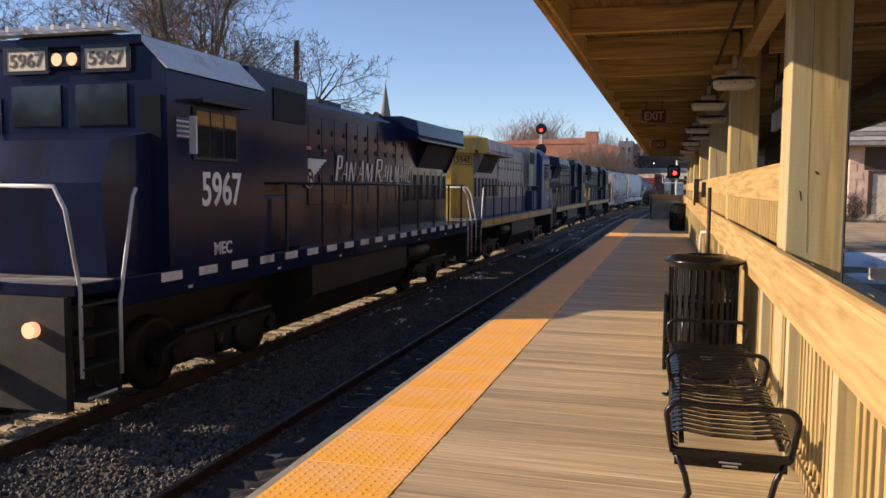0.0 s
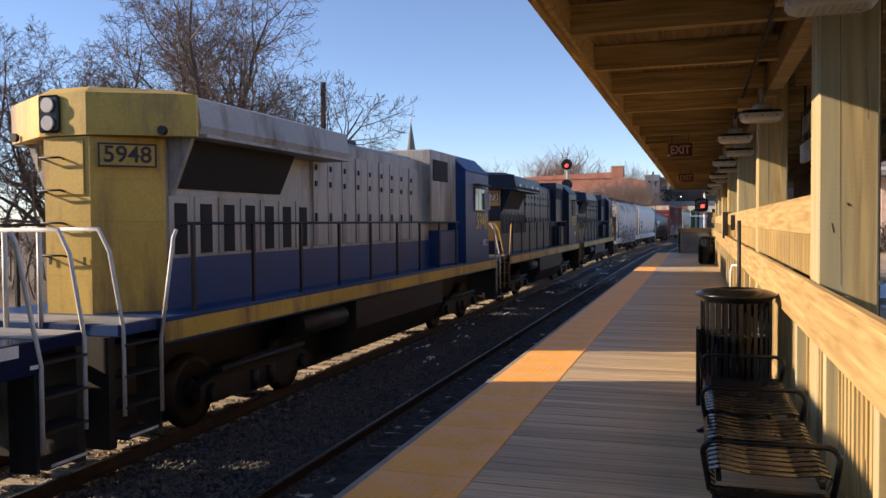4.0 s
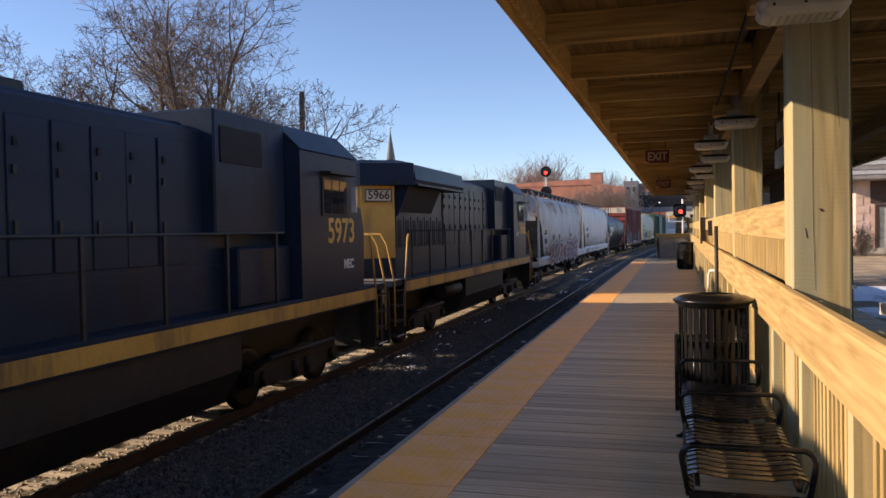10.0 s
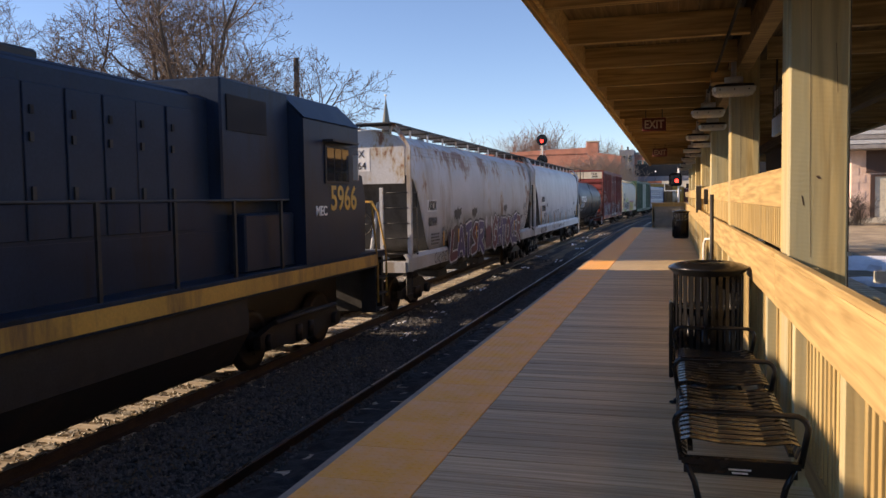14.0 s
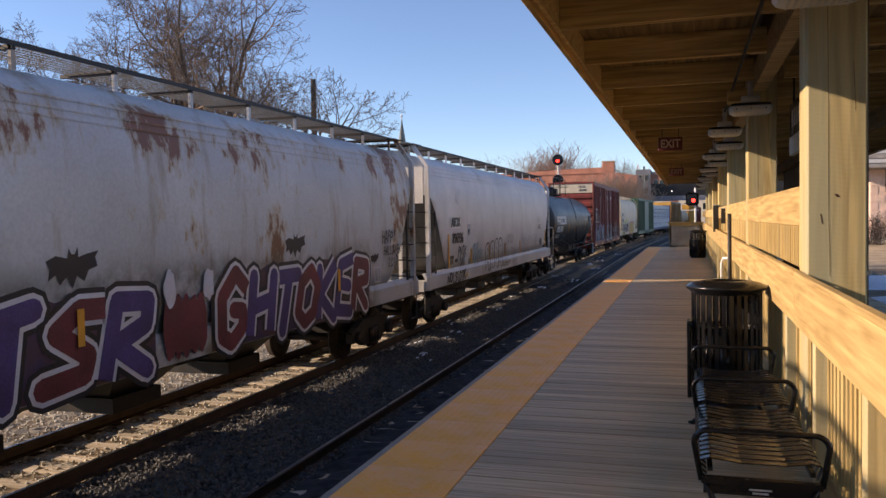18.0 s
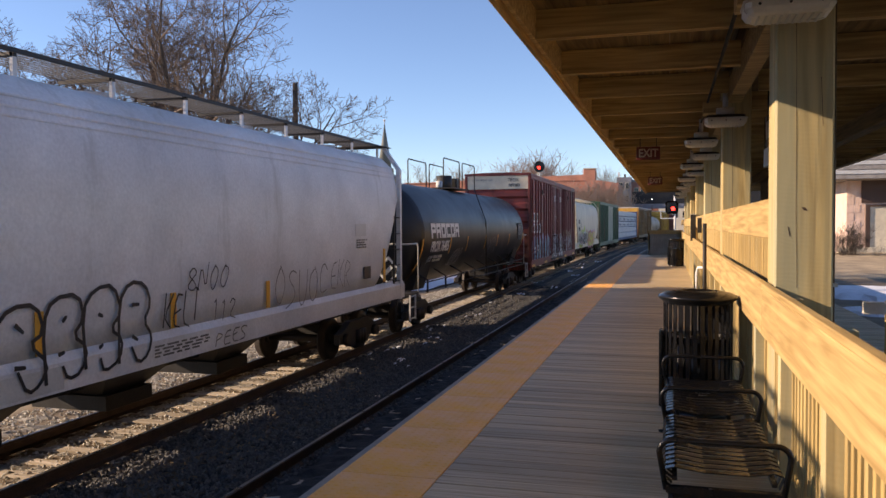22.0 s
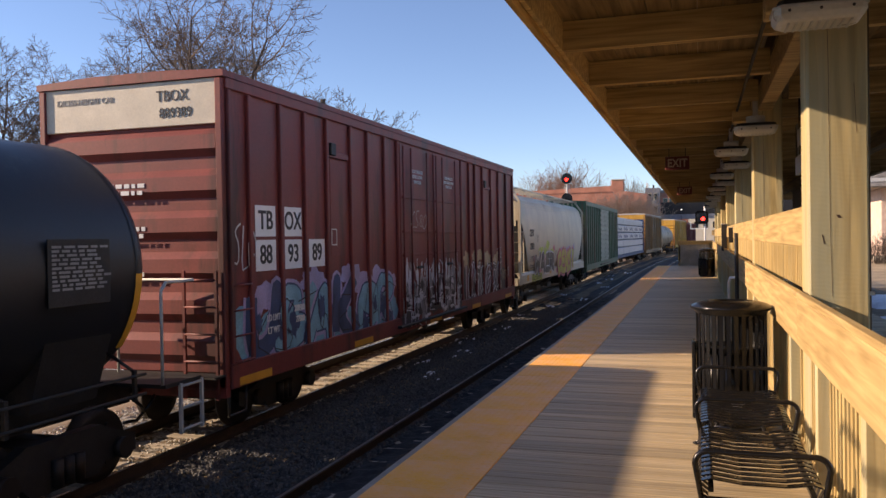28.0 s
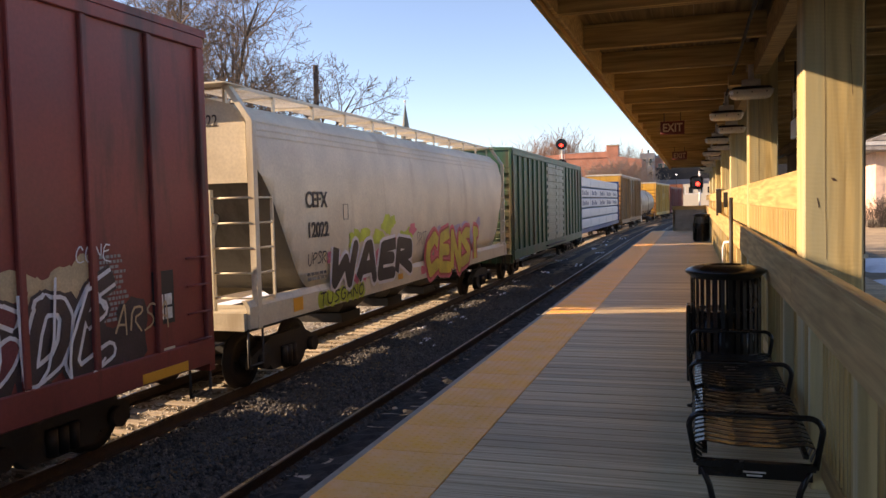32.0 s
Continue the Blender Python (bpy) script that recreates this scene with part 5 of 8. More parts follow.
def truck(parent, y, wb, r, loco=False):
    tk = part("truck", bx(-0.9, 0.9, y - 0.2, y + 0.2, r - 0.06, r + 0.22, 0.02), M_DARK, parent, "dark cast steel truck")
    for s in (-1, 1):
        x0, x1 = sorted((s * 0.98, s * 1.12))
        bm = bmesh.new()
        h = wb / 2
        prism(bm, [(y - h - 0.28, r - 0.1), (y - h - 0.28, r + 0.12), (y - h, r + 0.20), (y - 0.55, r + 0.34), (y + 0.55, r + 0.34), (y + h, r + 0.20), (y + h + 0.28, r + 0.12), (y + h + 0.28, r - 0.1), (y + h - 0.25, r - 0.1), (y + 0.5, r - 0.22), (y - 0.5, r - 0.22), (y - h + 0.25, r - 0.1)], x0, x1, "x")
        part("side_frame", bm, M_DARK, tk)
        for d in (-1, 1):
            part("axle_box", cyl(bmesh.new(), (s * 1.10, y + d * h, r), (s * 1.22, y + d * h, r), 0.13, seg=12), M_WHEEL, tk)
        for d in ((-0.16, 0.0, 0.16) if not loco else (-0.25, 0.25)):
            part("spring", cyl(bmesh.new(), (s * 1.14, y + d, r - 0.18), (s * 1.14, y + d, r + 0.12), 0.07, seg=10), M_WHEEL, tk)
        if loco:
            part("brake_rod", tube(bmesh.new(), [(s * 1.2, y - h + 0.1, r + 0.3), (s * 1.2, y + h - 0.1, r + 0.3)], 0.05, 6), M_DARK, tk)
    ws = []
    for d in (-1, 1):
        w = part("wheelset", WS_LOCO if loco else WS_CAR, None, tk, "", pose(0, y + d * wb / 2, r))
        ws.append((w, y + d * wb / 2, r))
    return ws


def coupler(parent, y, s):
    part("coupler", bx(-0.12, 0.12, min(y, y + s * 0.75), max(y, y + s * 0.75), 0.74, 0.98, 0.03), M_DARK, parent)
    part("air_hose", tube(bmesh.new(), [(0.35, y, 0.8), (0.38, y + s * 0.2, 0.62), (0.3, y + s * 0.4, 0.42), (0.15, y + s * 0.5, 0.4)], 0.025, 6), M_BLACK, parent)


def blob(bm, cy, cz, ry, rz_, x, seed, n=22, amp=0.35, f=1.6):
    vs = []
    for i in range(n):
        t = 6.2832 * i / n
        k = 1 + amp * noise.noise((math.cos(t) * f + seed * 1.3, math.sin(t) * f, seed * 0.7)) * 1.6
        vs.append(bm.verts.new((x, cy + ry * k * math.cos(t), cz + rz_ * k * math.sin(t))))
    bm.faces.new(vs)


STROKES = {
    "A": [[(0, 0), (0.42, 1), (0.6, 1), (1, 0)], [(0.2, 0.38), (0.84, 0.38)]],
    "B": [[(0, 0), (0.05, 1), (0.8, 0.9), (0.8, 0.62), (0.1, 0.52), (0.95, 0.4), (0.9, 0.08), (0, 0)]],
    "C": [[(1, 0.8), (0.6, 1), (0.12, 0.8), (0.0, 0.4), (0.3, 0.02), (1, 0.16)]],
    "D": [[(0.05, -0.15), (-0.05, 0.7), (0.25, 1), (0.85, 1), (1.05, 0.62), (0.72, 0.45), (1.12, 0.2), (1.0, -0.12), (0.6, -0.2), (0.45, 0.05)], [(0.4, 0.68), (0.55, 0.66)], [(0.4, 0.2), (0.55, 0.2)]],
    "E": [[(1, 1), (0.08, 0.96), (0.0, 0.04), (1, 0)], [(0.06, 0.52), (0.8, 0.55)]],
    "G": [[(1, 0.85), (0.5, 1), (0.04, 0.7), (0.08, 0.2), (0.5, 0), (0.95, 0.2), (0.95, 0.5), (0.55, 0.5)]],
    "H": [[(0.05, 0), (0, 1)], [(1, 0), (0.95, 1)], [(0, 0.5), (1, 0.52)]],
    "I": [[(0.5, 0), (0.5, 1)], [(0.2, 1), (0.8, 1)]],
    "K": [[(0, 0), (0.05, 1)], [(1, 1), (0.08, 0.45), (1, 0)]],
    "L": [[(0.15, 1), (0.0, 0.05), (1, 0)]],
    "N": [[(0, 0), (0.05, 1), (0.9, 0), (1, 1)]],
    "O": [[(0.5, 1), (0.05, 0.75), (0, 0.3), (0.4, 0), (0.9, 0.2), (1, 0.7), (0.5, 1)]],
    "P": [[(0, 0), (0.05, 1), (0.9, 0.9), (0.95, 0.6), (0.1, 0.45)]],
    "R": [[(0, 0), (0.05, 1), (0.9, 0.92), (0.92, 0.62), (0.1, 0.48), (1, 0)]],
    "S": [[(1, 0.9), (0.4, 1), (0.05, 0.75), (0.85, 0.4), (0.8, 0.1), (0, 0.02)]],
    "T": [[(0, 0.95), (1, 1)], [(0.52, 0.98), (0.45, 0)]],
    "U": [[(0, 1), (0.05, 0.2), (0.5, 0), (0.92, 0.2), (1, 1)]],
    "W": [[(0, 1), (0.1, 0), (0.5, 0.6), (0.75, 0), (1, 1)]],
    "Y": [[(0, 1), (0.5, 0.5), (1, 1)], [(0.5, 0.5), (0.35, 0)]],
    "0": [[(0.5, 1), (0.05, 0.6), (0.1, 0.15), (0.5, 0), (0.95, 0.4), (0.9, 0.8), (0.5, 1)]],
    "1": [[(0.2, 0.8), (0.5, 1), (0.45, 0)]],
    "2": [[(0, 0.75), (0.4, 1), (0.9, 0.75), (0, 0.05), (1, 0)]],
    "7": [[(0, 1), (1, 0.95), (0.35, 0)]],
    "8": [[(0.5, 0.5), (0.05, 0.75), (0.5, 1), (0.95, 0.8), (0.5, 0.5), (0, 0.2), (0.5, 0), (1, 0.25), (0.5, 0.5)]],
}


def ribbon(bm, pts, w, xf, off, k0, taper=0.0):
    """A painted line laid on a side: a strip for each length and a disc at each bend."""
    k = k0
    for i, (p, q) in enumerate(zip(pts[:-1], pts[1:])):
        dy, dz = q[0] - p[0], q[1] - p[1]
        ln = math.hypot(dy, dz) or 1
        ww = w * (1 - taper * i / max(len(pts) - 1, 1))
        ny, nz = -dz / ln * ww / 2, dy / ln * ww / 2
        n = max(1, int(ln / 0.25))
        for j in range(n):
            a = (p[0] + dy * j / n, p[1] + dz * j / n)
            b = (p[0] + dy * (j + 1) / n, p[1] + dz * (j + 1) / n)
            bm.faces.new([bm.verts.new((xf(v) + off + k * 0.00012, u, v)) for u, v in ((a[0] - ny, a[1] - nz), (a[0] + ny, a[1] + nz), (b[0] + ny, b[1] + nz), (b[0] - ny, b[1] - nz))])
        k += 1
        bm.faces.new([bm.verts.new((xf(q[1] + ww / 2 * math.sin(t)) + off + k * 0.00012, q[0] + ww / 2 * math.cos(t), q[1] + ww / 2 * math.sin(t))) for t in [0.785 * m for m in range(8)]])
        k += 1
    return k


def curved(pts):
    """Rounds the corners of a painted line."""
    out = [pts[0]]
    for p, q in zip(pts[:-1], pts[1:]):
        out.append((p[0] * 0.75 + q[0] * 0.25, p[1] * 0.75 + q[1] * 0.25))
        out.append((p[0] * 0.25 + q[0] * 0.75, p[1] * 0.25 + q[1] * 0.75))
    return out + [pts[-1]]


def letter_lines(ch, a, w, z0, z1, slant, rng, jit):
    out = []
    for line in STROKES[ch]:
        pts = [(u + rng.uniform(-jit, jit), v + rng.uniform(-jit, jit)) for u, v in line]
        out.append([(a + w * u + slant * (z1 - z0) * v, z0 + (z1 - z0) * v) for u, v in pts])
    return out


def sprayed(name, parent, text, y0, y1, z0, z1, xf, width, material, seed, slant=0.2, jit=0.08, lab="sprayed line scrawl", fill=0.78):
    """Letters drawn with one thin line of paint."""
    rng = random.Random(seed)
    bm = bmesh.new()
    w = (y1 - y0) / len(text)
    k = 0
    for i, ch in enumerate(text):
        dz = rng.uniform(-0.06, 0.06) * (z1 - z0)
        for line in letter_lines(ch, y0 + i * w, w * fill, z0 + dz, z1 + dz, slant, rng, jit):
            k = ribbon(bm, curved(line), width, xf, 0.004, k, 0.25) % 40
    return tagged(part(name, bm, material, parent, lab), kind="stuff")


def piece(parent, text, y0, y1, z0, z1, xf, seed, fill, line, back, stroke=0.2, slant=0.2, rim=0.05, edge=0.1, lab="sprayed fat letter with a pale outline", shade=None, jit=0.06, round_=False):
    """A row of fat sprayed letters: dark edge, outline and fill, one over the other."""
    rng = random.Random(seed)
    w = (y1 - y0) / len(text)
    for i, ch in enumerate(text):
        h0, h1 = z0 + rng.uniform(0, 0.06), z1 - rng.uniform(0, 0.1) * (z1 - z0)
        lines = letter_lines(ch, y0 + i * w + 0.06, w * 0.80, h0, h1, slant * rng.uniform(0.5, 1.2), rng, jit)
        if round_:
            lines = [curved(ln) for ln in lines]
        par = parent
        for nm, m, wd, off in (("painted_letter", back, stroke + rim * 2 + edge * 2, 0.004), ("outline", line, stroke + rim * 2, 0.009), ("fill", fill if not shade or i % 3 else shade, stroke, 0.014)):
            bm = bmesh.new()
            k = 0
            for ln in lines:
                k = ribbon(bm, ln, wd, xf, off, k)
            ob = part(nm, bm, m, par, lab if par is parent else "")
            if par is parent:
                par = ob


def text_bars(parent, y0, z0, w, h, rows, x, material=None, seed=0, face="side"):
    """Lines of small writing that cannot be read, as plain bars."""
    rng = random.Random(seed)
    bm = bmesh.new()
    for i in range(rows):
        y = y0
        z = z0 - i * h * 1.7
        while y < y0 + w * rng.uniform(0.75, 1.0):
            l = rng.uniform(0.06, 0.2) * w
            if face == "side":
                box(bm, x, x + 0.004, y, y + l, z - h / 2, z + h / 2)
            else:
                box(bm, y, y + l, x - 0.004, x, z - h / 2, z + h / 2)
            y += l + 0.05 * w
    return tagged(part("stencil_bars", bm, material or M_WHITE, parent, "small white stencil lines"), kind="stuff")


# -- locomotive: local y from the cab end (0) to the radiator end, z from the rail --
LL = 18.75


def build_loco(name, label, u, turned, hood, cabm, lower, stripe, railm, endm, number, numm, boardm, btxt, extra):
    lo = thing(name, label, "locomotive", "locomotives")
    hw, zd = 0.98, 1.76
    fr = part("frame", bx(-1.50, 1.50, 0.75, LL - 0.75, 1.42, zd, 0.01), lower, lo)
    if stripe:
        for s in (-1, 1):
            x0, x1 = sorted((s * 1.503, s * 1.515))
            part("sill_stripe", bx(x0, x1, 0.8, LL - 0.8, 1.46, 1.70), stripe, lo, "gold sill stripe")
    else:
        for s in (-1, 1):
            for i in range(19):
                y = 1.56 + i * 0.872
                x0, x1 = sorted((s * 1.503, s * 1.512))
                part("reflector", bx(x0, x1, y, y + 0.46, 1.625, 1.745), M_WHITE, lo, "white reflector strip")
                if i % 3 == 0:
                    part("jack_mark", bx(x0, x1, y + 0.6, y + 0.7, 1.48, 1.52), M_WHITE, lo)
    part("fuel_tank", prism(bmesh.new(), [(-1.42, 1.42), (1.42, 1.42), (1.42, 0.85), (1.1, 0.36), (-1.1, 0.36), (-1.42, 0.85)], 6.3, 11.9, "y"), M_DARK, lo, "dark fuel tank")
    # hidden solid box, brought down low to keep sunlight from passing under the locomotive
    part("underframe_sunblock", bx(-0.60, 0.60, 1.0, LL - 1.0, 0.14, 1.418), M_DARK, lo)
    part("air_tank", cyl(bmesh.new(), (1.2, 12.2, 1.15), (1.2, 14.0, 1.15), 0.2, seg=14), M_DARK, lo)
    part("air_tank", cyl(bmesh.new(), (-1.2, 12.2, 1.15), (-1.2, 14.0, 1.15), 0.2, seg=14), M_DARK, lo)
    # nose and cab
    part("nose", prism(bmesh.new(), [(0.85, zd), (0.78, 2.9), (0.95, 3.42), (1.75, 3.56), (1.75, zd)], -1.25, 1.25, "x"), cabm, lo)
    cab = part("cab", prism(bmesh.new(), [(-1.50, zd), (1.50, zd), (1.50, 4.36), (1.05, 4.80), (0.5, 4.88), (-0.5, 4.88), (-1.05, 4.80), (-1.50, 4.36)], 1.76, 4.34, "y"), cabm, lo)
    for s in (-1, 1):
        x0, x1 = sorted((s * 1.503, s * 1.53))
        part("side_window", bx(x0, x1, 2.32, 3.48, 3.22, 3.95, 0.01), M_DARK, cab)
        x2, x3 = sorted((s * 1.532, s * 1.538))
        for a, b in ((2.38, 2.70), (2.74, 3.06), (3.10, 3.42)):
            part("pane", bx(x2, x3, a, b, 3.27, 3.90), M_GLASS, cab)
        part("awning", prism(bmesh.new(), [(2.25, 4.0), (3.55, 4.0), (3.55, 4.04), (2.25, 4.04)], *sorted((s * 1.51, s * 1.72)), "x"), M_DARK, cab)
        part("mirror", bx(*sorted((s * 1.56, s * 1.66)), 2.16, 2.20, 3.3, 3.8), M_GREY, cab)
        part("cab_door", bx(*sorted((s * 0.42, s * 0.98)), 4.342, 4.37, zd + 0.05, 3.9, 0.01), lower, cab)
        part("door_window", bx(*sorted((s * 0.52, s * 0.86)), 4.372, 4.38, 3.1, 3.75), M_GLASS, cab)
        part("wind_window", bx(*sorted((s * 1.1, s * 1.42)), 1.735, 1.757, 3.4, 4.05), M_GLASS, cab)
        part("wind_window", bx(*sorted((s * 0.12, s * 0.92)), 1.735, 1.757, 3.66, 4.2), M_GLASS, cab)
        part("roof_slope", prism(bmesh.new(), [(s * 1.515, 4.375), (s * 1.055, 4.825), (s * 1.055, 4.84), (s * 1.53, 4.38)], 1.74, 4.36, "y"), P_SILV if extra == "lead" else cabm, cab)
        bd = part("number_board", bx(*sorted((s * 0.28, s * 0.98)), 1.70, 1.755, 4.38, 4.68, 0.01), M_CREAM, cab, "pale number board")
        lettering("number", number, 0.25, M_INKB, bd, front_pose(s * 0.63, 1.695, 4.525), 1.1, bold=0.002)
        fb = bmesh.new()
        for a_, b_, c_, d_ in ((0.26, 1.0, 4.35, 4.40), (0.26, 1.0, 4.66, 4.71), (0.26, 0.31, 4.40, 4.66), (0.95, 1.0, 4.40, 4.66)):
            box(fb, *sorted((s * a_, s * b_)), 1.69, 1.705, c_, d_)
        part("board_frame", fb, M_BLACK, bd)
        lettering("road_number", number, 0.66, numm, cab, side_pose(1.505, 3.06, 2.80) if s > 0 else pose(-1.505, 2.58, 2.92, 90, 0, -90), 0.82 if extra == "lead" else 1.0, bold=0.012)
        my, mz = (3.65, 2.70) if number == "5966" else (2.25, 2.28)
        lettering("mark", "MEC", 0.25, M_WHITE, cab, side_pose(1.505, 3.07, 1.96) if s > 0 else pose(-1.505, my, mz, 90, 0, -90), 1.0, bold=0.006)
    hl = part("headlight", bx(-0.25, 0.25, 1.69, 1.757, 4.40, 4.66, 0.04), M_BLACK, cab, "twin headlight")
    for s in (-1, 1):
        part("lamp", cyl(bmesh.new(), (s * 0.12, 1.686, 4.53), (s * 0.12, 1.68, 4.53), 0.085, seg=16), M_HEAD if extra == "lead" else M_GLASS, hl)
    if extra == "lead":
        rk = part("roof_rack", bx(-1.0, 1.0, 1.55, 1.75, 4.85, 4.88), P_SILV, cab, "pale roof grating")
        for i in range(9):
            part("bracket", bx(-1.0 + i * 0.24, -0.95 + i * 0.24, 1.5, 1.8, 4.885, 4.95), P_SILV, rk)
        part("visor_beam", bx(-1.15, 1.15, 1.70, 1.757, 4.69, 4.82, 0.01), cabm, cab)
    # hood
    part("hood", bx(-hw, hw, 4.36, 12.9, zd, 4.50, 0.05), hood, lo)
    part("hood_base", bx(-hw - 0.012, hw + 0.012, 4.36, 17.15, zd, 2.45), lower, lo)
    part("cabinet", bx(-1.22, 1.22, 4.36, 6.6, 2.9, 4.80, 0.03), hood, lo)
    part("cabinet_low", bx(-1.30, 1.30, 4.38, 6.1, zd, 2.7, 0.03), lower, lo)
    part("grille", bx(-1.24, 1.24, 5.2, 6.45, 4.0, 4.55), M_SCREEN, lo, "black intake grille")
    part("hood_top", bx(-0.7, 0.7, 6.61, 12.8, 4.50, 4.60, 0.03), hood, lo)
    part("exhaust_stack", bx(-0.3, 0.3, 9.2, 10.4, 4.601, 4.80, 0.04), M_DARK, lo)
    part("air_horn", tube(bmesh.new(), [(-0.45, 12.5, 4.68), (0.45, 12.5, 4.68)], 0.06, 8), M_DARK, lo)
    for dx in (-0.4, -0.1, 0.2, 0.45):
        part("horn_bell", cyl(bmesh.new(), (dx, 12.3, 4.7), (dx, 12.75, 4.7), 0.09, 0.035, seg=10), M_DARK, lo)
    dw = 0.60
    for s in (-1, 1):
        for i in range(9):
            y = 7.05 + i * 0.65
            d = part("hood_door", bx(*sorted((s * -0.011, s * 0.010)), 0, dw, 2.50, 4.25, 0.008), hood, lo, "", pose(s * (hw + 0.012), y, 0, 0, math.sin(i * 2.3 + s) * 0.12, math.sin(i * 5.1) * 0.45))
            part("latch", bx(*sorted((s * 0.011, s * 0.038)), 0.48, 0.54, 2.95, 3.1), M_DARK, d)
            part("latch", bx(*sorted((s * 0.011, s * 0.038)), 0.48, 0.54, 3.6, 3.7), M_DARK, d)
            part("latch", bx(*sorted((s * 0.011, s * 0.030)), 0.46, 0.52, 3.9, 4.0), M_SCREEN, d)
    # radiator section
    part("radiator_hood", bx(-hw, hw, 12.92, 17.155, zd, 4.3, 0.03), hood, lo)
    for s in (-1, 1):
        for i in range(7):
            y = 13.0 + i * 0.6
            part("louvre_door", bx(*sorted((s * (hw + 0.001), s * (hw + 0.02))), y, y + 0.52, 2.48, 3.3, 0.006), hood, lo)
            part("louvre", bx(*sorted((s * (hw + 0.021), s * (hw + 0.03))), y + 0.12, y + 0.40, 2.5, 3.2), M_SCREEN, lo)
        part("radiator_screen", prism(bmesh.new(), [(s * 1.0, 3.40), (s * 1.01, 3.40), (s * 1.30, 4.04), (s * 1.0, 4.04)], 14.1, 17.0, "y"), M_SCREEN, lo, "black sloping radiator screen")
        part("screen_end", prism(bmesh.new(), [(s * 0.99, 3.3), (s * 1.03, 3.3), (s * 1.36, 4.05), (s * 0.99, 4.05)], 17.02, 17.1, "y"), hood, lo)
    part("radiator_wing", prism(bmesh.new(), [(-1.52, 4.10), (1.52, 4.10), (1.56, 4.2), (1.50, 4.56), (1.1, 4.68), (-1.1, 4.68), (-1.50, 4.56), (-1.56, 4.2)], 12.45, 17.16, "y"), hood, lo)
    part("wing_lip", bx(-1.60, 1.60, 12.5, 17.10, 4.05, 4.095), P_LGREY if extra == "old" else hood, lo)
    if number == "5973":
        for s in (-1, 1):
            for i in range(4):
                part("reflector", bx(*sorted((s * 1.565, s * 1.575)), 13.0 + i * 1.1, 13.3 + i * 1.1, 4.2, 4.3), M_WHITE, lo)
    # rear end of the long hood, with cut corners
    e0, e1 = 17.16, 17.85
    def oct_(w):
        return [(-w, e0), (w, e0), (w, e0 + 0.03), (0.36, e1), (-0.36, e1), (-w, e0 + 0.03)]
    bands = [(zd, 2.25, endm if extra == 'old' else lower), (2.25, 2.95, endm), (2.95, 3.5, boardm if extra == 'csx' else endm), (3.5, 4.05, endm)]
    for i, (a, b, m) in enumerate(bands):
        part("hood_end", prism(bmesh.new(), oct_(hw + 0.006), a + 0.002, b, "z"), m, lo)
    # broad cap over the end, running out to the radiator wings
    part("end_cap", prism(bmesh.new(), [(-1.52, e0 + 0.012), (1.52, e0 + 0.012), (1.52, e0 + 0.06), (0.37, e1 + 0.06), (-0.37, e1 + 0.06), (-1.52, e0 + 0.06)], 4.06, 4.60, "z"), endm if extra == "old" else hood, lo)
    part("cap_roof", loft(bmesh.new(), [[(-1.5, e0 + 0.012, 4.602), (1.5, e0 + 0.012, 4.602), (0.36, e1 + 0.05, 4.602), (-0.36, e1 + 0.05, 4.602)], [(-1.1, e0 + 0.012, 4.69), (1.1, e0 + 0.012, 4.69), (0.3, e1 - 0.1, 4.69), (-0.3, e1 - 0.1, 4.69)]], smooth=False), endm if extra == "old" else hood, lo)
    part("end_door", bx(-0.28, 0.28, e1 + 0.002, e1 + 0.02, 3.3, 4.0, 0.006), endm, lo, "recessed end hatch")
    for s in (-1, 1):
        part("door_hinge", bx(s * 0.27 - 0.02, s * 0.27 + 0.02, e1 + 0.021, e1 + 0.03, 2.4, 2.5), M_DARK, lo)
        part("marker_lamp", cyl(bmesh.new(), (s * 1.2, e0 + 0.30, 4.12), (s * 1.2, e0 + 0.36, 4.12), 0.06, seg=12), M_DARK, lo)
    for s in (-1, 1):
        bd = part("number_board", bx(s * 0.66 - 0.36, s * 0.66 + 0.36, 0, 0.03, 3.66, 3.96, 0.01), endm if extra == "old" else M_CREAM, lo, "number board")
        bd.matrix_basis = pose(s * 0.695, 17.545, 0, 0, 0, -s * 46) @ pose(-s * 0.66, 0, 0)
        lettering("number", number, 0.30, M_INKB, bd, pose(s * 0.66, 0.042, 3.81, 90, 0, 180), 1.0, bold=0.004)
        fb = bmesh.new()
        for a_, b_, c_, d_ in ((-0.36, 0.36, 3.655, 3.68), (-0.36, 0.36, 3.94, 3.965), (-0.36, -0.335, 3.68, 3.94), (0.335, 0.36, 3.68, 3.94)):
            box(fb, s * 0.66 + a_, s * 0.66 + b_, 0.031, 0.037, c_, d_)
        part("board_frame", fb, M_INKB, bd)
    eh = part("rear_headlight", bx(0.02, 0.34, e1 + 0.062, e1 + 0.10, 4.10, 4.58, 0.03), M_BLACK, lo, "twin rear lamp")
    for dz in (0.1, 0.33):
        part("lamp", cyl(bmesh.new(), (0.18, e1 + 0.10, 4.12 + dz), (0.18, e1 + 0.13, 4.12 + dz), 0.095, seg=16), M_LENS, eh, "round glass lamp")
    for i in range(4):
        z = 2.5 + i * 0.42
        part("grab_iron", tube(bmesh.new(), [(0.02, e1, z), (0.02, e1 + 0.10, z + 0.02), (0.33, e1 + 0.10, z + 0.02), (0.33, e1, z)], 0.014, 6), M_DARK, lo)
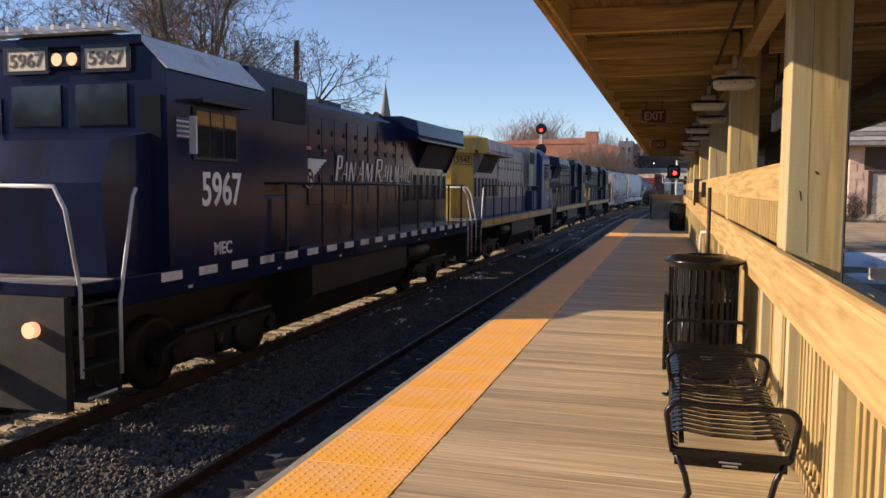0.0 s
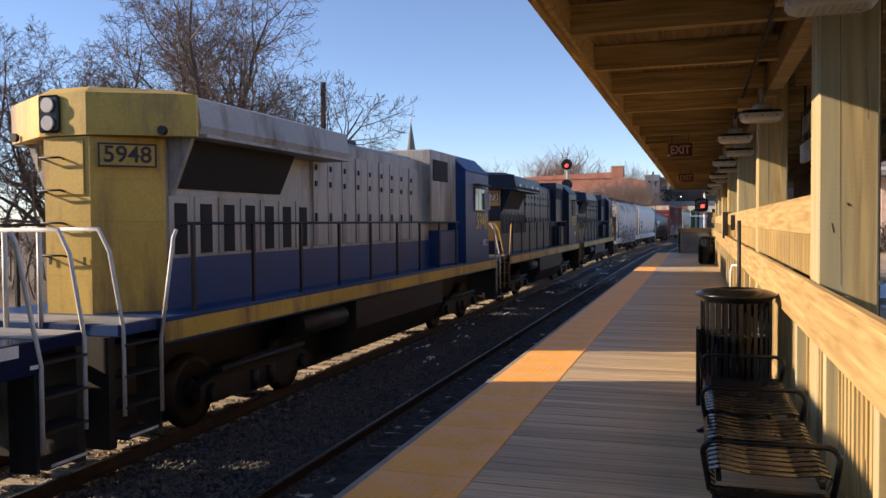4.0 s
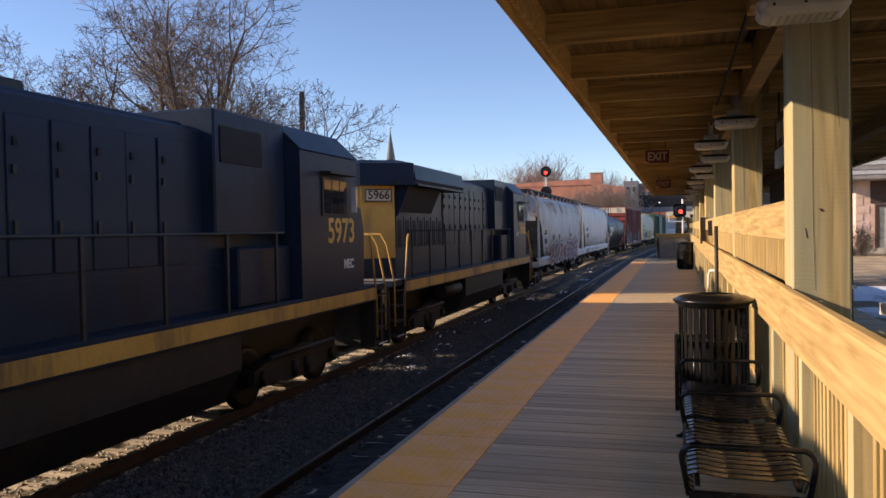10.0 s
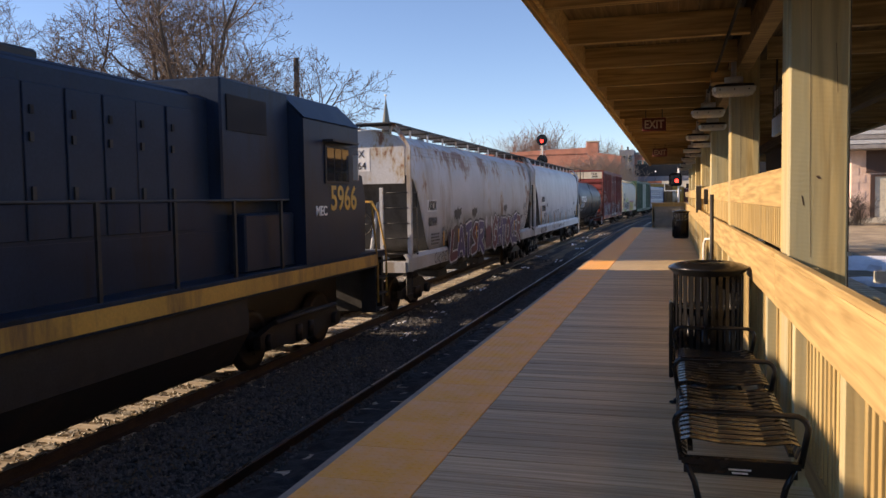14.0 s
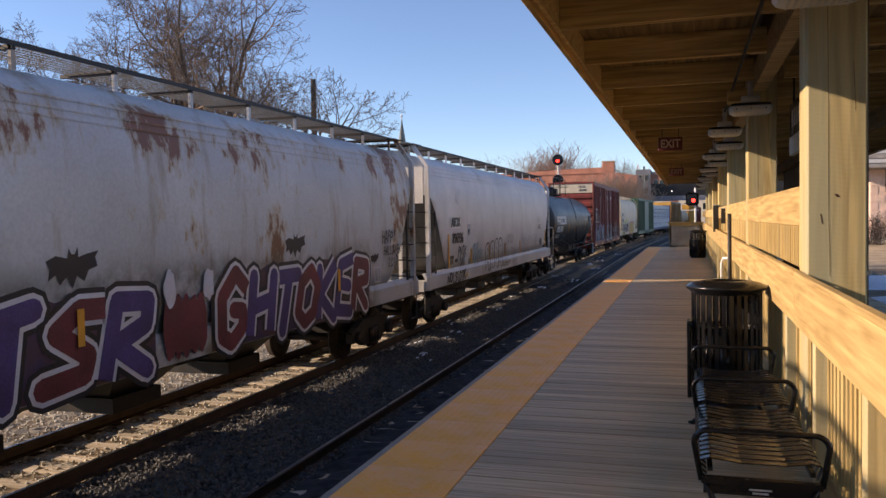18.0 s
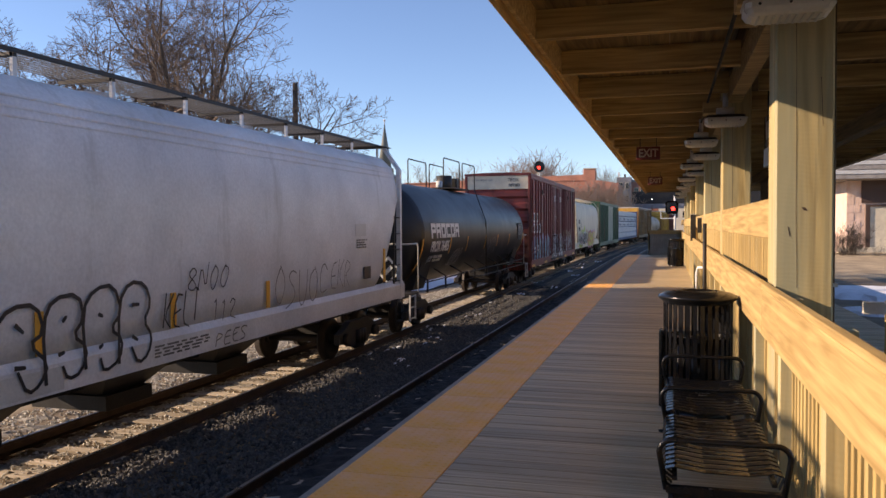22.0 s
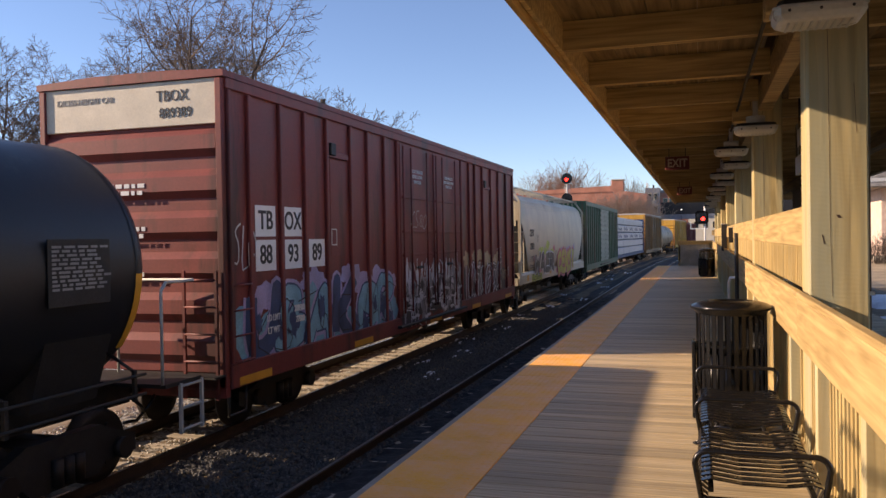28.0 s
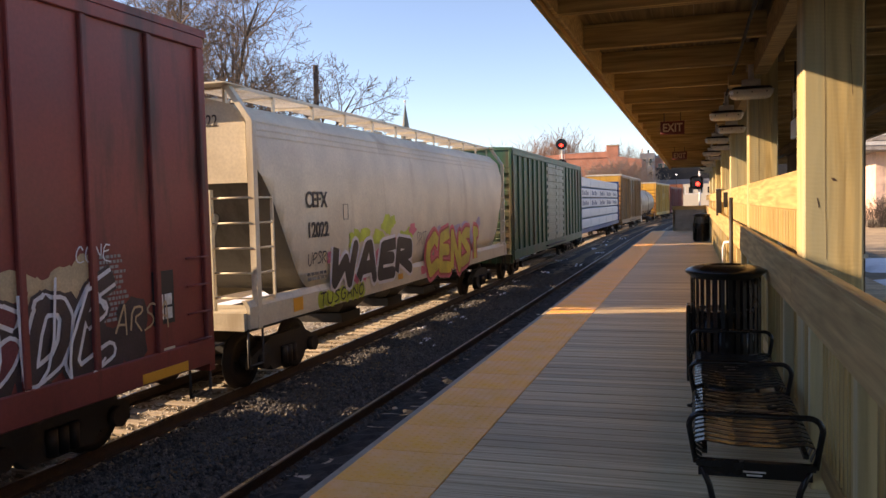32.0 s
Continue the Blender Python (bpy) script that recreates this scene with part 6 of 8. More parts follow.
    # end platforms, steps, handrails
    for y0, y1, s in ((0.05, 0.75, -1), (LL - 0.75, LL - 0.05, 1)):
        part("end_platform", bx(-1.45, 1.45, y0, y1, 1.62, zd - 0.004, 0.01), lower, lo)
        # light grey top puts the sunlight on the platform into its colour
        part("tread_plate", bx(-1.43, 1.43, y0 + 0.02, y1 - 0.02, zd - 0.003, zd + 0.004), P_LGREY, lo, "tread plate painted pale as if sunlit")
        ye = y0 if s < 0 else y1
        part("pilot", bx(-1.35, 1.35, ye - 0.06, ye + 0.06, 0.32, 1.618), M_DARK, lo)
        for q in (-1, 1):
            for i in range(4):
                part("step", bx(*sorted((q * 1.12, q * 1.5)), y0 + 0.05, y1 - 0.05, 0.42 + i * 0.36, 0.45 + i * 0.36), M_DARK, lo)
            part("step_side", bx(*sorted((q * 1.12, q * 1.46)), (y1 if s < 0 else y0 - 0.05), (y1 + 0.05 if s < 0 else y0), 0.4, 1.6), M_DARK, lo)
            part("step_edge", bx(*sorted((q * 1.501, q * 1.512)), y0 + 0.1, y1 - 0.1, 0.44, 0.47), M_WHITE, lo)
            yo, yi = (y0 + 0.06, y1) if s < 0 else (y1 - 0.06, y0)
            part("corner_rail", tube(bmesh.new(), [(q * 1.47, yo, 0.7), (q * 1.47, yo, 1.7), (q * 1.30, yo, 2.6), (q * 1.15, yo, 2.86), (q * 0.35, yo, 2.86)], 0.024, 8), railm, lo, "painted corner handrail")
            part("corner_rail", tube(bmesh.new(), [(q * 1.50, yi, 0.62), (q * 1.50, yi, 1.5), (q * 1.50, yi - s * 0.28, 2.75), (q * 1.50, yi - s * 0.34, 2.84)], 0.024, 8), railm, lo, "painted corner handrail")
            part("ditch_light", cyl(bmesh.new(), (q * 0.95, ye + s * 0.07, 1.25), (q * 0.95, ye + s * 0.16, 1.25), 0.09, seg=16), M_DITCH if (extra == "lead" and s < 0) else M_GLASS, lo, "lit ditch light" if (extra == "lead" and s < 0) else "")
        part("rail_post", tube(bmesh.new(), [(-0.35, ye, 1.7), (-0.35, ye, 2.86)], 0.03, 6), railm, lo)
        part("rail_post", tube(bmesh.new(), [(0.35, ye, 1.7), (0.35, ye, 2.86)], 0.03, 6), railm, lo)
        coupler(lo, ye, s)
    for s in (-1, 1):
        ya, yb = 4.9, LL - 1.2
        part("side_handrail", tube(bmesh.new(), [(s * 1.46, ya, 2.92), (s * 1.46, yb, 2.92)], 0.02, 8), lower if extra == "lead" else M_DARK, lo)
        for i in range(9):
            y = ya + 0.3 + i * (yb - ya - 0.6) / 8
            part("stanchion", bx(s * 1.46 - 0.02, s * 1.46 + 0.02, y - 0.03, y + 0.03, 1.5, 2.92), M_DARK, lo)
    ws = truck(lo, 3.75, 2.75, 0.51, True) + truck(lo, 15.0, 2.75, 0.51, True)
    ROLLING.append((lo, u, turned, ws, LL))
    return lo


def slanted_letters(lo, x):
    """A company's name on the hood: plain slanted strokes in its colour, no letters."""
    spans = ((8.31, 8.60, 3, 0.54), (8.64, 8.95, 1, 0.42), (9.03, 9.36, 2, 0.42), (9.54, 9.92, 1, 0.46), (10.01, 10.46, 4, 0.42), (10.68, 11.08, 3, 0.54),
             (11.16, 11.44, 1, 0.42), (11.50, 11.64, 0, 0.42), (11.72, 11.96, 5, 0.42), (12.03, 12.36, 4, 0.42), (12.40, 12.70, 1, 0.42), (12.76, 13.02, 2, 0.42), (13.11, 13.40, 5, 0.42))
    z = 2.985
    for y0, y1, kind, h in spans:
        w = y1 - y0
        bm = bmesh.new()
        tk = 0.105 if h > 0.5 else 0.08

        def bar(p, q, t, bm=bm, y0=y0, h=h):
            bm.faces.new([bm.verts.new((x, y0 + a + 0.25 * b * h, z + b * h)) for a, b in ((p[0], p[1]), (p[0] + t, p[1]), (q[0] + t, q[1]), (q[0], q[1]))])
        if kind in (0, 2, 3, 5):
            bar((0, 0), (0, 1), tk)
        if kind == 1:
            bar((0, 0), (w * 0.55, 1), 0.025)
            bar((w - tk, 0), (w * 0.55, 1), tk)
            bar((w * 0.2, 0.32), (w * 0.24, 0.39), w * 0.55)
        if kind == 2:
            bar((w - tk, 0), (tk * 0.2, 1), tk)
            bar((w - 0.03, 0), (w - 0.03, 1), 0.03)
        if kind == 3:
            bar((tk, 0.93), (tk, 1.0), w - tk * 1.3)
            bar((w - tk * 0.7, 0.52), (w - tk * 0.7, 0.95), tk * 0.8)
            bar((tk, 0.46), (tk, 0.53), w - tk * 1.3)
            if y0 > 10:
                bar((w - tk * 0.6, 0), (tk * 1.2, 0.48), tk)
        if kind == 4:
            bar((0, 0), (0.02, 1), 0.03)
            bar((w * 0.42, 0), (0.03, 1), tk)
            bar((w * 0.42, 0), (w - tk, 1), 0.03)
            bar((w - tk, 0), (w - tk, 1), tk)
        if kind == 5:
            bar((tk, 0), (tk, 0.09), w - tk)
            if y0 > 13:
                bar((0, 0.92), (0, 1), w)
        part("name_shape", bm, P_SILV, lo, "plain white slanted shape")


def build_locos():
    l1 = build_loco("locomotive", "dark navy diesel locomotive leading, with white numbers and lit ditch lights", 7.45, False, P_NAVY, P_NAVY, P_NAVY, None, P_SILV, P_NAVY, "5967", M_WHITE, P_NAVY, M_INKB, "lead")
    slanted_letters(l1, 1.026)
    bm = bmesh.new()
    edge = [(6.97, 3.10), (6.96, 3.36), (7.0, 3.41), (7.88, 3.41)]
    for i in range(6):
        yy, zz = 7.84 - i * 0.115, 3.385 - i * 0.062
        edge += [(yy, zz), (yy - 0.03, zz - 0.03), (yy - 0.13, zz - 0.03), (yy - 0.13, zz - 0.04)]
    edge += [(7.12, 3.0), (7.05, 3.02)]
    bm.faces.new([bm.verts.new((1.026, p, q)) for p, q in edge])
    part("wing_mark", bm, P_SILV, l1, "plain white winged shape")
    rm = part("round_mark", cyl(bmesh.new(), (1.030, 7.03, 3.03), (1.033, 7.03, 3.03), 0.2, seg=28), P_SILV, l1, "dark round badge with a white rim")
    part("badge_face", cyl(bmesh.new(), (1.034, 7.03, 3.03), (1.037, 7.03, 3.03), 0.182, seg=28), P_NAVY, rm)
    bm = bmesh.new()
    blob(bm, 7.06, 3.11, 0.05, 0.04, 1.039, 3)
    blob(bm, 7.10, 2.96, 0.06, 0.05, 1.039, 5)
    blob(bm, 6.95, 3.02, 0.03, 0.06, 1.039, 8)
    part("badge_shape", bm, P_SILV, rm)
    for y in (6.6, 7.8):
        part("red_decal", bx(1.225, 1.229, y - 0.1 if y < 7 else y - 0.05, y + 0.1 if y < 7 else y + 0.05, 3.56, 3.62) if y < 7 else bx(1.024, 1.028, y - 0.06, y + 0.06, 3.56, 3.62), M_INKR, l1)
    fl = part("flag_decal", bx(1.504, 1.508, 1.95, 2.28, 3.5, 3.78), M_INKN, l1, "small flag decal")
    for i in range(4):
        part("flag_stripe", bx(1.509, 1.512, 1.95, 2.28, 3.52 + i * 0.065, 3.545 + i * 0.065), M_WHITE, fl)
    build_loco("locomotive", "faded yellow, grey and blue diesel locomotive running long hood first", 26.6, True, P_LGREY, P_BLUE, P_BLUE, P_YELL, P_SILV, P_YELL, "5948", P_YELL, P_BLUE, M_INKB, "old")
    build_loco("locomotive", "dark blue diesel locomotive with gold end and sill stripe", 45.75, True, P_NAVY2, P_NAVY2, P_NAVY2, P_GOLD, P_GOLD, P_GOLD, "5973", M_NUMG, P_NAVY2, M_INKB, "csx")
    build_loco("locomotive", "dark blue diesel locomotive with gold banded end and sill stripe", 64.9, True, P_NAVY2, P_NAVY2, P_NAVY2, P_GOLD, P_GOLD, P_GOLD, "5966", M_NUMG, P_GOLD, M_INKB, "csx")


# -- covered hopper: bulging sides, sloped ends --
def hop_half(z):
    """Half width of the body at height z."""
    pts = ((1.2, 1.40), (1.5, 1.50), (2.2, 1.56), (3.0, 1.57), (3.8, 1.50), (4.25, 1.38), (4.5, 1.12), (4.62, 0.6))
    for (a, p), (b, q) in zip(pts[:-1], pts[1:]):
        if z <= b:
            return p + (q - p) * max(0, z - a) / (b - a)
    return 0.6


def build_hopper(u, L, label, body, sillm, railm, extra):
    h = thing("covered_hopper", label, "hopper car", "freight cars")
    zs = [1.5, 1.8, 2.2, 2.6, 3.0, 3.4, 3.8, 4.05, 4.25, 4.4, 4.5, 4.58]
    y_top, y_in = 0.5, 2.25
    rings = []
    steps = 14
    def ring(y, zb):
        r = []
        zz = [max(z, zb) for z in zs]
        for z in zz:
            r.append((hop_half(z), y, z))
        r.append((0.55, y, 4.63))
        r.append((-0.55, y, 4.63))
        for z in zz[::-1]:
            r.append((-hop_half(z), y, z))
        return r
    for i in range(steps + 1):
        t = i / steps
        y = y_top + (y_in - y_top) * t
        zb = 3.5 - 2.0 * (math.sin(t * math.pi / 2) ** 1.3)
        rings.append(ring(y, zb))
    for i in range(1, 8):
        rings.append(ring(y_in + (L - 2 * y_in) * i / 8, 1.5))
    for i in range(steps + 1):
        t = 1 - i / steps
        y = L - (y_top + (y_in - y_top) * t)
        zb = 3.5 - 2.0 * (math.sin(t * math.pi / 2) ** 1.3)
        rings.append(ring(y, zb))
    bm = bmesh.new()
    loft(bm, rings)
    bmesh.ops.remove_doubles(bm, verts=bm.verts, dist=0.001)
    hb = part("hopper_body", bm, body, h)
    # faces that look down get the shade painted in
    hb.data.materials.append(P_UNDERSHADE)
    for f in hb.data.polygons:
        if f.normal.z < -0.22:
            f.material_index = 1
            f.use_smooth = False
    for s in (-1, 1):
        for z in (4.02, 4.12, 4.24):
            w = hop_half(z)
            part("seam", bx(*sorted((s * (w - 0.03), s * (w + 0.012))), 0.6, L - 0.6, z - 0.012, z + 0.012), body, h)
        part("side_sill", prism(bmesh.new(), [(s * 1.52, 1.12), (s * 1.56, 1.12), (s * 1.56, 1.44), (s * 1.50, 1.54), (s * 1.42, 1.54), (s * 1.50, 1.42)], 0.1, L - 0.1, "y"), sillm, h)
    for k in range(3):
        c = L / 2 + (k - 1) * 2.75
        bm = bmesh.new()
        loft(bm, [[(-1.38, c - 1.25, 1.5), (1.38, c - 1.25, 1.5), (1.38, c + 1.25, 1.5), (-1.38, c + 1.25, 1.5)], [(-0.5, c - 0.45, 0.62), (0.5, c - 0.45, 0.62), (0.5, c + 0.45, 0.62), (-0.5, c + 0.45, 0.62)]], smooth=False)
        part("chute", bm, M_DARK, h)
        part("gate", bx(-0.6, 0.6, c - 0.5, c + 0.5, 0.42, 0.618), M_DARK, h)
    # roof walk
    wm = M_WALK if railm is M_DARK else P_ROOFW
    for s in (-1, 1):
        bm = bmesh.new()
        for i in range(9):
            xx = s * (0.22 + i * 0.1)
            box(bm, xx - 0.006, xx + 0.006, 0.25, L - 0.25, 4.804, 4.811)
        n = int((L - 0.5) / 0.055)
        for i in range(n):
            y = 0.25 + i * 0.055
            box(bm, *sorted((s * 0.2, s * 1.03)), y, y + 0.012, 4.805, 4.811)
        tagged(part("running_board", bm, wm, h, "steel mesh roof walk"), kind="stuff")
        part("walk_edge", bx(*sorted((s * 1.032, s * 1.05)), 0.25, L - 0.25, 4.775, 4.83), railm, h)
        for i in range(12):
            y = 0.5 + i * (L - 1.0) / 11
            part("walk_leg", bx(s * 1.0 - 0.02, s * 1.0 + 0.02, y, y + 0.06, 4.52, 4.785), body, h)
            part("walk_bracket", bx(*sorted((s * 0.2, s * 1.03)), y, y + 0.05, 4.74, 4.785), railm, h)
    part("end_walk", bx(-1.25, 1.25, 0.15, 0.75, 4.77, 4.785), railm, h)
    part("end_walk", bx(-1.25, 1.25, L - 0.75, L - 0.15, 4.77, 4.785), railm, h)
    for i in range(5):
        y = 1.6 + i * (L - 3.2) / 4
        part("hatch", cyl(bmesh.new(), (0, y, 4.62), (0, y, 4.74), 0.36, seg=18), body, h)
    # ends: posts, ladders, platform
    for ye, s in ((0.12, 1), (L - 0.12, -1)):
        for q in (-1, 1):
            yp = ye + s * 0.26
            part("corner_post", loft(bmesh.new(), [[(q * (xo + dx), yp + dy, zo) for dx, dy in ((-0.05, -0.06), (0.05, -0.06), (0.05, 0.06), (-0.05, 0.06))] for xo, zo in ((1.52, 1.1), (1.52, 4.22), (1.14, 4.76))], smooth=False), body, h)
            part("inner_post", bx(*sorted((q * 0.76, q * 0.84)), ye + s * 0.2 - 0.04, ye + s * 0.2 + 0.04, 1.3, 3.2), body, h)
            part("grab_post", bx(*sorted((q * 1.53, q * 1.57)), ye + s * 0.75 - 0.02, ye + s * 0.75 + 0.02, 1.5, 3.1), railm, h)
            for i in range(5):
                z = 1.55 + i * 0.38
                part("rung", tube(bmesh.new(), [(q * 1.55, ye + s * 0.26, z), (q * 1.55, ye + s * 0.75, z)], 0.016, 6), railm, h)
                part("rung", tube(bmesh.new(), [(q * 0.80, ye + s * 0.2, z), (q * 1.5, ye + s * 0.2, z)], 0.016, 6), railm, h)
            part("sill_step", tube(bmesh.new(), [(q * 1.5, ye, 1.12), (q * 1.5, ye, 0.55), (q * 1.5, ye + s * 0.42, 0.55), (q * 1.5, ye + s * 0.42, 1.12)], 0.02, 6), M_DARK, h)
            part("slope_strut", tube(bmesh.new(), [(q * 0.45, ye + s * 0.2, 1.3), (q * 0.45, ye + s * 1.0, 3.0)], 0.05, 6), body, h)
        part("end_sill", bx(-1.5, 1.5, ye - 0.1, ye + 0.12, 1.1, 1.36), sillm, h)
        part("end_deck", bx(-1.45, 1.45, *sorted((ye + s * 0.13, ye + s * 1.7)), 1.2, 1.25), sillm, h)
        bw = tube(bmesh.new(), [(0.4 + 0.28 * math.cos(0.3927 * i), ye - s * 0.14, 2.3 + 0.28 * math.sin(0.3927 * i)) for i in range(17)], 0.018, 6)
        for i in range(6):
            cyl(bw, (0.4, ye - s * 0.12, 2.3), (0.4 + 0.28 * math.cos(1.047 * i), ye - s * 0.14, 2.3 + 0.28 * math.sin(1.047 * i)), 0.014, seg=5)
        part("brake_wheel", bw, M_DARK, h)
        part("end_panel", prism(bmesh.new(), [(-1.36, 3.3), (1.36, 3.3), (1.36, 4.2), (1.1, 4.5), (0.6, 4.64), (-0.6, 4.64), (-1.1, 4.5), (-1.36, 4.2)], ye + s * 0.38 - 0.01, ye + s * 0.38 + 0.01, "y"), body, h)
        part("mark_patch", bx(-0.45, 0.45, *sorted((ye + s * 0.365, ye + s * 0.369)), 3.62, 4.2), M_WHITE, h) if extra == "a" else None
        coupler(h, ye, -s)
    part("center_sill", bx(-0.3, 0.3, 0.2, L - 0.2, 0.72, 1.15), M_DARK, h)
    if extra == "b":
        for y, z0, z1 in ((1.95, 1.56, 2.48), (4.35, 1.56, 2.0), (6.6, 1.56, 2.02), (8.95, 1.56, 2.02), (11.55, 1.56, 2.0), (17.1, 1.6, 2.35)):
            part("reflector", bx(1.562, 1.57 + 0.006 * (z1 > 2.2), y, y + 0.12, z0, z1), M_ORANGE, h, "orange reflector strip")
    X = lambda z: hop_half(z)
    def words(txt, y, z, size, m, sq=1.0):
        lettering("marking", txt, size, m, h, side_pose(X(z) + 0.014, y, z), sq, bold=0.008)
    XS = lambda z: max(X(max(z, 1.6)), 1.558) + 0.012
    if extra == "a":
        part("mark_patch", bx(1.572, 1.576, 1.72, 2.62, 2.56, 2.88), M_WHITE, h)
        words("ASOX", 2.17, 2.71, 0.34, M_INKB, 0.85)
        words("889164", 2.20, 2.28, 0.32, M_GRIME, 0.85)
        # dark sprayed ground with an uneven top behind the letters
        for y0, y1, top, sd in ((3.75, 8.35, 2.1, 3), (9.55, 15.2, 2.2, 9)):
            bm = bmesh.new()
            n = 40
            up = [(y0 + (y1 - y0) * i / n, top + 0.09 * noise.noise((i * 0.5, sd, 0)) + 0.05 * noise.noise((i * 1.7, sd, 3)) - 0.22 * (abs(i / n - 0.5) * 2) ** 4) for i in range(n + 1)]
            for (p, q), (r, t) in zip(up[:-1], up[1:]):
                for j in range(6):
                    f0, f1 = j / 6, (j + 1) / 6
                    bm.faces.new([bm.verts.new((XS(v) - 0.006, u, v)) for u, v in ((p, 1.13 + (q - 1.13) * f0), (r, 1.13 + (t - 1.13) * f0), (r, 1.13 + (t - 1.13) * f1), (p, 1.13 + (q - 1.13) * f1))])
            part("graffiti_ground", bm, M_INKG, h, "dark purple sprayed ground")
        piece(h, "LATSR", 3.85, 8.25, 1.16, 2.02, XS, 5, M_INKP, M_INKW, M_INKB, 0.24, 0.22, 0.055, 0.06, shade=M_INKM)
        piece(h, "GHTOKER", 9.65, 15.05, 1.14, 2.16, XS, 9, M_INKP, M_INKW, M_INKB, 0.24, 0.24, 0.055, 0.06, shade=M_INKM)
        for y, z, k in ((4.88, 2.43, 1.0), (7.02, 2.44, 0.85), (12.05, 2.50, 0.8), (15.55, 2.10, 0.5), (3.6, 1.62, 0.5)):
            prof = ((-0.46, 0.10), (-0.40, 0.0), (-0.43, -0.14), (-0.30, -0.07), (-0.24, -0.20), (-0.12, -0.10), (-0.03, -0.26), (0.05, -0.10), (0.18, -0.18), (0.26, -0.04), (0.42, 0.0), (0.38, 0.12), (0.44, 0.20), (0.20, 0.16), (0.08, 0.13), (0.07, 0.26), (0.02, 0.17), (-0.04, 0.17), (-0.08, 0.25), (-0.11, 0.12), (-0.3, 0.16))
            bm = bmesh.new()
            bm.faces.new([bm.verts.new((X(z + q * k) + 0.010, y + p * k, z + q * k)) for p, q in prof])
            part("graffiti_layer", bm, M_INKB, h, "small dark bat-like shape")
        pk = bmesh.new()
        for i in range(5):
            blob(pk, 8.95 + (i - 2) * 0.17, 1.58, 0.13, 0.40, 1.586 + 0.001 * (i % 2), i, amp=0.1)
        tagged(part("painted_pumpkin", pk, M_INKM, h, "painted dark round shape with ribs"), kind="stuff")
        for i, y in enumerate((8.62, 9.5)):
            bm = bmesh.new()
            blob(bm, y, 2.06, 0.12, 0.24, 1.592, 20 + i, amp=0.3)
            part("graffiti_layer", bm, M_INKW, h, "small white ghost-like shape")
        for y in (3.05, 4.70, 7.0, 13.6):
            part("reflector", bx(1.612, 1.618, y, y + 0.10, 1.6, 2.0), M_ORANGE, h, "orange reflector strip")
        sprayed("graffiti_tag", h, "HAPPY", 15.95, 16.75, 2.40, 2.66, XS, 0.035, M_INKB, 3, 0.15, 0.05, "black sprayed words")
        sprayed("graffiti_tag", h, "HALLOWEEN", 16.05, 17.1, 2.14, 2.34, XS, 0.028, M_INKB, 4, 0.15, 0.05, "black sprayed words")
        sprayed("graffiti_tag", h, "2017", 16.3, 16.9, 1.88, 2.08, XS, 0.028, M_INKB, 5, 0.15, 0.05, "black sprayed numbers")
        for y0, y1, z0, z1 in ((15.45, 15.80, 1.60, 1.625), (15.45, 15.80, 1.90, 1.925), (15.45, 15.48, 1.625, 1.90), (15.62, 15.64, 1.625, 1.90), (15.77, 15.80, 1.625, 1.90)):
            part("window_shape", bx(1.586, 1.59, y0, y1, z0, z1), M_INKW, h)
        lettering("end_mark", "ASOX", 0.26, M_INKB, h, front_pose(0.0, 0.482, 4.05), 0.9)
        lettering("end_mark", "889164", 0.26, M_INKB, h, front_pose(0.0, 0.482, 3.75), 0.9)
        sprayed("graffiti_tag", h, "PUN", 3.08, 3.6, 1.75, 2.12, XS, 0.035, M_INKB, 8, 0.2)
        sprayed("graffiti_tag", h, "OKRE", 2.3, 3.6, 1.16, 1.42, XS, 0.03, M_INKB, 11, 0.2)
        text_bars(h, 2.0, 1.95, 0.8, 0.05, 4, 1.578, M_GRIME, 6)
    elif extra == "b":
        part("mark_patch", bx(1.568, 1.573, 2.15, 3.2, 2.62, 2.94), M_WHITE, h)
        words("ASOX", 2.70, 2.79, 0.36, M_INKB, 0.92)
        words("896936", 2.92, 2.34, 0.40, M_INKB, 0.92)
        for y0, y1, z0, z1 in ((3.98, 4.22, 2.42, 2.432), (3.98, 4.22, 2.70, 2.712), (3.98, 3.992, 2.432, 2.70), (4.208, 4.22, 2.432, 2.70)):
            part("stencil_frame", bx(1.572, 1.576, y0, y1, z0, z1), M_DARK, h)
        words("C", 4.10, 2.52, 0.15, M_DARK)
        words("LD LMT", 2.40, 1.82, 0.13, M_GRIME, 0.85)
        words("LT WT", 2.37, 1.70, 0.13, M_GRIME, 0.85)
        words("66200", 2.86, 1.72, 0.13, M_GRIME, 0.85)
        sprayed("graffiti_tag", h, "PNIK", 2.9, 3.75, 1.82, 2.12, XS, 0.055, M_INKB, 4, 0.25, 0.1)
        sprayed("graffiti_tag", h, "SAT", 3.05, 3.55, 1.58, 1.78, XS, 0.04, M_INKB, 14, 0.2, 0.1)
        part("dull_patch", bx(1.55, 1.564, 3.58, 4.0, 1.56, 1.76), M_GREY, h)
        sprayed("graffiti_tag", h, "WSKAE", 4.45, 5.15, 1.52, 2.12, XS, 0.035, M_INKC2, 6, 0.2, 0.14)
        sprayed("graffiti_tag", h, "KAE", 5.2, 5.65, 1.65, 1.95, XS, 0.035, M_INKC2, 26, 0.2, 0.14)
        # four tall outlined letters
        sprayed("graffiti_tag", h, "DDDD", 6.1, 8.5, 1.36, 2.16, XS, 0.05, M_INKB, 7, 0.04, 0.06, "large black outlined letters", 0.96)
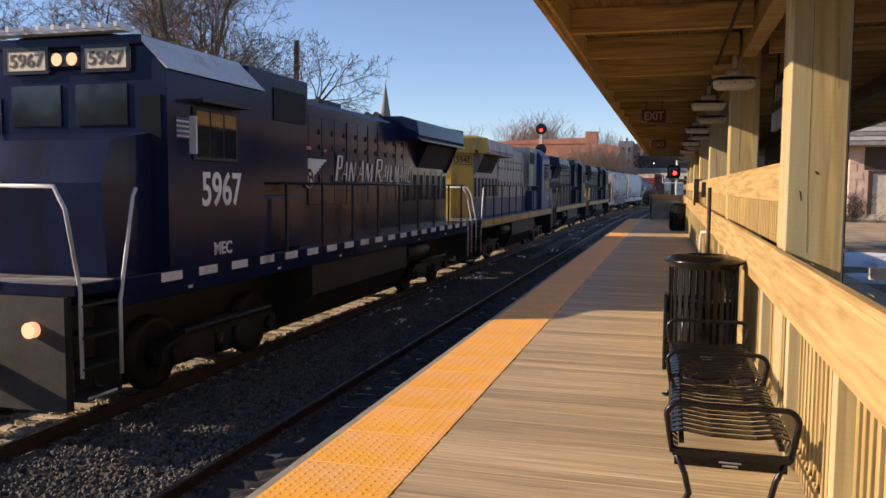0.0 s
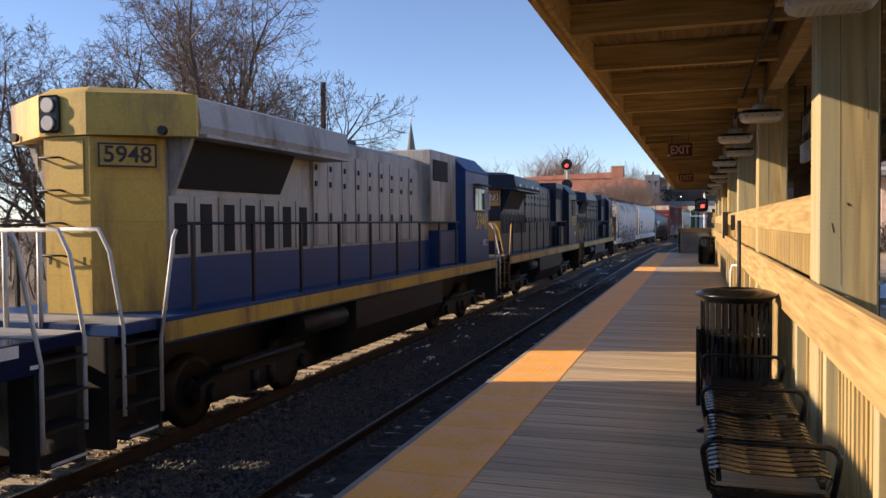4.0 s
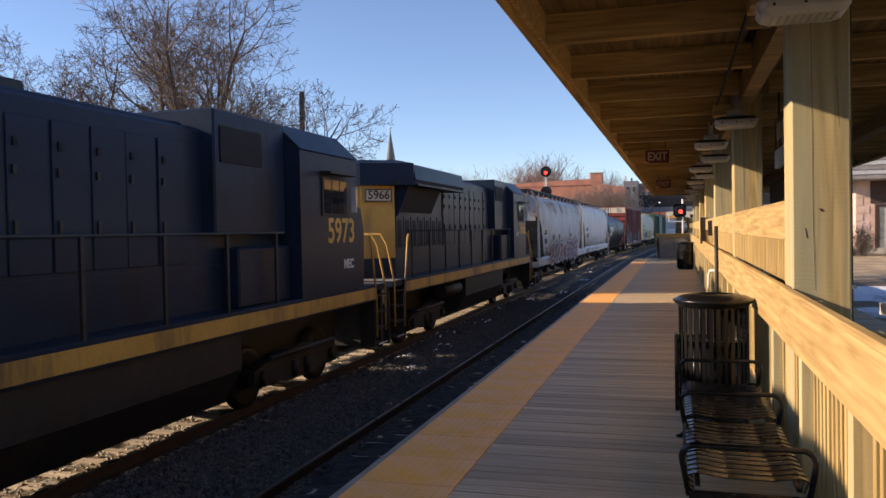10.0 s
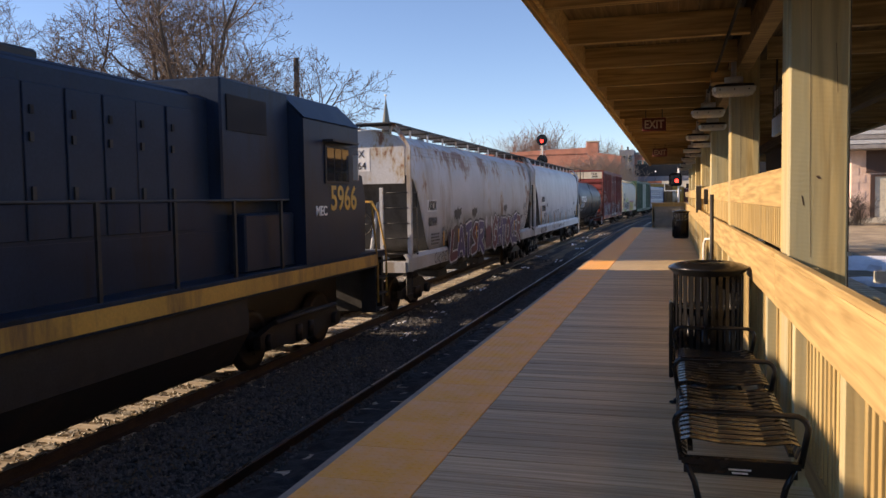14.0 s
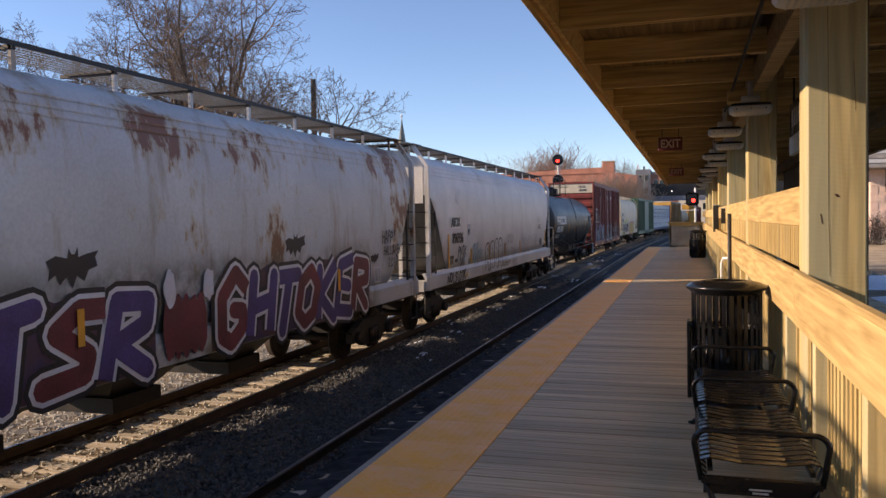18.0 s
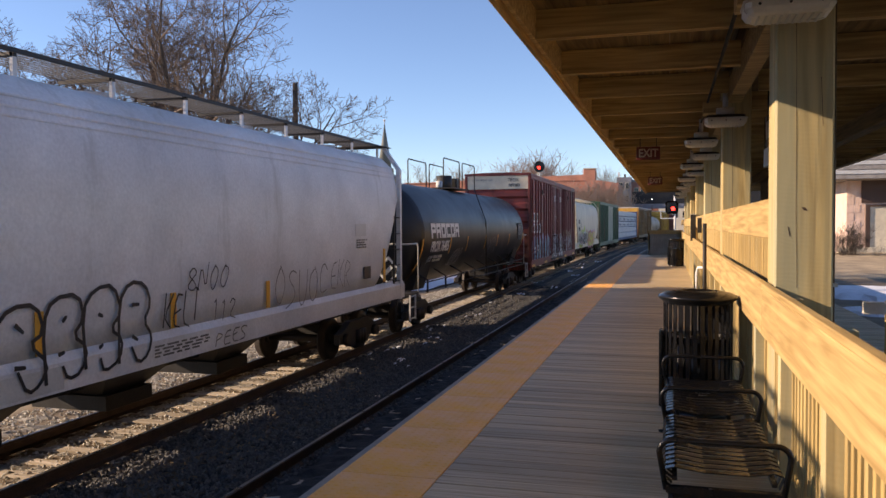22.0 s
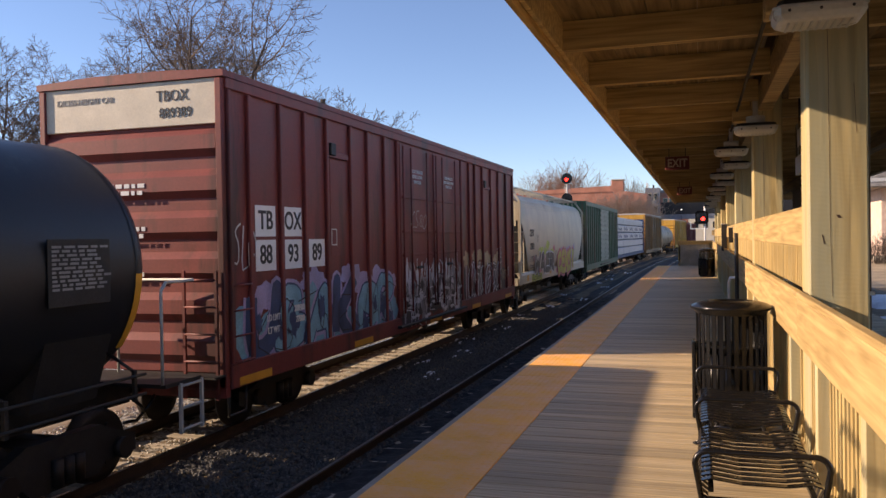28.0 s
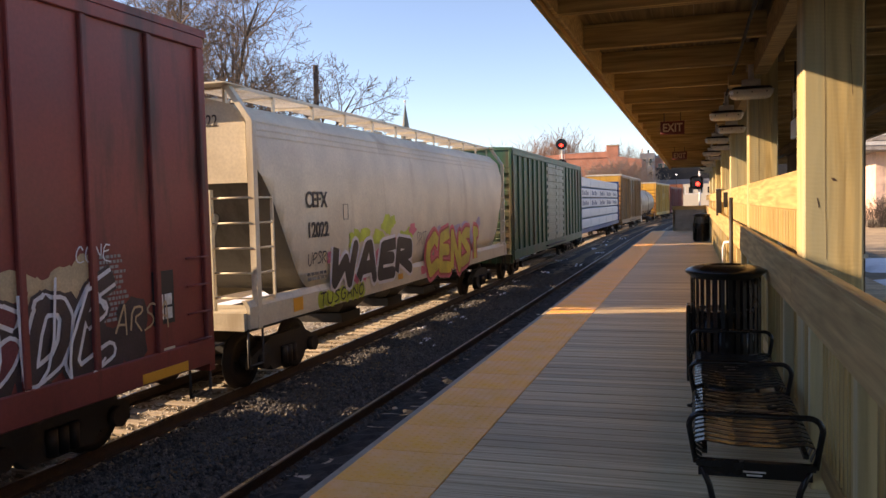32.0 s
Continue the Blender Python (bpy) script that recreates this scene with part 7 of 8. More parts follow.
        sprayed("graffiti_tag", h, "KELI", 8.75, 9.6, 1.55, 2.0, XS, 0.03, M_INKB, 17, 0.2)
        sprayed("graffiti_tag", h, "8N00", 9.3, 10.4, 2.0, 2.35, XS, 0.022, M_INKB, 18, 0.2)
        sprayed("graffiti_tag", h, "112", 9.9, 10.6, 1.55, 1.85, XS, 0.022, M_INKB, 19, 0.2)
        sprayed("graffiti_tag", h, "OSUOC", 11.8, 14.0, 1.52, 2.15, XS, 0.025, M_GRIME, 20, 0.12)
        sprayed("graffiti_tag", h, "EKR", 14.1, 15.1, 1.7, 2.2, XS, 0.018, M_INKB, 28, 0.2)
        sprayed("graffiti_tag", h, "NOLSLOTK", 1.85, 3.7, 1.15, 1.42, XS, 0.065, M_INKB, 12, 0.2, 0.1)
        sprayed("graffiti_tag", h, "PEES", 10.0, 10.9, 1.16, 1.36, XS, 0.022, M_GRIME, 13, 0.2)
        sprayed("graffiti_tag", h, "WSC", 2.7, 3.2, 3.2, 3.7, XS, 0.012, M_GRIME, 33, 0.1, 0.2)
        text_bars(h, 8.6, 1.36, 1.3, 0.025, 4, 1.562, M_GRIME, 14)
        text_bars(h, 15.45, 2.58, 0.6, 0.03, 4, 1.578, M_GRIME, 3)
        part("data_panel", bx(1.574, 1.578, 15.4, 16.0, 2.66, 2.92), M_GREY, h)
        part("data_panel", bx(1.562, 1.568, 15.9, 16.3, 1.74, 2.0), M_INKB, h)
        part("builder_panel", bx(1.562, 1.566, 5.7, 7.0, 1.15, 1.40), M_GREY, h)
        part("small_placard", bx(1.562, 1.566, 4.0, 4.2, 1.18, 1.42), M_WHITE, h)
        part("yellow_label", bx(1.562, 1.566, 3.75, 3.9, 1.2, 1.3), M_INKY2, h)
        lettering("end_mark", "ASOX", 0.26, M_INKB, h, front_pose(0.0, 0.482, 4.3), 0.9)
    else:
        words("CEFX", 2.38, 3.02, 0.38, M_INKB, 0.92)
        words("12022", 2.42, 2.50, 0.36, M_INKB, 0.95)
        for y0, y1, z0, z1 in ((3.5, 3.72, 2.66, 2.672), (3.5, 3.72, 2.94, 2.952), (3.5, 3.512, 2.672, 2.94), (3.708, 3.72, 2.672, 2.94)):
            part("stencil_frame", bx(1.572, 1.576, y0, y1, z0, z1), M_GRIME, h)
        sprayed("graffiti_tag", h, "UPSR", 1.98, 2.72, 1.92, 2.12, XS, 0.03, M_INKB, 3, 0.2)
        text_bars(h, 1.95, 1.76, 0.85, 0.05, 2, 1.578, M_GRIME, 16)
        rng = random.Random(61)
        for mm, n, y0, y1, z0, z1 in ((M_INKR, 9, 2.75, 7.5, 1.5, 2.35), (M_INKY, 8, 3.6, 7.2, 2.05, 2.6), (M_INKR, 7, 7.9, 10.5, 1.2, 1.7), (M_INKL, 7, 9.0, 13.6, 1.9, 2.5)):
            bm = bmesh.new()
            for i in range(n):
                blob(bm, y0 + (y1 - y0) * (i + 0.5) / n + rng.uniform(-0.2, 0.2), rng.uniform(z0, z1), rng.uniform(0.14, 0.34), rng.uniform(0.1, 0.24), 1.572 + 0.0005 * i, rng.randrange(900), amp=0.4)
            tagged(part("graffiti_layer", bm, mm, h, "sprayed colour cloud"), kind="stuff")
        piece(h, "WAER", 2.9, 7.3, 1.45, 2.12, XS, 15, M_INKB, M_INKW, M_INKW, 0.26, 0.3, 0.05, 0.02)
        piece(h, "CENSI", 8.3, 13.4, 1.2, 2.15, XS, 17, M_INKLIME, M_INKO2, M_INKR, 0.30, 0.1, 0.05, 0.08, "sprayed fat yellow letter with a red outline")
        sprayed("graffiti_tag", h, "SPOT", 7.6, 8.3, 1.95, 2.25, XS, 0.025, M_INKB, 5, 0.2)
        bm = bmesh.new()
        for i in range(9):
            blob(bm, 2.5 + i * 0.22, 1.27, 0.17, 0.15, 1.5655 + 0.0003 * i, 70 + i, amp=0.2)
        tagged(part("graffiti_layer", bm, M_INKY, h, "yellow-green sprayed strip"), kind="stuff")
        sprayed("graffiti_tag", h, "TUSGANO", 2.42, 4.4, 1.17, 1.39, lambda z: 1.570, 0.035, M_INKB, 19, 0.1, 0.05)
        part("reflector", bx(1.562, 1.568, 1.45, 1.78, 1.2, 1.42), M_ORANGE, h, "orange reflector strip")
        part("reflector", bx(1.562, 1.568, 6.35, 6.65, 1.26, 1.38), M_ORANGE, h, "orange reflector strip")
        lettering("end_mark", "CEFX 12022", 0.26, M_INKB, h, front_pose(0.35, 0.486, 4.25), 0.8)
    ws = truck(h, 2.0, 1.73, 0.44) + truck(h, L - 2.0, 1.73, 0.44)
    ROLLING.append((h, u, False, ws, L))


def build_tank(u, L, label, m, extra):
    k = thing("tank_car", label, "tank car", "freight cars")
    R, zc = 1.53, 2.60
    a, b = 0.75, L - 0.75
    prof = [(a + 0.62 * (1 - math.sin(t)), R * math.cos(t)) for t in [math.pi / 2 * (1 - i / 10) for i in range(11)]]
    prof = [(y, max(r, 0.02)) for y, r in prof]
    prof += [(a + 0.62 + (b - a - 1.24) * i / 6, R) for i in range(1, 6)]
    prof += [(L - y, r) for y, r in prof[:11][::-1]]
    bm = bmesh.new()
    loft(bm, [[(r * math.cos(t * math.pi / 24), y, zc + r * math.sin(t * math.pi / 24)) for t in range(48)] for y, r in prof])
    part("tank_shell", bm, m, k)
    for y in (a + 0.62, L / 2 - 3.4, L / 2 + 3.4, b - 0.62):
        bm = bmesh.new()
        loft(bm, [[((R + 0.006) * math.cos(t * math.pi / 24), yy, zc + (R + 0.006) * math.sin(t * math.pi / 24)) for t in range(48)] for yy in (y - 0.02, y + 0.02)], caps=False)
        part("weld_band", bm, m, k)
    part("stub_sill", bx(-0.35, 0.35, 0.1, 3.8, 0.72, 1.12), M_DARK, k)
    part("stub_sill", bx(-0.35, 0.35, L - 3.8, L - 0.1, 0.72, 1.12), M_DARK, k)
    for y in (2.1, L - 2.1):
        part("saddle", prism(bmesh.new(), [(-1.1, 1.1), (1.1, 1.1), (1.35, 1.9), (0.9, 1.42), (0, 1.2), (-0.9, 1.42), (-1.35, 1.9)], y - 0.5, y + 0.5, "y"), M_DARK, k)
    for ye, s in ((0.1, 1), (L - 0.1, -1)):
        part("end_platform", bx(-1.5, 1.5, *sorted((ye, ye + s * 0.75)), 1.08, 1.13), M_DARK, k)
        for q in (-1, 1):
            part("end_rail", tube(bmesh.new(), [(q * 1.48, ye + s * 0.78, 1.13), (q * 1.48, ye + s * 0.78, 2.30), (q * 1.48, ye + s * 0.68, 2.40), (q * 1.48, ye + s * 0.12, 2.40), (q * 1.40, ye + s * 0.02, 2.40), (q * 0.2, ye + s * 0.02, 2.40), (q * 0.2, ye + s * 0.02, 1.13)], 0.02, 6), M_GREY, k, "pale end handrail")
            for i in range(3):
                part("rung", tube(bmesh.new(), [(q * 1.5, ye, 0.5 + 0.28 * i), (q * 1.5, ye + s * 0.45, 0.5 + 0.28 * i)], 0.018, 6), M_GREY, k)
            part("ladder_side", bx(*sorted((q * 1.48, q * 1.52)), ye - 0.02, ye + 0.02, 0.45, 1.1), M_GREY, k)
            part("ladder_side", bx(*sorted((q * 1.48, q * 1.52)), ye + s * 0.45 - 0.02, ye + s * 0.45 + 0.02, 0.45, 1.1), M_GREY, k)
        coupler(k, ye, -s)
    bm = bmesh.new()
    box(bm, 0.5, 0.508, -0.28, 0.28, -0.28, 0.28)
    pl = part("placard", bx(-0.26, 0.26, -0.006, 0.006, -0.26, 0.26), M_WHITE, k, "white diamond placard", pose(0.85, 0.30, 1.72, 0, 45, 0))
    part("placard_face", bx(-0.20, 0.20, -0.012, -0.008, -0.20, 0.20), M_DARK, pl)
    part("placard_bar", bx(-0.05, 0.05, -0.018, -0.014, -0.14, 0.14), M_WHITE, pl)
    for q in (-1, 1):
        part("side_handrail", tube(bmesh.new(), [(q * 1.56, 1.3, 1.35), (q * 1.56, L - 1.3, 1.35)], 0.018, 6), M_DARK, k)
        part("side_handrail", tube(bmesh.new(), [(q * 1.56, 1.3, 1.12), (q * 1.56, L - 1.3, 1.12)], 0.018, 6), M_DARK, k)
        for i in range(9):
            y = 1.5 + i * (L - 3) / 8
            part("rail_bracket", bx(q * 1.54 - 0.02, q * 1.54 + 0.02, y, y + 0.05, 1.05, 1.42), M_DARK, k)
            part("rail_bracket", tube(bmesh.new(), [(q * 1.54, y + 0.02, 1.4), (q * 1.15, y + 0.02, 1.62)], 0.02, 5), M_DARK, k)
    # fittings on top
    c = L / 2
    part("top_platform", bx(-0.62, 0.62, c - 1.1, c + 1.1, zc + R + 0.02, zc + R + 0.06), M_DARK, k)
    part("manway", cyl(bmesh.new(), (0, c - 0.1, zc + R - 0.1), (0, c - 0.1, zc + R + 0.52), 0.28, seg=20), M_DARK, k)
    part("valve_box", bx(-0.35, 0.35, c + 0.35, c + 0.85, zc + R, zc + R + 0.45, 0.02), M_DARK, k)
    part("relief_valve", cyl(bmesh.new(), (0, c - 0.75, zc + R), (0, c - 0.75, zc + R + 0.3), 0.12, seg=12), M_GREY, k)
    for q in (-1, 1):
        for y0, y1 in ((c - 2.4, c - 0.3), (c + 0.1, c + 2.0)):
            part("top_rail", tube(bmesh.new(), [(q * 0.62, y0, zc + R + 0.05), (q * 0.62, y0, zc + R + 0.92), (q * 0.62, y0 + 0.08, zc + R + 0.98), (q * 0.62, y1 - 0.08, zc + R + 0.98), (q * 0.62, y1, zc + R + 0.92), (q * 0.62, y1, zc + R + 0.05)], 0.022, 6), M_DARK, k)
        part("top_ladder", tube(bmesh.new(), [(q * 1.52, c, 1.2), (q * 1.52, c, 3.0), (q * 1.1, c, zc + R)], 0.02, 6), M_DARK, k)
    if extra:
        def on(y, z):
            an = math.asin((z - zc) / R)
            return pose((R + 0.008) * math.cos(an), y, z, 90 - math.degrees(an), 0, 90)
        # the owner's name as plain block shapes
        y = 1.93
        for i in range(6):
            bm = bmesh.new()
            w, hh = 0.45, 0.42
            box(bm, 0, 0.12, -hh / 2, hh / 2, 0, 0.004)
            box(bm, 0.12, w, hh / 2 - 0.11, hh / 2, 0, 0.004)
            if i in (0, 1, 5):
                box(bm, 0.12, w, -0.06, 0.04, 0, 0.004)
                box(bm, w - 0.11, w, 0.04, hh / 2 - 0.11, 0, 0.004)
                if i:
                    box(bm, w - 0.14, w - 0.02, -hh / 2, -0.06, 0, 0.004)
            else:
                box(bm, 0.12, w, -hh / 2, -hh / 2 + 0.11, 0, 0.004)
                if i != 3:
                    box(bm, w - 0.12, w, -hh / 2 + 0.11, hh / 2 - 0.11, 0, 0.004)
            part("name_shape", bm, M_WHITE, k, "plain white block shape", on(y, 2.72))
            y += 0.515
        lettering("marking", "PROX 76485", 0.43, M_WHITE, k, on(2.96, 2.26), 0.80, bold=0.008)
        for txt, y, z in (("LD LMT   209700 LB 95100 KG", 2.76, 1.975), ("LT  WT     76300 LB 34600 KG", 2.74, 1.875), ("NEW", 2.06, 1.775)):
            lettering("weight_words", txt, 0.13, M_GREY, k, on(y, z), 0.80)
        for y, t0, t1 in ((1.14, -0.66, -0.06), (4.0, -0.38, -0.06), (6.1, -0.38, -0.06), (8.8, -0.38, -0.06), (10.9, -0.36, -0.06), (13.2, -0.36, -0.06), (16.35, -0.66, -0.04)):
            bm = bmesh.new()
            loft(bm, [[((R + 0.01) * math.cos(t), y, zc + (R + 0.01) * math.sin(t)), ((R + 0.01) * math.cos(t), y + 0.11, zc + (R + 0.01) * math.sin(t))] for t in [t0 + (t1 - t0) * i / 6 for i in range(7)]], close=False, caps=False)
            part("reflector", bm, M_ORANGE, k, "orange reflector strip")
        shell = lambda z: math.sqrt(max(R * R - (z - zc) ** 2, 0.1)) + 0.006
        sprayed("graffiti_tag", k, ("8", "R", "P", "8"), 4.45, 5.6, 1.62, 2.14, shell, 0.022, M_GREY, 3, 0.3, lab="thin grey sprayed scrawl")
        sprayed("graffiti_tag", k, ("L", "A", "E", "T", "1", "W"), 9.15, 10.85, 1.74, 2.38, shell, 0.03, M_DIMW, 4, 0.3, lab="thin grey sprayed scrawl")
        pn = part("data_panel", bx(0, 0.01, 0, 0.9, 0, 0.7), M_DARK, k, "", pose(R * 0.985 + 0.03, L - 2.75, 2.25))
        text_bars(pn, 0.05, 0.62, 0.8, 0.026, 11, 0.012, M_DIMW, 5)
        lettering("end_mark", "76485", 0.22, M_GREY, k, front_pose(0.35, a - 0.002, 3.1), 0.9)
    ws = truck(k, 2.1, 1.73, 0.44) + truck(k, L - 2.1, 1.73, 0.44)
    ROLLING.append((k, u, False, ws, L))


def build_boxcar(u, L, H, label, m, roofm, endm, nd, extra="", doorm=None):
    b = thing("boxcar", label, "boxcar", "freight cars")
    zb, W = 0.95, 1.55
    part("box_body", bx(-W, W, 0.12, L - 0.12, zb + 0.1, H - 0.12, 0.01), m, b)
    part("roof", prism(bmesh.new(), [(-W - 0.05, H - 0.14), (W + 0.05, H - 0.14), (W + 0.05, H - 0.05), (0.6, H), (-0.6, H), (-W - 0.05, H - 0.05)], 0.02, L - 0.02, "y"), roofm, b)
    c, dw = (9.18, 2.30) if extra else (L / 2, 2.3)
    d0, d1 = c - dw, c + dw
    for s in (-1, 1):
        def sb(name, y0, y1, z0, z1, dep, mm, parent=b, base=W, lab=""):
            return part(name, bx(*sorted((s * (base + 0.001), s * (base + dep))), y0, y1, z0, z1, min(0.012, dep / 3)), mm, parent, lab)
        sb("side_sill", 0.12, L - 0.12, zb - 0.12, zb + 0.22, 0.05, m)
        sb("top_chord", 0.1, L - 0.1, H - 0.3, H - 0.145, 0.05, m)
        left = (0.13, 0.65, 1.58, 2.40, 3.23, 4.25, 5.07, 5.97, 6.72) if extra else [0.13 + (d0 - 0.25) * k / 7 for k in range(8)]
        right = (11.62, 12.45, 13.09, 13.94, 14.96, 15.94, 17.03, L - 0.25) if extra else [d1 + 0.12 + (L - 0.42 - d1) * k / 6 for k in range(7)]
        for y in list(left) + list(right):
            sb("side_post", y, y + 0.085, zb + 0.225, H - 0.305, 0.065, m)
        if extra:
            for y in (3.32, 14.02):
                pl_ = sb("hatch_plate", y + 0.12, y + 0.78, 2.6, 4.35, 0.012, m)
                sb("hatch_bar", y + 0.02, y + 0.84, 4.36, 4.47, 0.06, m)
                sb("hatch_lock", y + 0.02, y + 0.22, 4.40, 4.62, 0.10, M_DARK)
        for k, (a, e) in enumerate(((d0, c - 0.02), (c + 0.02, d1))):
            dr = sb("door", a, e, zb + 0.24, H - 0.34, 0.055, m if doorm is None else doorm)
            if doorm is not None:
                for q in range(11):
                    sb("door_rib", a + 0.06, e - 0.06, zb + 0.4 + q * 0.31, zb + 0.56 + q * 0.31, 0.05, doorm, dr, W + 0.055)
                continue
            for z in (2.53, 3.05, 3.82):
                sb("door_rail", a + 0.05, e - 0.05, z - 0.03, z + 0.03, 0.03, m, dr, W + 0.055)
            for y in ((a + e) / 2 - 0.55, (a + e) / 2 + 0.55, a + 0.08, e - 0.08):
                part("lock_rod", tube(bmesh.new(), [(s * (W + 0.10), y, zb + 0.3), (s * (W + 0.10), y, H - 0.4)], 0.022, 6), m, dr)
            sb("door_handle", (a + e) / 2 - 0.2, (a + e) / 2 + 0.2, 2.2, 2.26, 0.06, M_DARK, dr, W + 0.055)
        sb("door_track", d0 - 0.3, d1 + 0.3, zb + 0.0, zb + 0.06, 0.10, M_DARK, b, W + 0.05)
        for y0 in (0.3, 4.3, 8.8, 12.6, L - 1.6):
            if extra:
                sb("sill_reflector", y0, y0 + 0.9, zb - 0.10, zb + 0.02, 0.006, M_ORANGE, b, W + 0.05, "orange reflector strip")
    for ye, s in ((0.12, -1), (L - 0.12, 1)):
        n = 6 if extra else 8
        for i in range(n):
            z = zb + 0.25 + i * (H - 0.9 - zb) / n
            hgt = (H - 0.9 - zb) / n
            y0, y1 = sorted((ye, ye + s * 0.085))
            bm = bmesh.new()
            prism(bm, [(ye, z), (ye + s * 0.085, z + hgt * 0.18), (ye + s * 0.085, z + hgt * 0.52), (ye, z + hgt * 0.7)], -W + 0.1, W - 0.1, "x")
            part("end_rib", bm, endm, b)
        part("end_top", bx(-W + 0.02, W - 0.02, *sorted((ye, ye + s * 0.06)), H - 0.78, H - 0.15, 0.006), M_CREAM if extra else endm, b, "cream top panel" if extra else "")
        for q in (-1, 1):
            part("corner_post", bx(*sorted((q * (W - 0.09), q * (W + 0.01))), *sorted((ye, ye + s * 0.1)), zb - 0.1, H - 0.16, 0.01), m, b)
        for k in range(2):
            xx = (W - 0.1, W - 0.62)[k]
            part("ladder_side", bx(xx - 0.02, xx + 0.02, *sorted((ye + s * 0.12, ye + s * 0.16)), 0.7, 2.5), m, b)
        for i in range(5):
            part("rung", tube(bmesh.new(), [(W - 0.62, ye + s * 0.15, 0.85 + i * 0.38), (W - 0.1, ye + s * 0.15, 0.85 + i * 0.38)], 0.016, 6), m, b)
        part("end_walk", bx(-W, W, *sorted((ye + s * 0.02, ye + s * 0.35)), 1.02, 1.05), M_DARK, b)
        part("end_sill", bx(-W, W, *sorted((ye - s * 0.02, ye + s * 0.10)), 0.72, 1.01), m, b)
        part("sill_step", tube(bmesh.new(), [(W - 0.02, ye, 0.85), (W - 0.02, ye, 0.45), (W - 0.02, ye - s * 0.45, 0.45), (W - 0.02, ye - s * 0.45, 0.85)], 0.02, 6), M_DARK, b)
        for i in range(4):
            part("rung", tube(bmesh.new(), [(W + 0.06, ye - s * 0.05, 1.2 + i * 0.36), (W + 0.06, ye - s * 0.55, 1.2 + i * 0.36)], 0.014, 6), m, b)
        coupler(b, ye, s)
    part("center_sill", bx(-0.3, 0.3, 0.2, L - 0.2, 0.70, 1.05), M_DARK, b)
    part("air_tank", cyl(bmesh.new(), (0.9, L / 2 - 1, 0.75), (0.9, L / 2 + 0.4, 0.75), 0.2, seg=12), M_DARK, b)
    part("brake_lever", bx(0.4, 1.1, L / 2 + 1, L / 2 + 2.2, 0.72, 0.76), M_DARK, b)
    for s in (-1, 1):
        for y in (3.8, 5.6, L - 5.6, L - 3.8):
            part("cross_bearer", bx(-1.5, 1.5, y, y + 0.08, 0.82, 1.02), M_DARK, b) if s > 0 else None
    if extra:
        x = W + 0.004
        rows = (("TB", 1.17, 3.2), ("OX", 2.03, 3.2), ("88", 1.17, 2.68), ("93", 2.03, 2.68), ("89", 2.88, 2.68))
        for txt, y, z in rows:
            pl = part("number_plate", bx(x, x + 0.006, y - 0.30, y + 0.30, z - 0.235, z + 0.235), M_PLATE, b, "white number square")
            lettering("number", txt, 0.40, M_INKB, pl, side_pose(x + 0.009, y, z), 0.92, bold=0.006)
        for a, lines, y, z, sz in (("CLOSE THIS DOOR", 0, 8.0, 4.43, 0.11), ("BEFORE CLOSING", 0, 8.0, 4.31, 0.11), ("MAIN DOOR", 0, 8.0, 4.19, 0.11), ("CLOSE AND LOCK", 0, 10.45, 4.43, 0.105), ("BOTH DOORS BEFORE", 0, 10.45, 4.32, 0.105), ("MOVING CAR", 0, 10.45, 4.21, 0.105)):
            lettering("door_words", a, sz, M_WHITE, b, side_pose(W + 0.062, y, z), 0.78)
        lettering("end_mark", "EXCESS HEIGHT CAR", 0.12, M_DIMW, b, front_pose(-0.75, 0.055, H - 0.35), 0.9)
        lettering("end_mark", "TBOX", 0.22, M_INKB, b, front_pose(0.75, 0.055, H - 0.36), 0.9)
        lettering("end_mark", "889389", 0.2, M_INKB, b, front_pose(0.8, 0.055, H - 0.6), 0.9)
        for z in (3.72, 3.1, 2.55):
            text_bars(b, -0.5, z, 0.8, 0.06, 2, 0.03, M_WHITE, int(z * 10), "end")
        text_bars(b, 16.12, 2.40, 0.4, 0.035, 13, x, M_DIMW, 8)
        lettering("stencil", "LEAS07", 0.14, M_GREY, b, side_pose(x + 0.03, 13.75, 1.28), 0.85)
        part("data_panel", bx(x, x + 0.005, 17.0, 17.42, 1.5, 2.16), M_INKB, b)
        for i in range(2):
            for j in range(2):
                part("panel_cell", bx(x + 0.006, x + 0.009, 17.06 + i * 0.17, 17.2 + i * 0.17, 1.56 + j * 0.17, 1.7 + j * 0.17), M_WHITE, b)
        part("data_panel", bx(x, x + 0.005, 17.08, 17.4, 0.99, 1.2), M_CREAM, b)
        for txt, y, z in (("LD LMT", 1.30, 1.72), ("LT WT", 1.30, 1.53), ("208500", 2.14, 1.80), ("77500", 2.16, 1.62)):
            lettering("weight_words", txt, 0.14, M_WHITE, b, side_pose(W + 0.046, y, z), 0.85, bold=0.003)
        for y0, y1, z0, z1 in ((3.46, 3.68, 2.80, 2.815), (3.46, 3.68, 3.08, 3.095), (3.46, 3.475, 2.815, 3.08), (3.665, 3.68, 2.815, 3.08)):
            part("stencil_frame", bx(x + 0.01, x + 0.014, y0, y1, z0, z1), M_WHITE, b)
        # long graffiti along the lower side
        rng = random.Random(4)
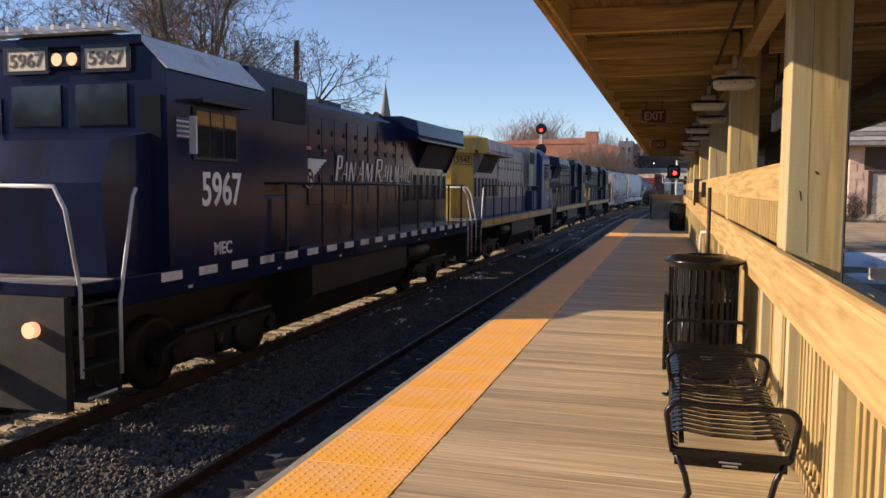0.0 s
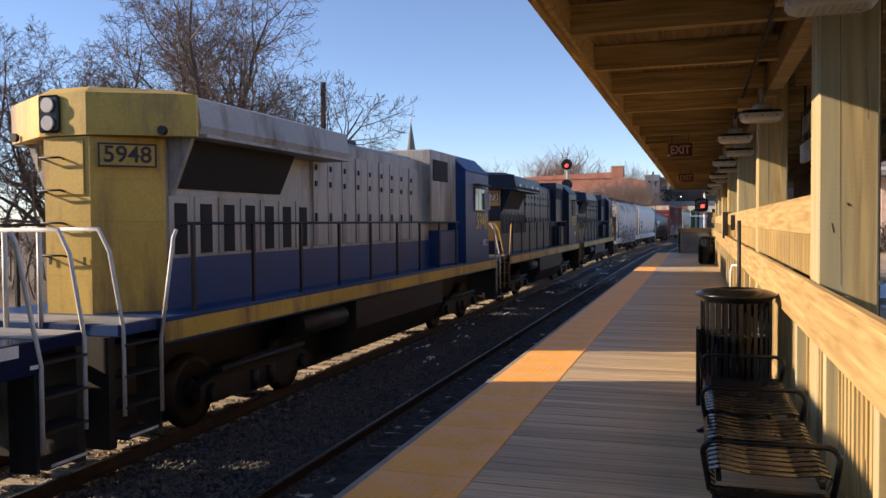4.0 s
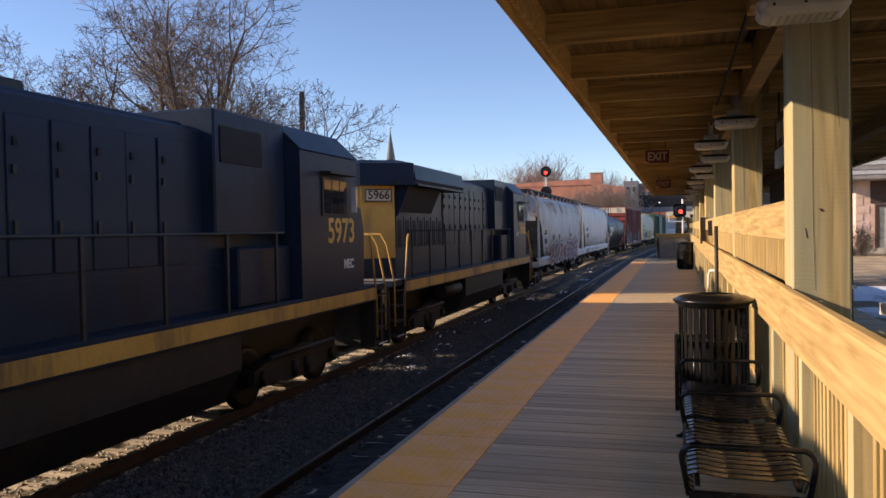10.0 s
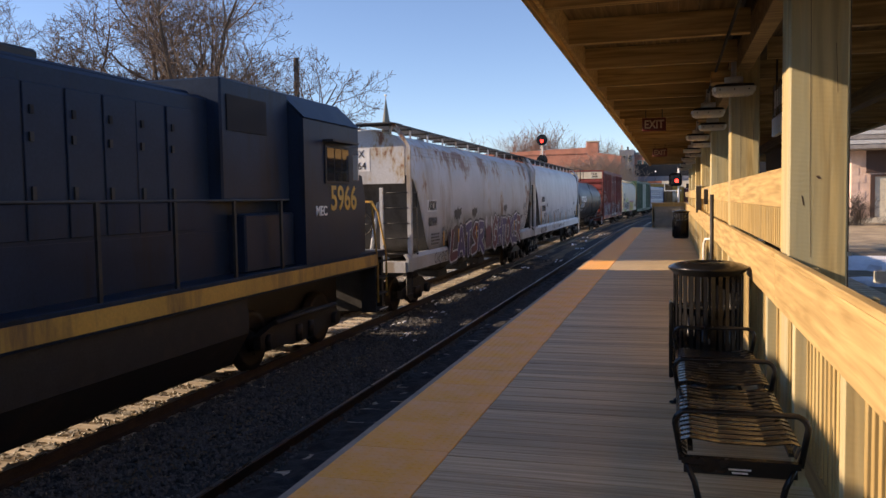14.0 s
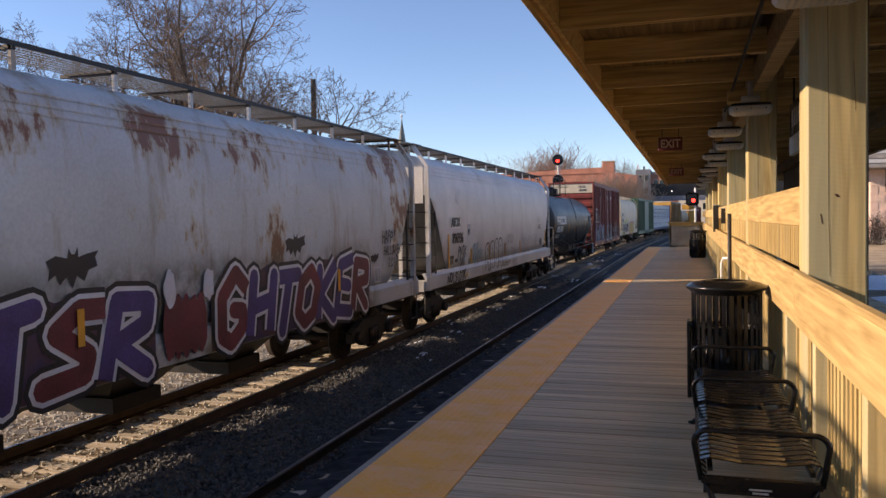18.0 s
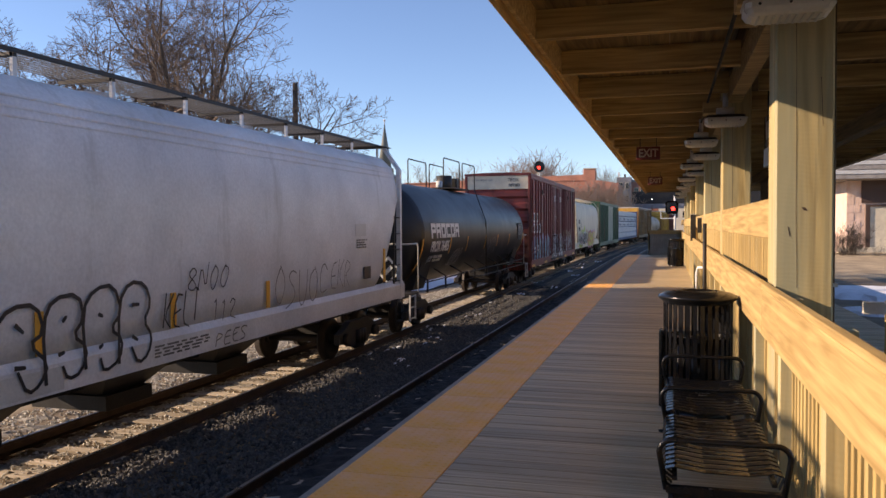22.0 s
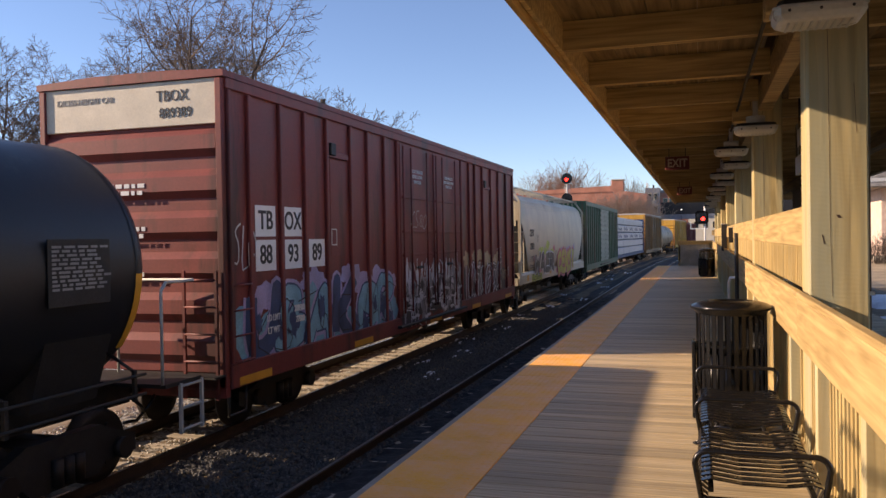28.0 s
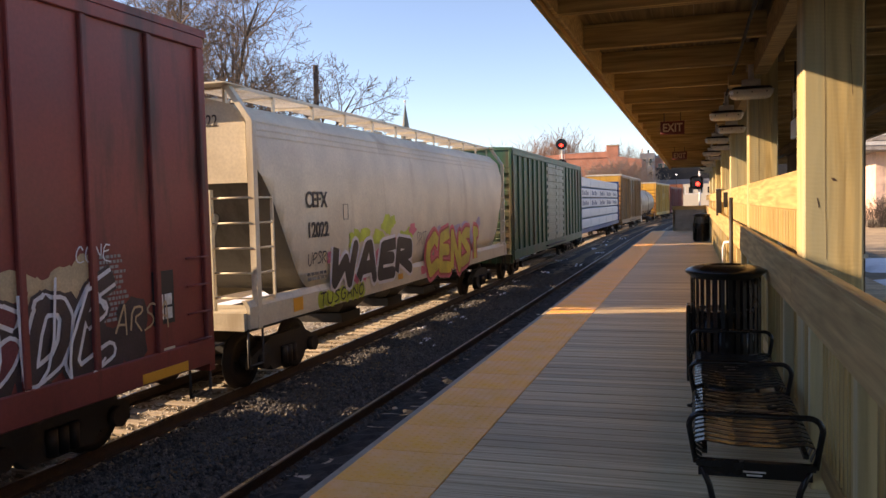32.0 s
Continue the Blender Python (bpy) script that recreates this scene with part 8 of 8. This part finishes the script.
        def cloud(mm, n, y0, y1, z0, z1, ry, rz_, off, seed, amp=0.35):
            bm = bmesh.new()
            for i in range(n):
                blob(bm, y0 + (y1 - y0) * (i + 0.5) / n + rng.uniform(-0.1, 0.1), rng.uniform(z0, z1), ry * rng.uniform(0.7, 1.2), rz_ * rng.uniform(0.7, 1.2), W + off + 0.0003 * i, seed + i, amp=amp, f=1.9)
            tagged(part("graffiti_layer", bm, mm, b, "sprayed colour shapes"), kind="stuff")
        fl_ = lambda off: (lambda z: W + off)
        # lilac, cyan and navy piece before the doors
        cloud(M_INKL, 15, 0.7, 6.6, zb + 0.95, zb + 1.35, 0.26, 0.24, 0.003, 20)
        cloud(M_INKC, 18, 0.4, 6.6, zb + 0.3, zb + 0.75, 0.42, 0.42, 0.009, 1, 0.2)
        piece(b, "UBAKBR", 0.5, 6.5, zb + 0.2, zb + 1.12, fl_(0.012), 41, M_INKC, M_INKN, M_INKL, 0.24, 0.08, 0.035, 0.06, "sprayed fat pale blue letter with a dark line", shade=M_INKN, jit=0.16, round_=True)
        cloud(M_INKN, 12, 0.7, 6.5, zb + 0.3, zb + 0.8, 0.13, 0.2, 0.034, 50, 0.5)
        sprayed("graffiti_tag", b, "KSTWEUAS", 0.6, 6.5, zb + 0.2, zb + 1.0, fl_(0.036), 0.022, M_INKB, 31, 0.1, 0.15)
        # grey, white and black piece over the doors
        cloud(M_INKD, 16, 7.0, 11.4, zb + 0.3, zb + 0.75, 0.28, 0.42, 0.061, 90, 0.4)
        cloud(M_INKK, 30, 6.95, 11.4, zb + 0.25, zb + 1.1, 0.12, 0.26, 0.066, 120, 0.6)
        cloud(M_INKW, 22, 7.0, 11.3, zb + 0.3, zb + 1.25, 0.08, 0.24, 0.076, 220, 0.8)
        cloud(M_INKD, 22, 7.0, 11.3, zb + 0.2, zb + 0.95, 0.10, 0.16, 0.083, 320, 0.7)
        cloud(M_INKW, 26, 7.0, 11.3, zb + 0.05, zb + 0.7, 0.16, 0.05, 0.090, 420, 0.7)
        sprayed("graffiti_tag", b, "HILTESTKUIL", 7.0, 11.4, zb + 0.25, zb + 1.25, fl_(0.094), 0.03, M_INKW, 32, 0.0, 0.3)
        sprayed("graffiti_tag", b, "LEUHILSN", 7.0, 11.4, zb + 0.3, zb + 0.9, fl_(0.099), 0.03, M_INKB, 38, 0.1, 0.3)
        # outlined piece with tan clouds after the doors
        cloud(M_INKT, 12, 12.1, 16.1, zb + 1.05, zb + 1.45, 0.26, 0.2, 0.003, 150)
        cloud(M_INKD, 16, 12.0, 16.6, zb + 0.3, zb + 0.8, 0.32, 0.42, 0.008, 190, 0.3)
        piece(b, "USKGOE", 12.1, 16.3, zb + 0.18, zb + 1.2, fl_(0.010), 47, M_INKD, M_INKW, M_INKD, 0.14, 0.1, 0.045, 0.04, "sprayed dark letter with a white line", shade=M_INKM, jit=0.2, round_=True)
        sprayed("graffiti_tag", b, "CSGOUC", 12.2, 16.2, zb + 0.15, zb + 1.15, fl_(0.034), 0.045, M_INKW, 33, 0.1, 0.18)
        sprayed("graffiti_tag", b, "CONE", 15.75, 16.3, zb + 1.42, zb + 1.6, fl_(0.012), 0.018, M_INKW, 39, 0.1, 0.1)
        sprayed("graffiti_tag", b, "ARSA", 16.3, 17.3, zb + 0.55, zb + 0.85, fl_(0.02), 0.03, M_INKT, 34, 0.2, 0.1)
        sprayed("graffiti_tag", b, "SLC", 0.2, 0.85, zb + 1.6, zb + 2.2, fl_(0.02), 0.03, M_GREY, 35, 0.1, 0.2)
        sprayed("graffiti_tag", b, "CS8O", 7.4, 8.5, 3.12, 3.5, fl_(0.088), 0.014, M_GREY, 36, 0.2, 0.15)
        part("data_panel", bx(x, x + 0.005, 0.95, 1.25, 1.02, 1.26), M_CREAM, b, "small cream notice")
    ws = truck(b, 2.4, 1.73, 0.44) + truck(b, L - 2.4, 1.73, 0.44)
    ROLLING.append((b, u, False, ws, L))


def build_lumber(u, L):
    f = thing("lumber_flatcar", "centre-beam flatcar loaded with white wrapped lumber", "flatcar", "freight cars")
    part("deck", bx(-1.45, 1.45, 0.1, L - 0.1, 0.95, 1.2, 0.01), P_BLUE, f)
    for ye in (0.1, L - 0.35):
        part("bulkhead", bx(-1.5, 1.5, ye, ye + 0.25, 1.2, 4.55, 0.02), P_BLUE, f)
    part("center_beam", bx(-0.06, 0.06, 0.35, L - 0.35, 1.2, 4.5), P_BLUE, f)
    for s in (-1, 1):
        for j in range(5):
            for i in range(5):
                y = 0.5 + i * (L - 1.0) / 5
                bd = part("wrapped_lumber", bx(*sorted((s * 0.08, s * 1.42)), y + 0.04, y + (L - 1.0) / 5 - 0.05, 1.22 + j * 0.64, 1.22 + j * 0.64 + 0.58, 0.05), M_WRAP, f)
                if s > 0 and j in (2, 3):
                    for q in range(4):
                        part("print_bar", bx(1.422, 1.426, y + 0.7 + q * 0.75, y + 1.15 + q * 0.75 + 0.1 * ((i + q) % 2), 1.36 + j * 0.64, 1.66 + j * 0.64 - 0.08 * (q % 2)), M_INKN, bd)
    ws = truck(f, 2.2, 1.73, 0.44) + truck(f, L - 2.2, 1.73, 0.44)
    coupler(f, 0.1, -1)
    ROLLING.append((f, u, False, ws, L))


def build_train():
    build_locos()
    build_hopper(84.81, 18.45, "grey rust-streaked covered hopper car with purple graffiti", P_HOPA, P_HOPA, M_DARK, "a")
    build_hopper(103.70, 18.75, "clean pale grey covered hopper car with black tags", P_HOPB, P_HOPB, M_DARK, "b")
    build_tank(122.85, 17.75, "black tank car with white markings and orange strips", P_TANK, True)
    build_boxcar(140.98, 18.3, 5.33, "oxide red boxcar with white number squares and graffiti", P_OX, P_OX, P_OX, 7, "tb")
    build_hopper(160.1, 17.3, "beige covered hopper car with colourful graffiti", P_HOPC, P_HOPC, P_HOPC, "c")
    build_boxcar(178.3, 18.6, 4.95, "green boxcar with a pale ribbed door", P_GREEN, P_GREEN, P_GREEN, 7, "", M_PGRN)
    build_lumber(197.8, 24.0)
    build_boxcar(222.8, 18.4, 5.25, "dull ochre boxcar with a white roof", P_OCHRE, P_ROOFW, P_YBOX, 7)
    build_tank(242.2, 16.5, "weathered tan tank car", P_TANT, False)
    build_boxcar(259.8, 18.4, 5.2, "yellow boxcar with a pale roof", P_YBOX, P_ROOFW, P_YBOX, 7)
    build_boxcar(279.2, 18.4, 4.9, "oxide brown ribbed boxcar", P_OX, P_OX, P_OX, 7)


build_place()
build_train()


def place(u, length, turned, t):
    """Pose of a vehicle whose leading end stood at u, following the curve of the line."""
    yc = u + length / 2 - travel(t)
    h = bend_turn(yc) + (180 if turned else 0)
    x = XT + bend(yc) + math.sin(radians(h)) * length / 2
    y = yc - math.cos(radians(h)) * length / 2
    return pose(x, y, ZR, 0, 0, h)


def motions():
    coarse = [2.0 * i for i in range(17)]
    fine = [32.0 * i / 216 for i in range(217)]
    for car, u, turned, sets, length in ROLLING:
        walk(car, [(t, place(u, length, turned, t)) for t in coarse])
        sign = -1 if turned else 1
        for w, y, r in sets:
            walk(w, [(t, pose(0, y, r, sign * math.degrees(travel(t) / r))) for t in fine])


motions()
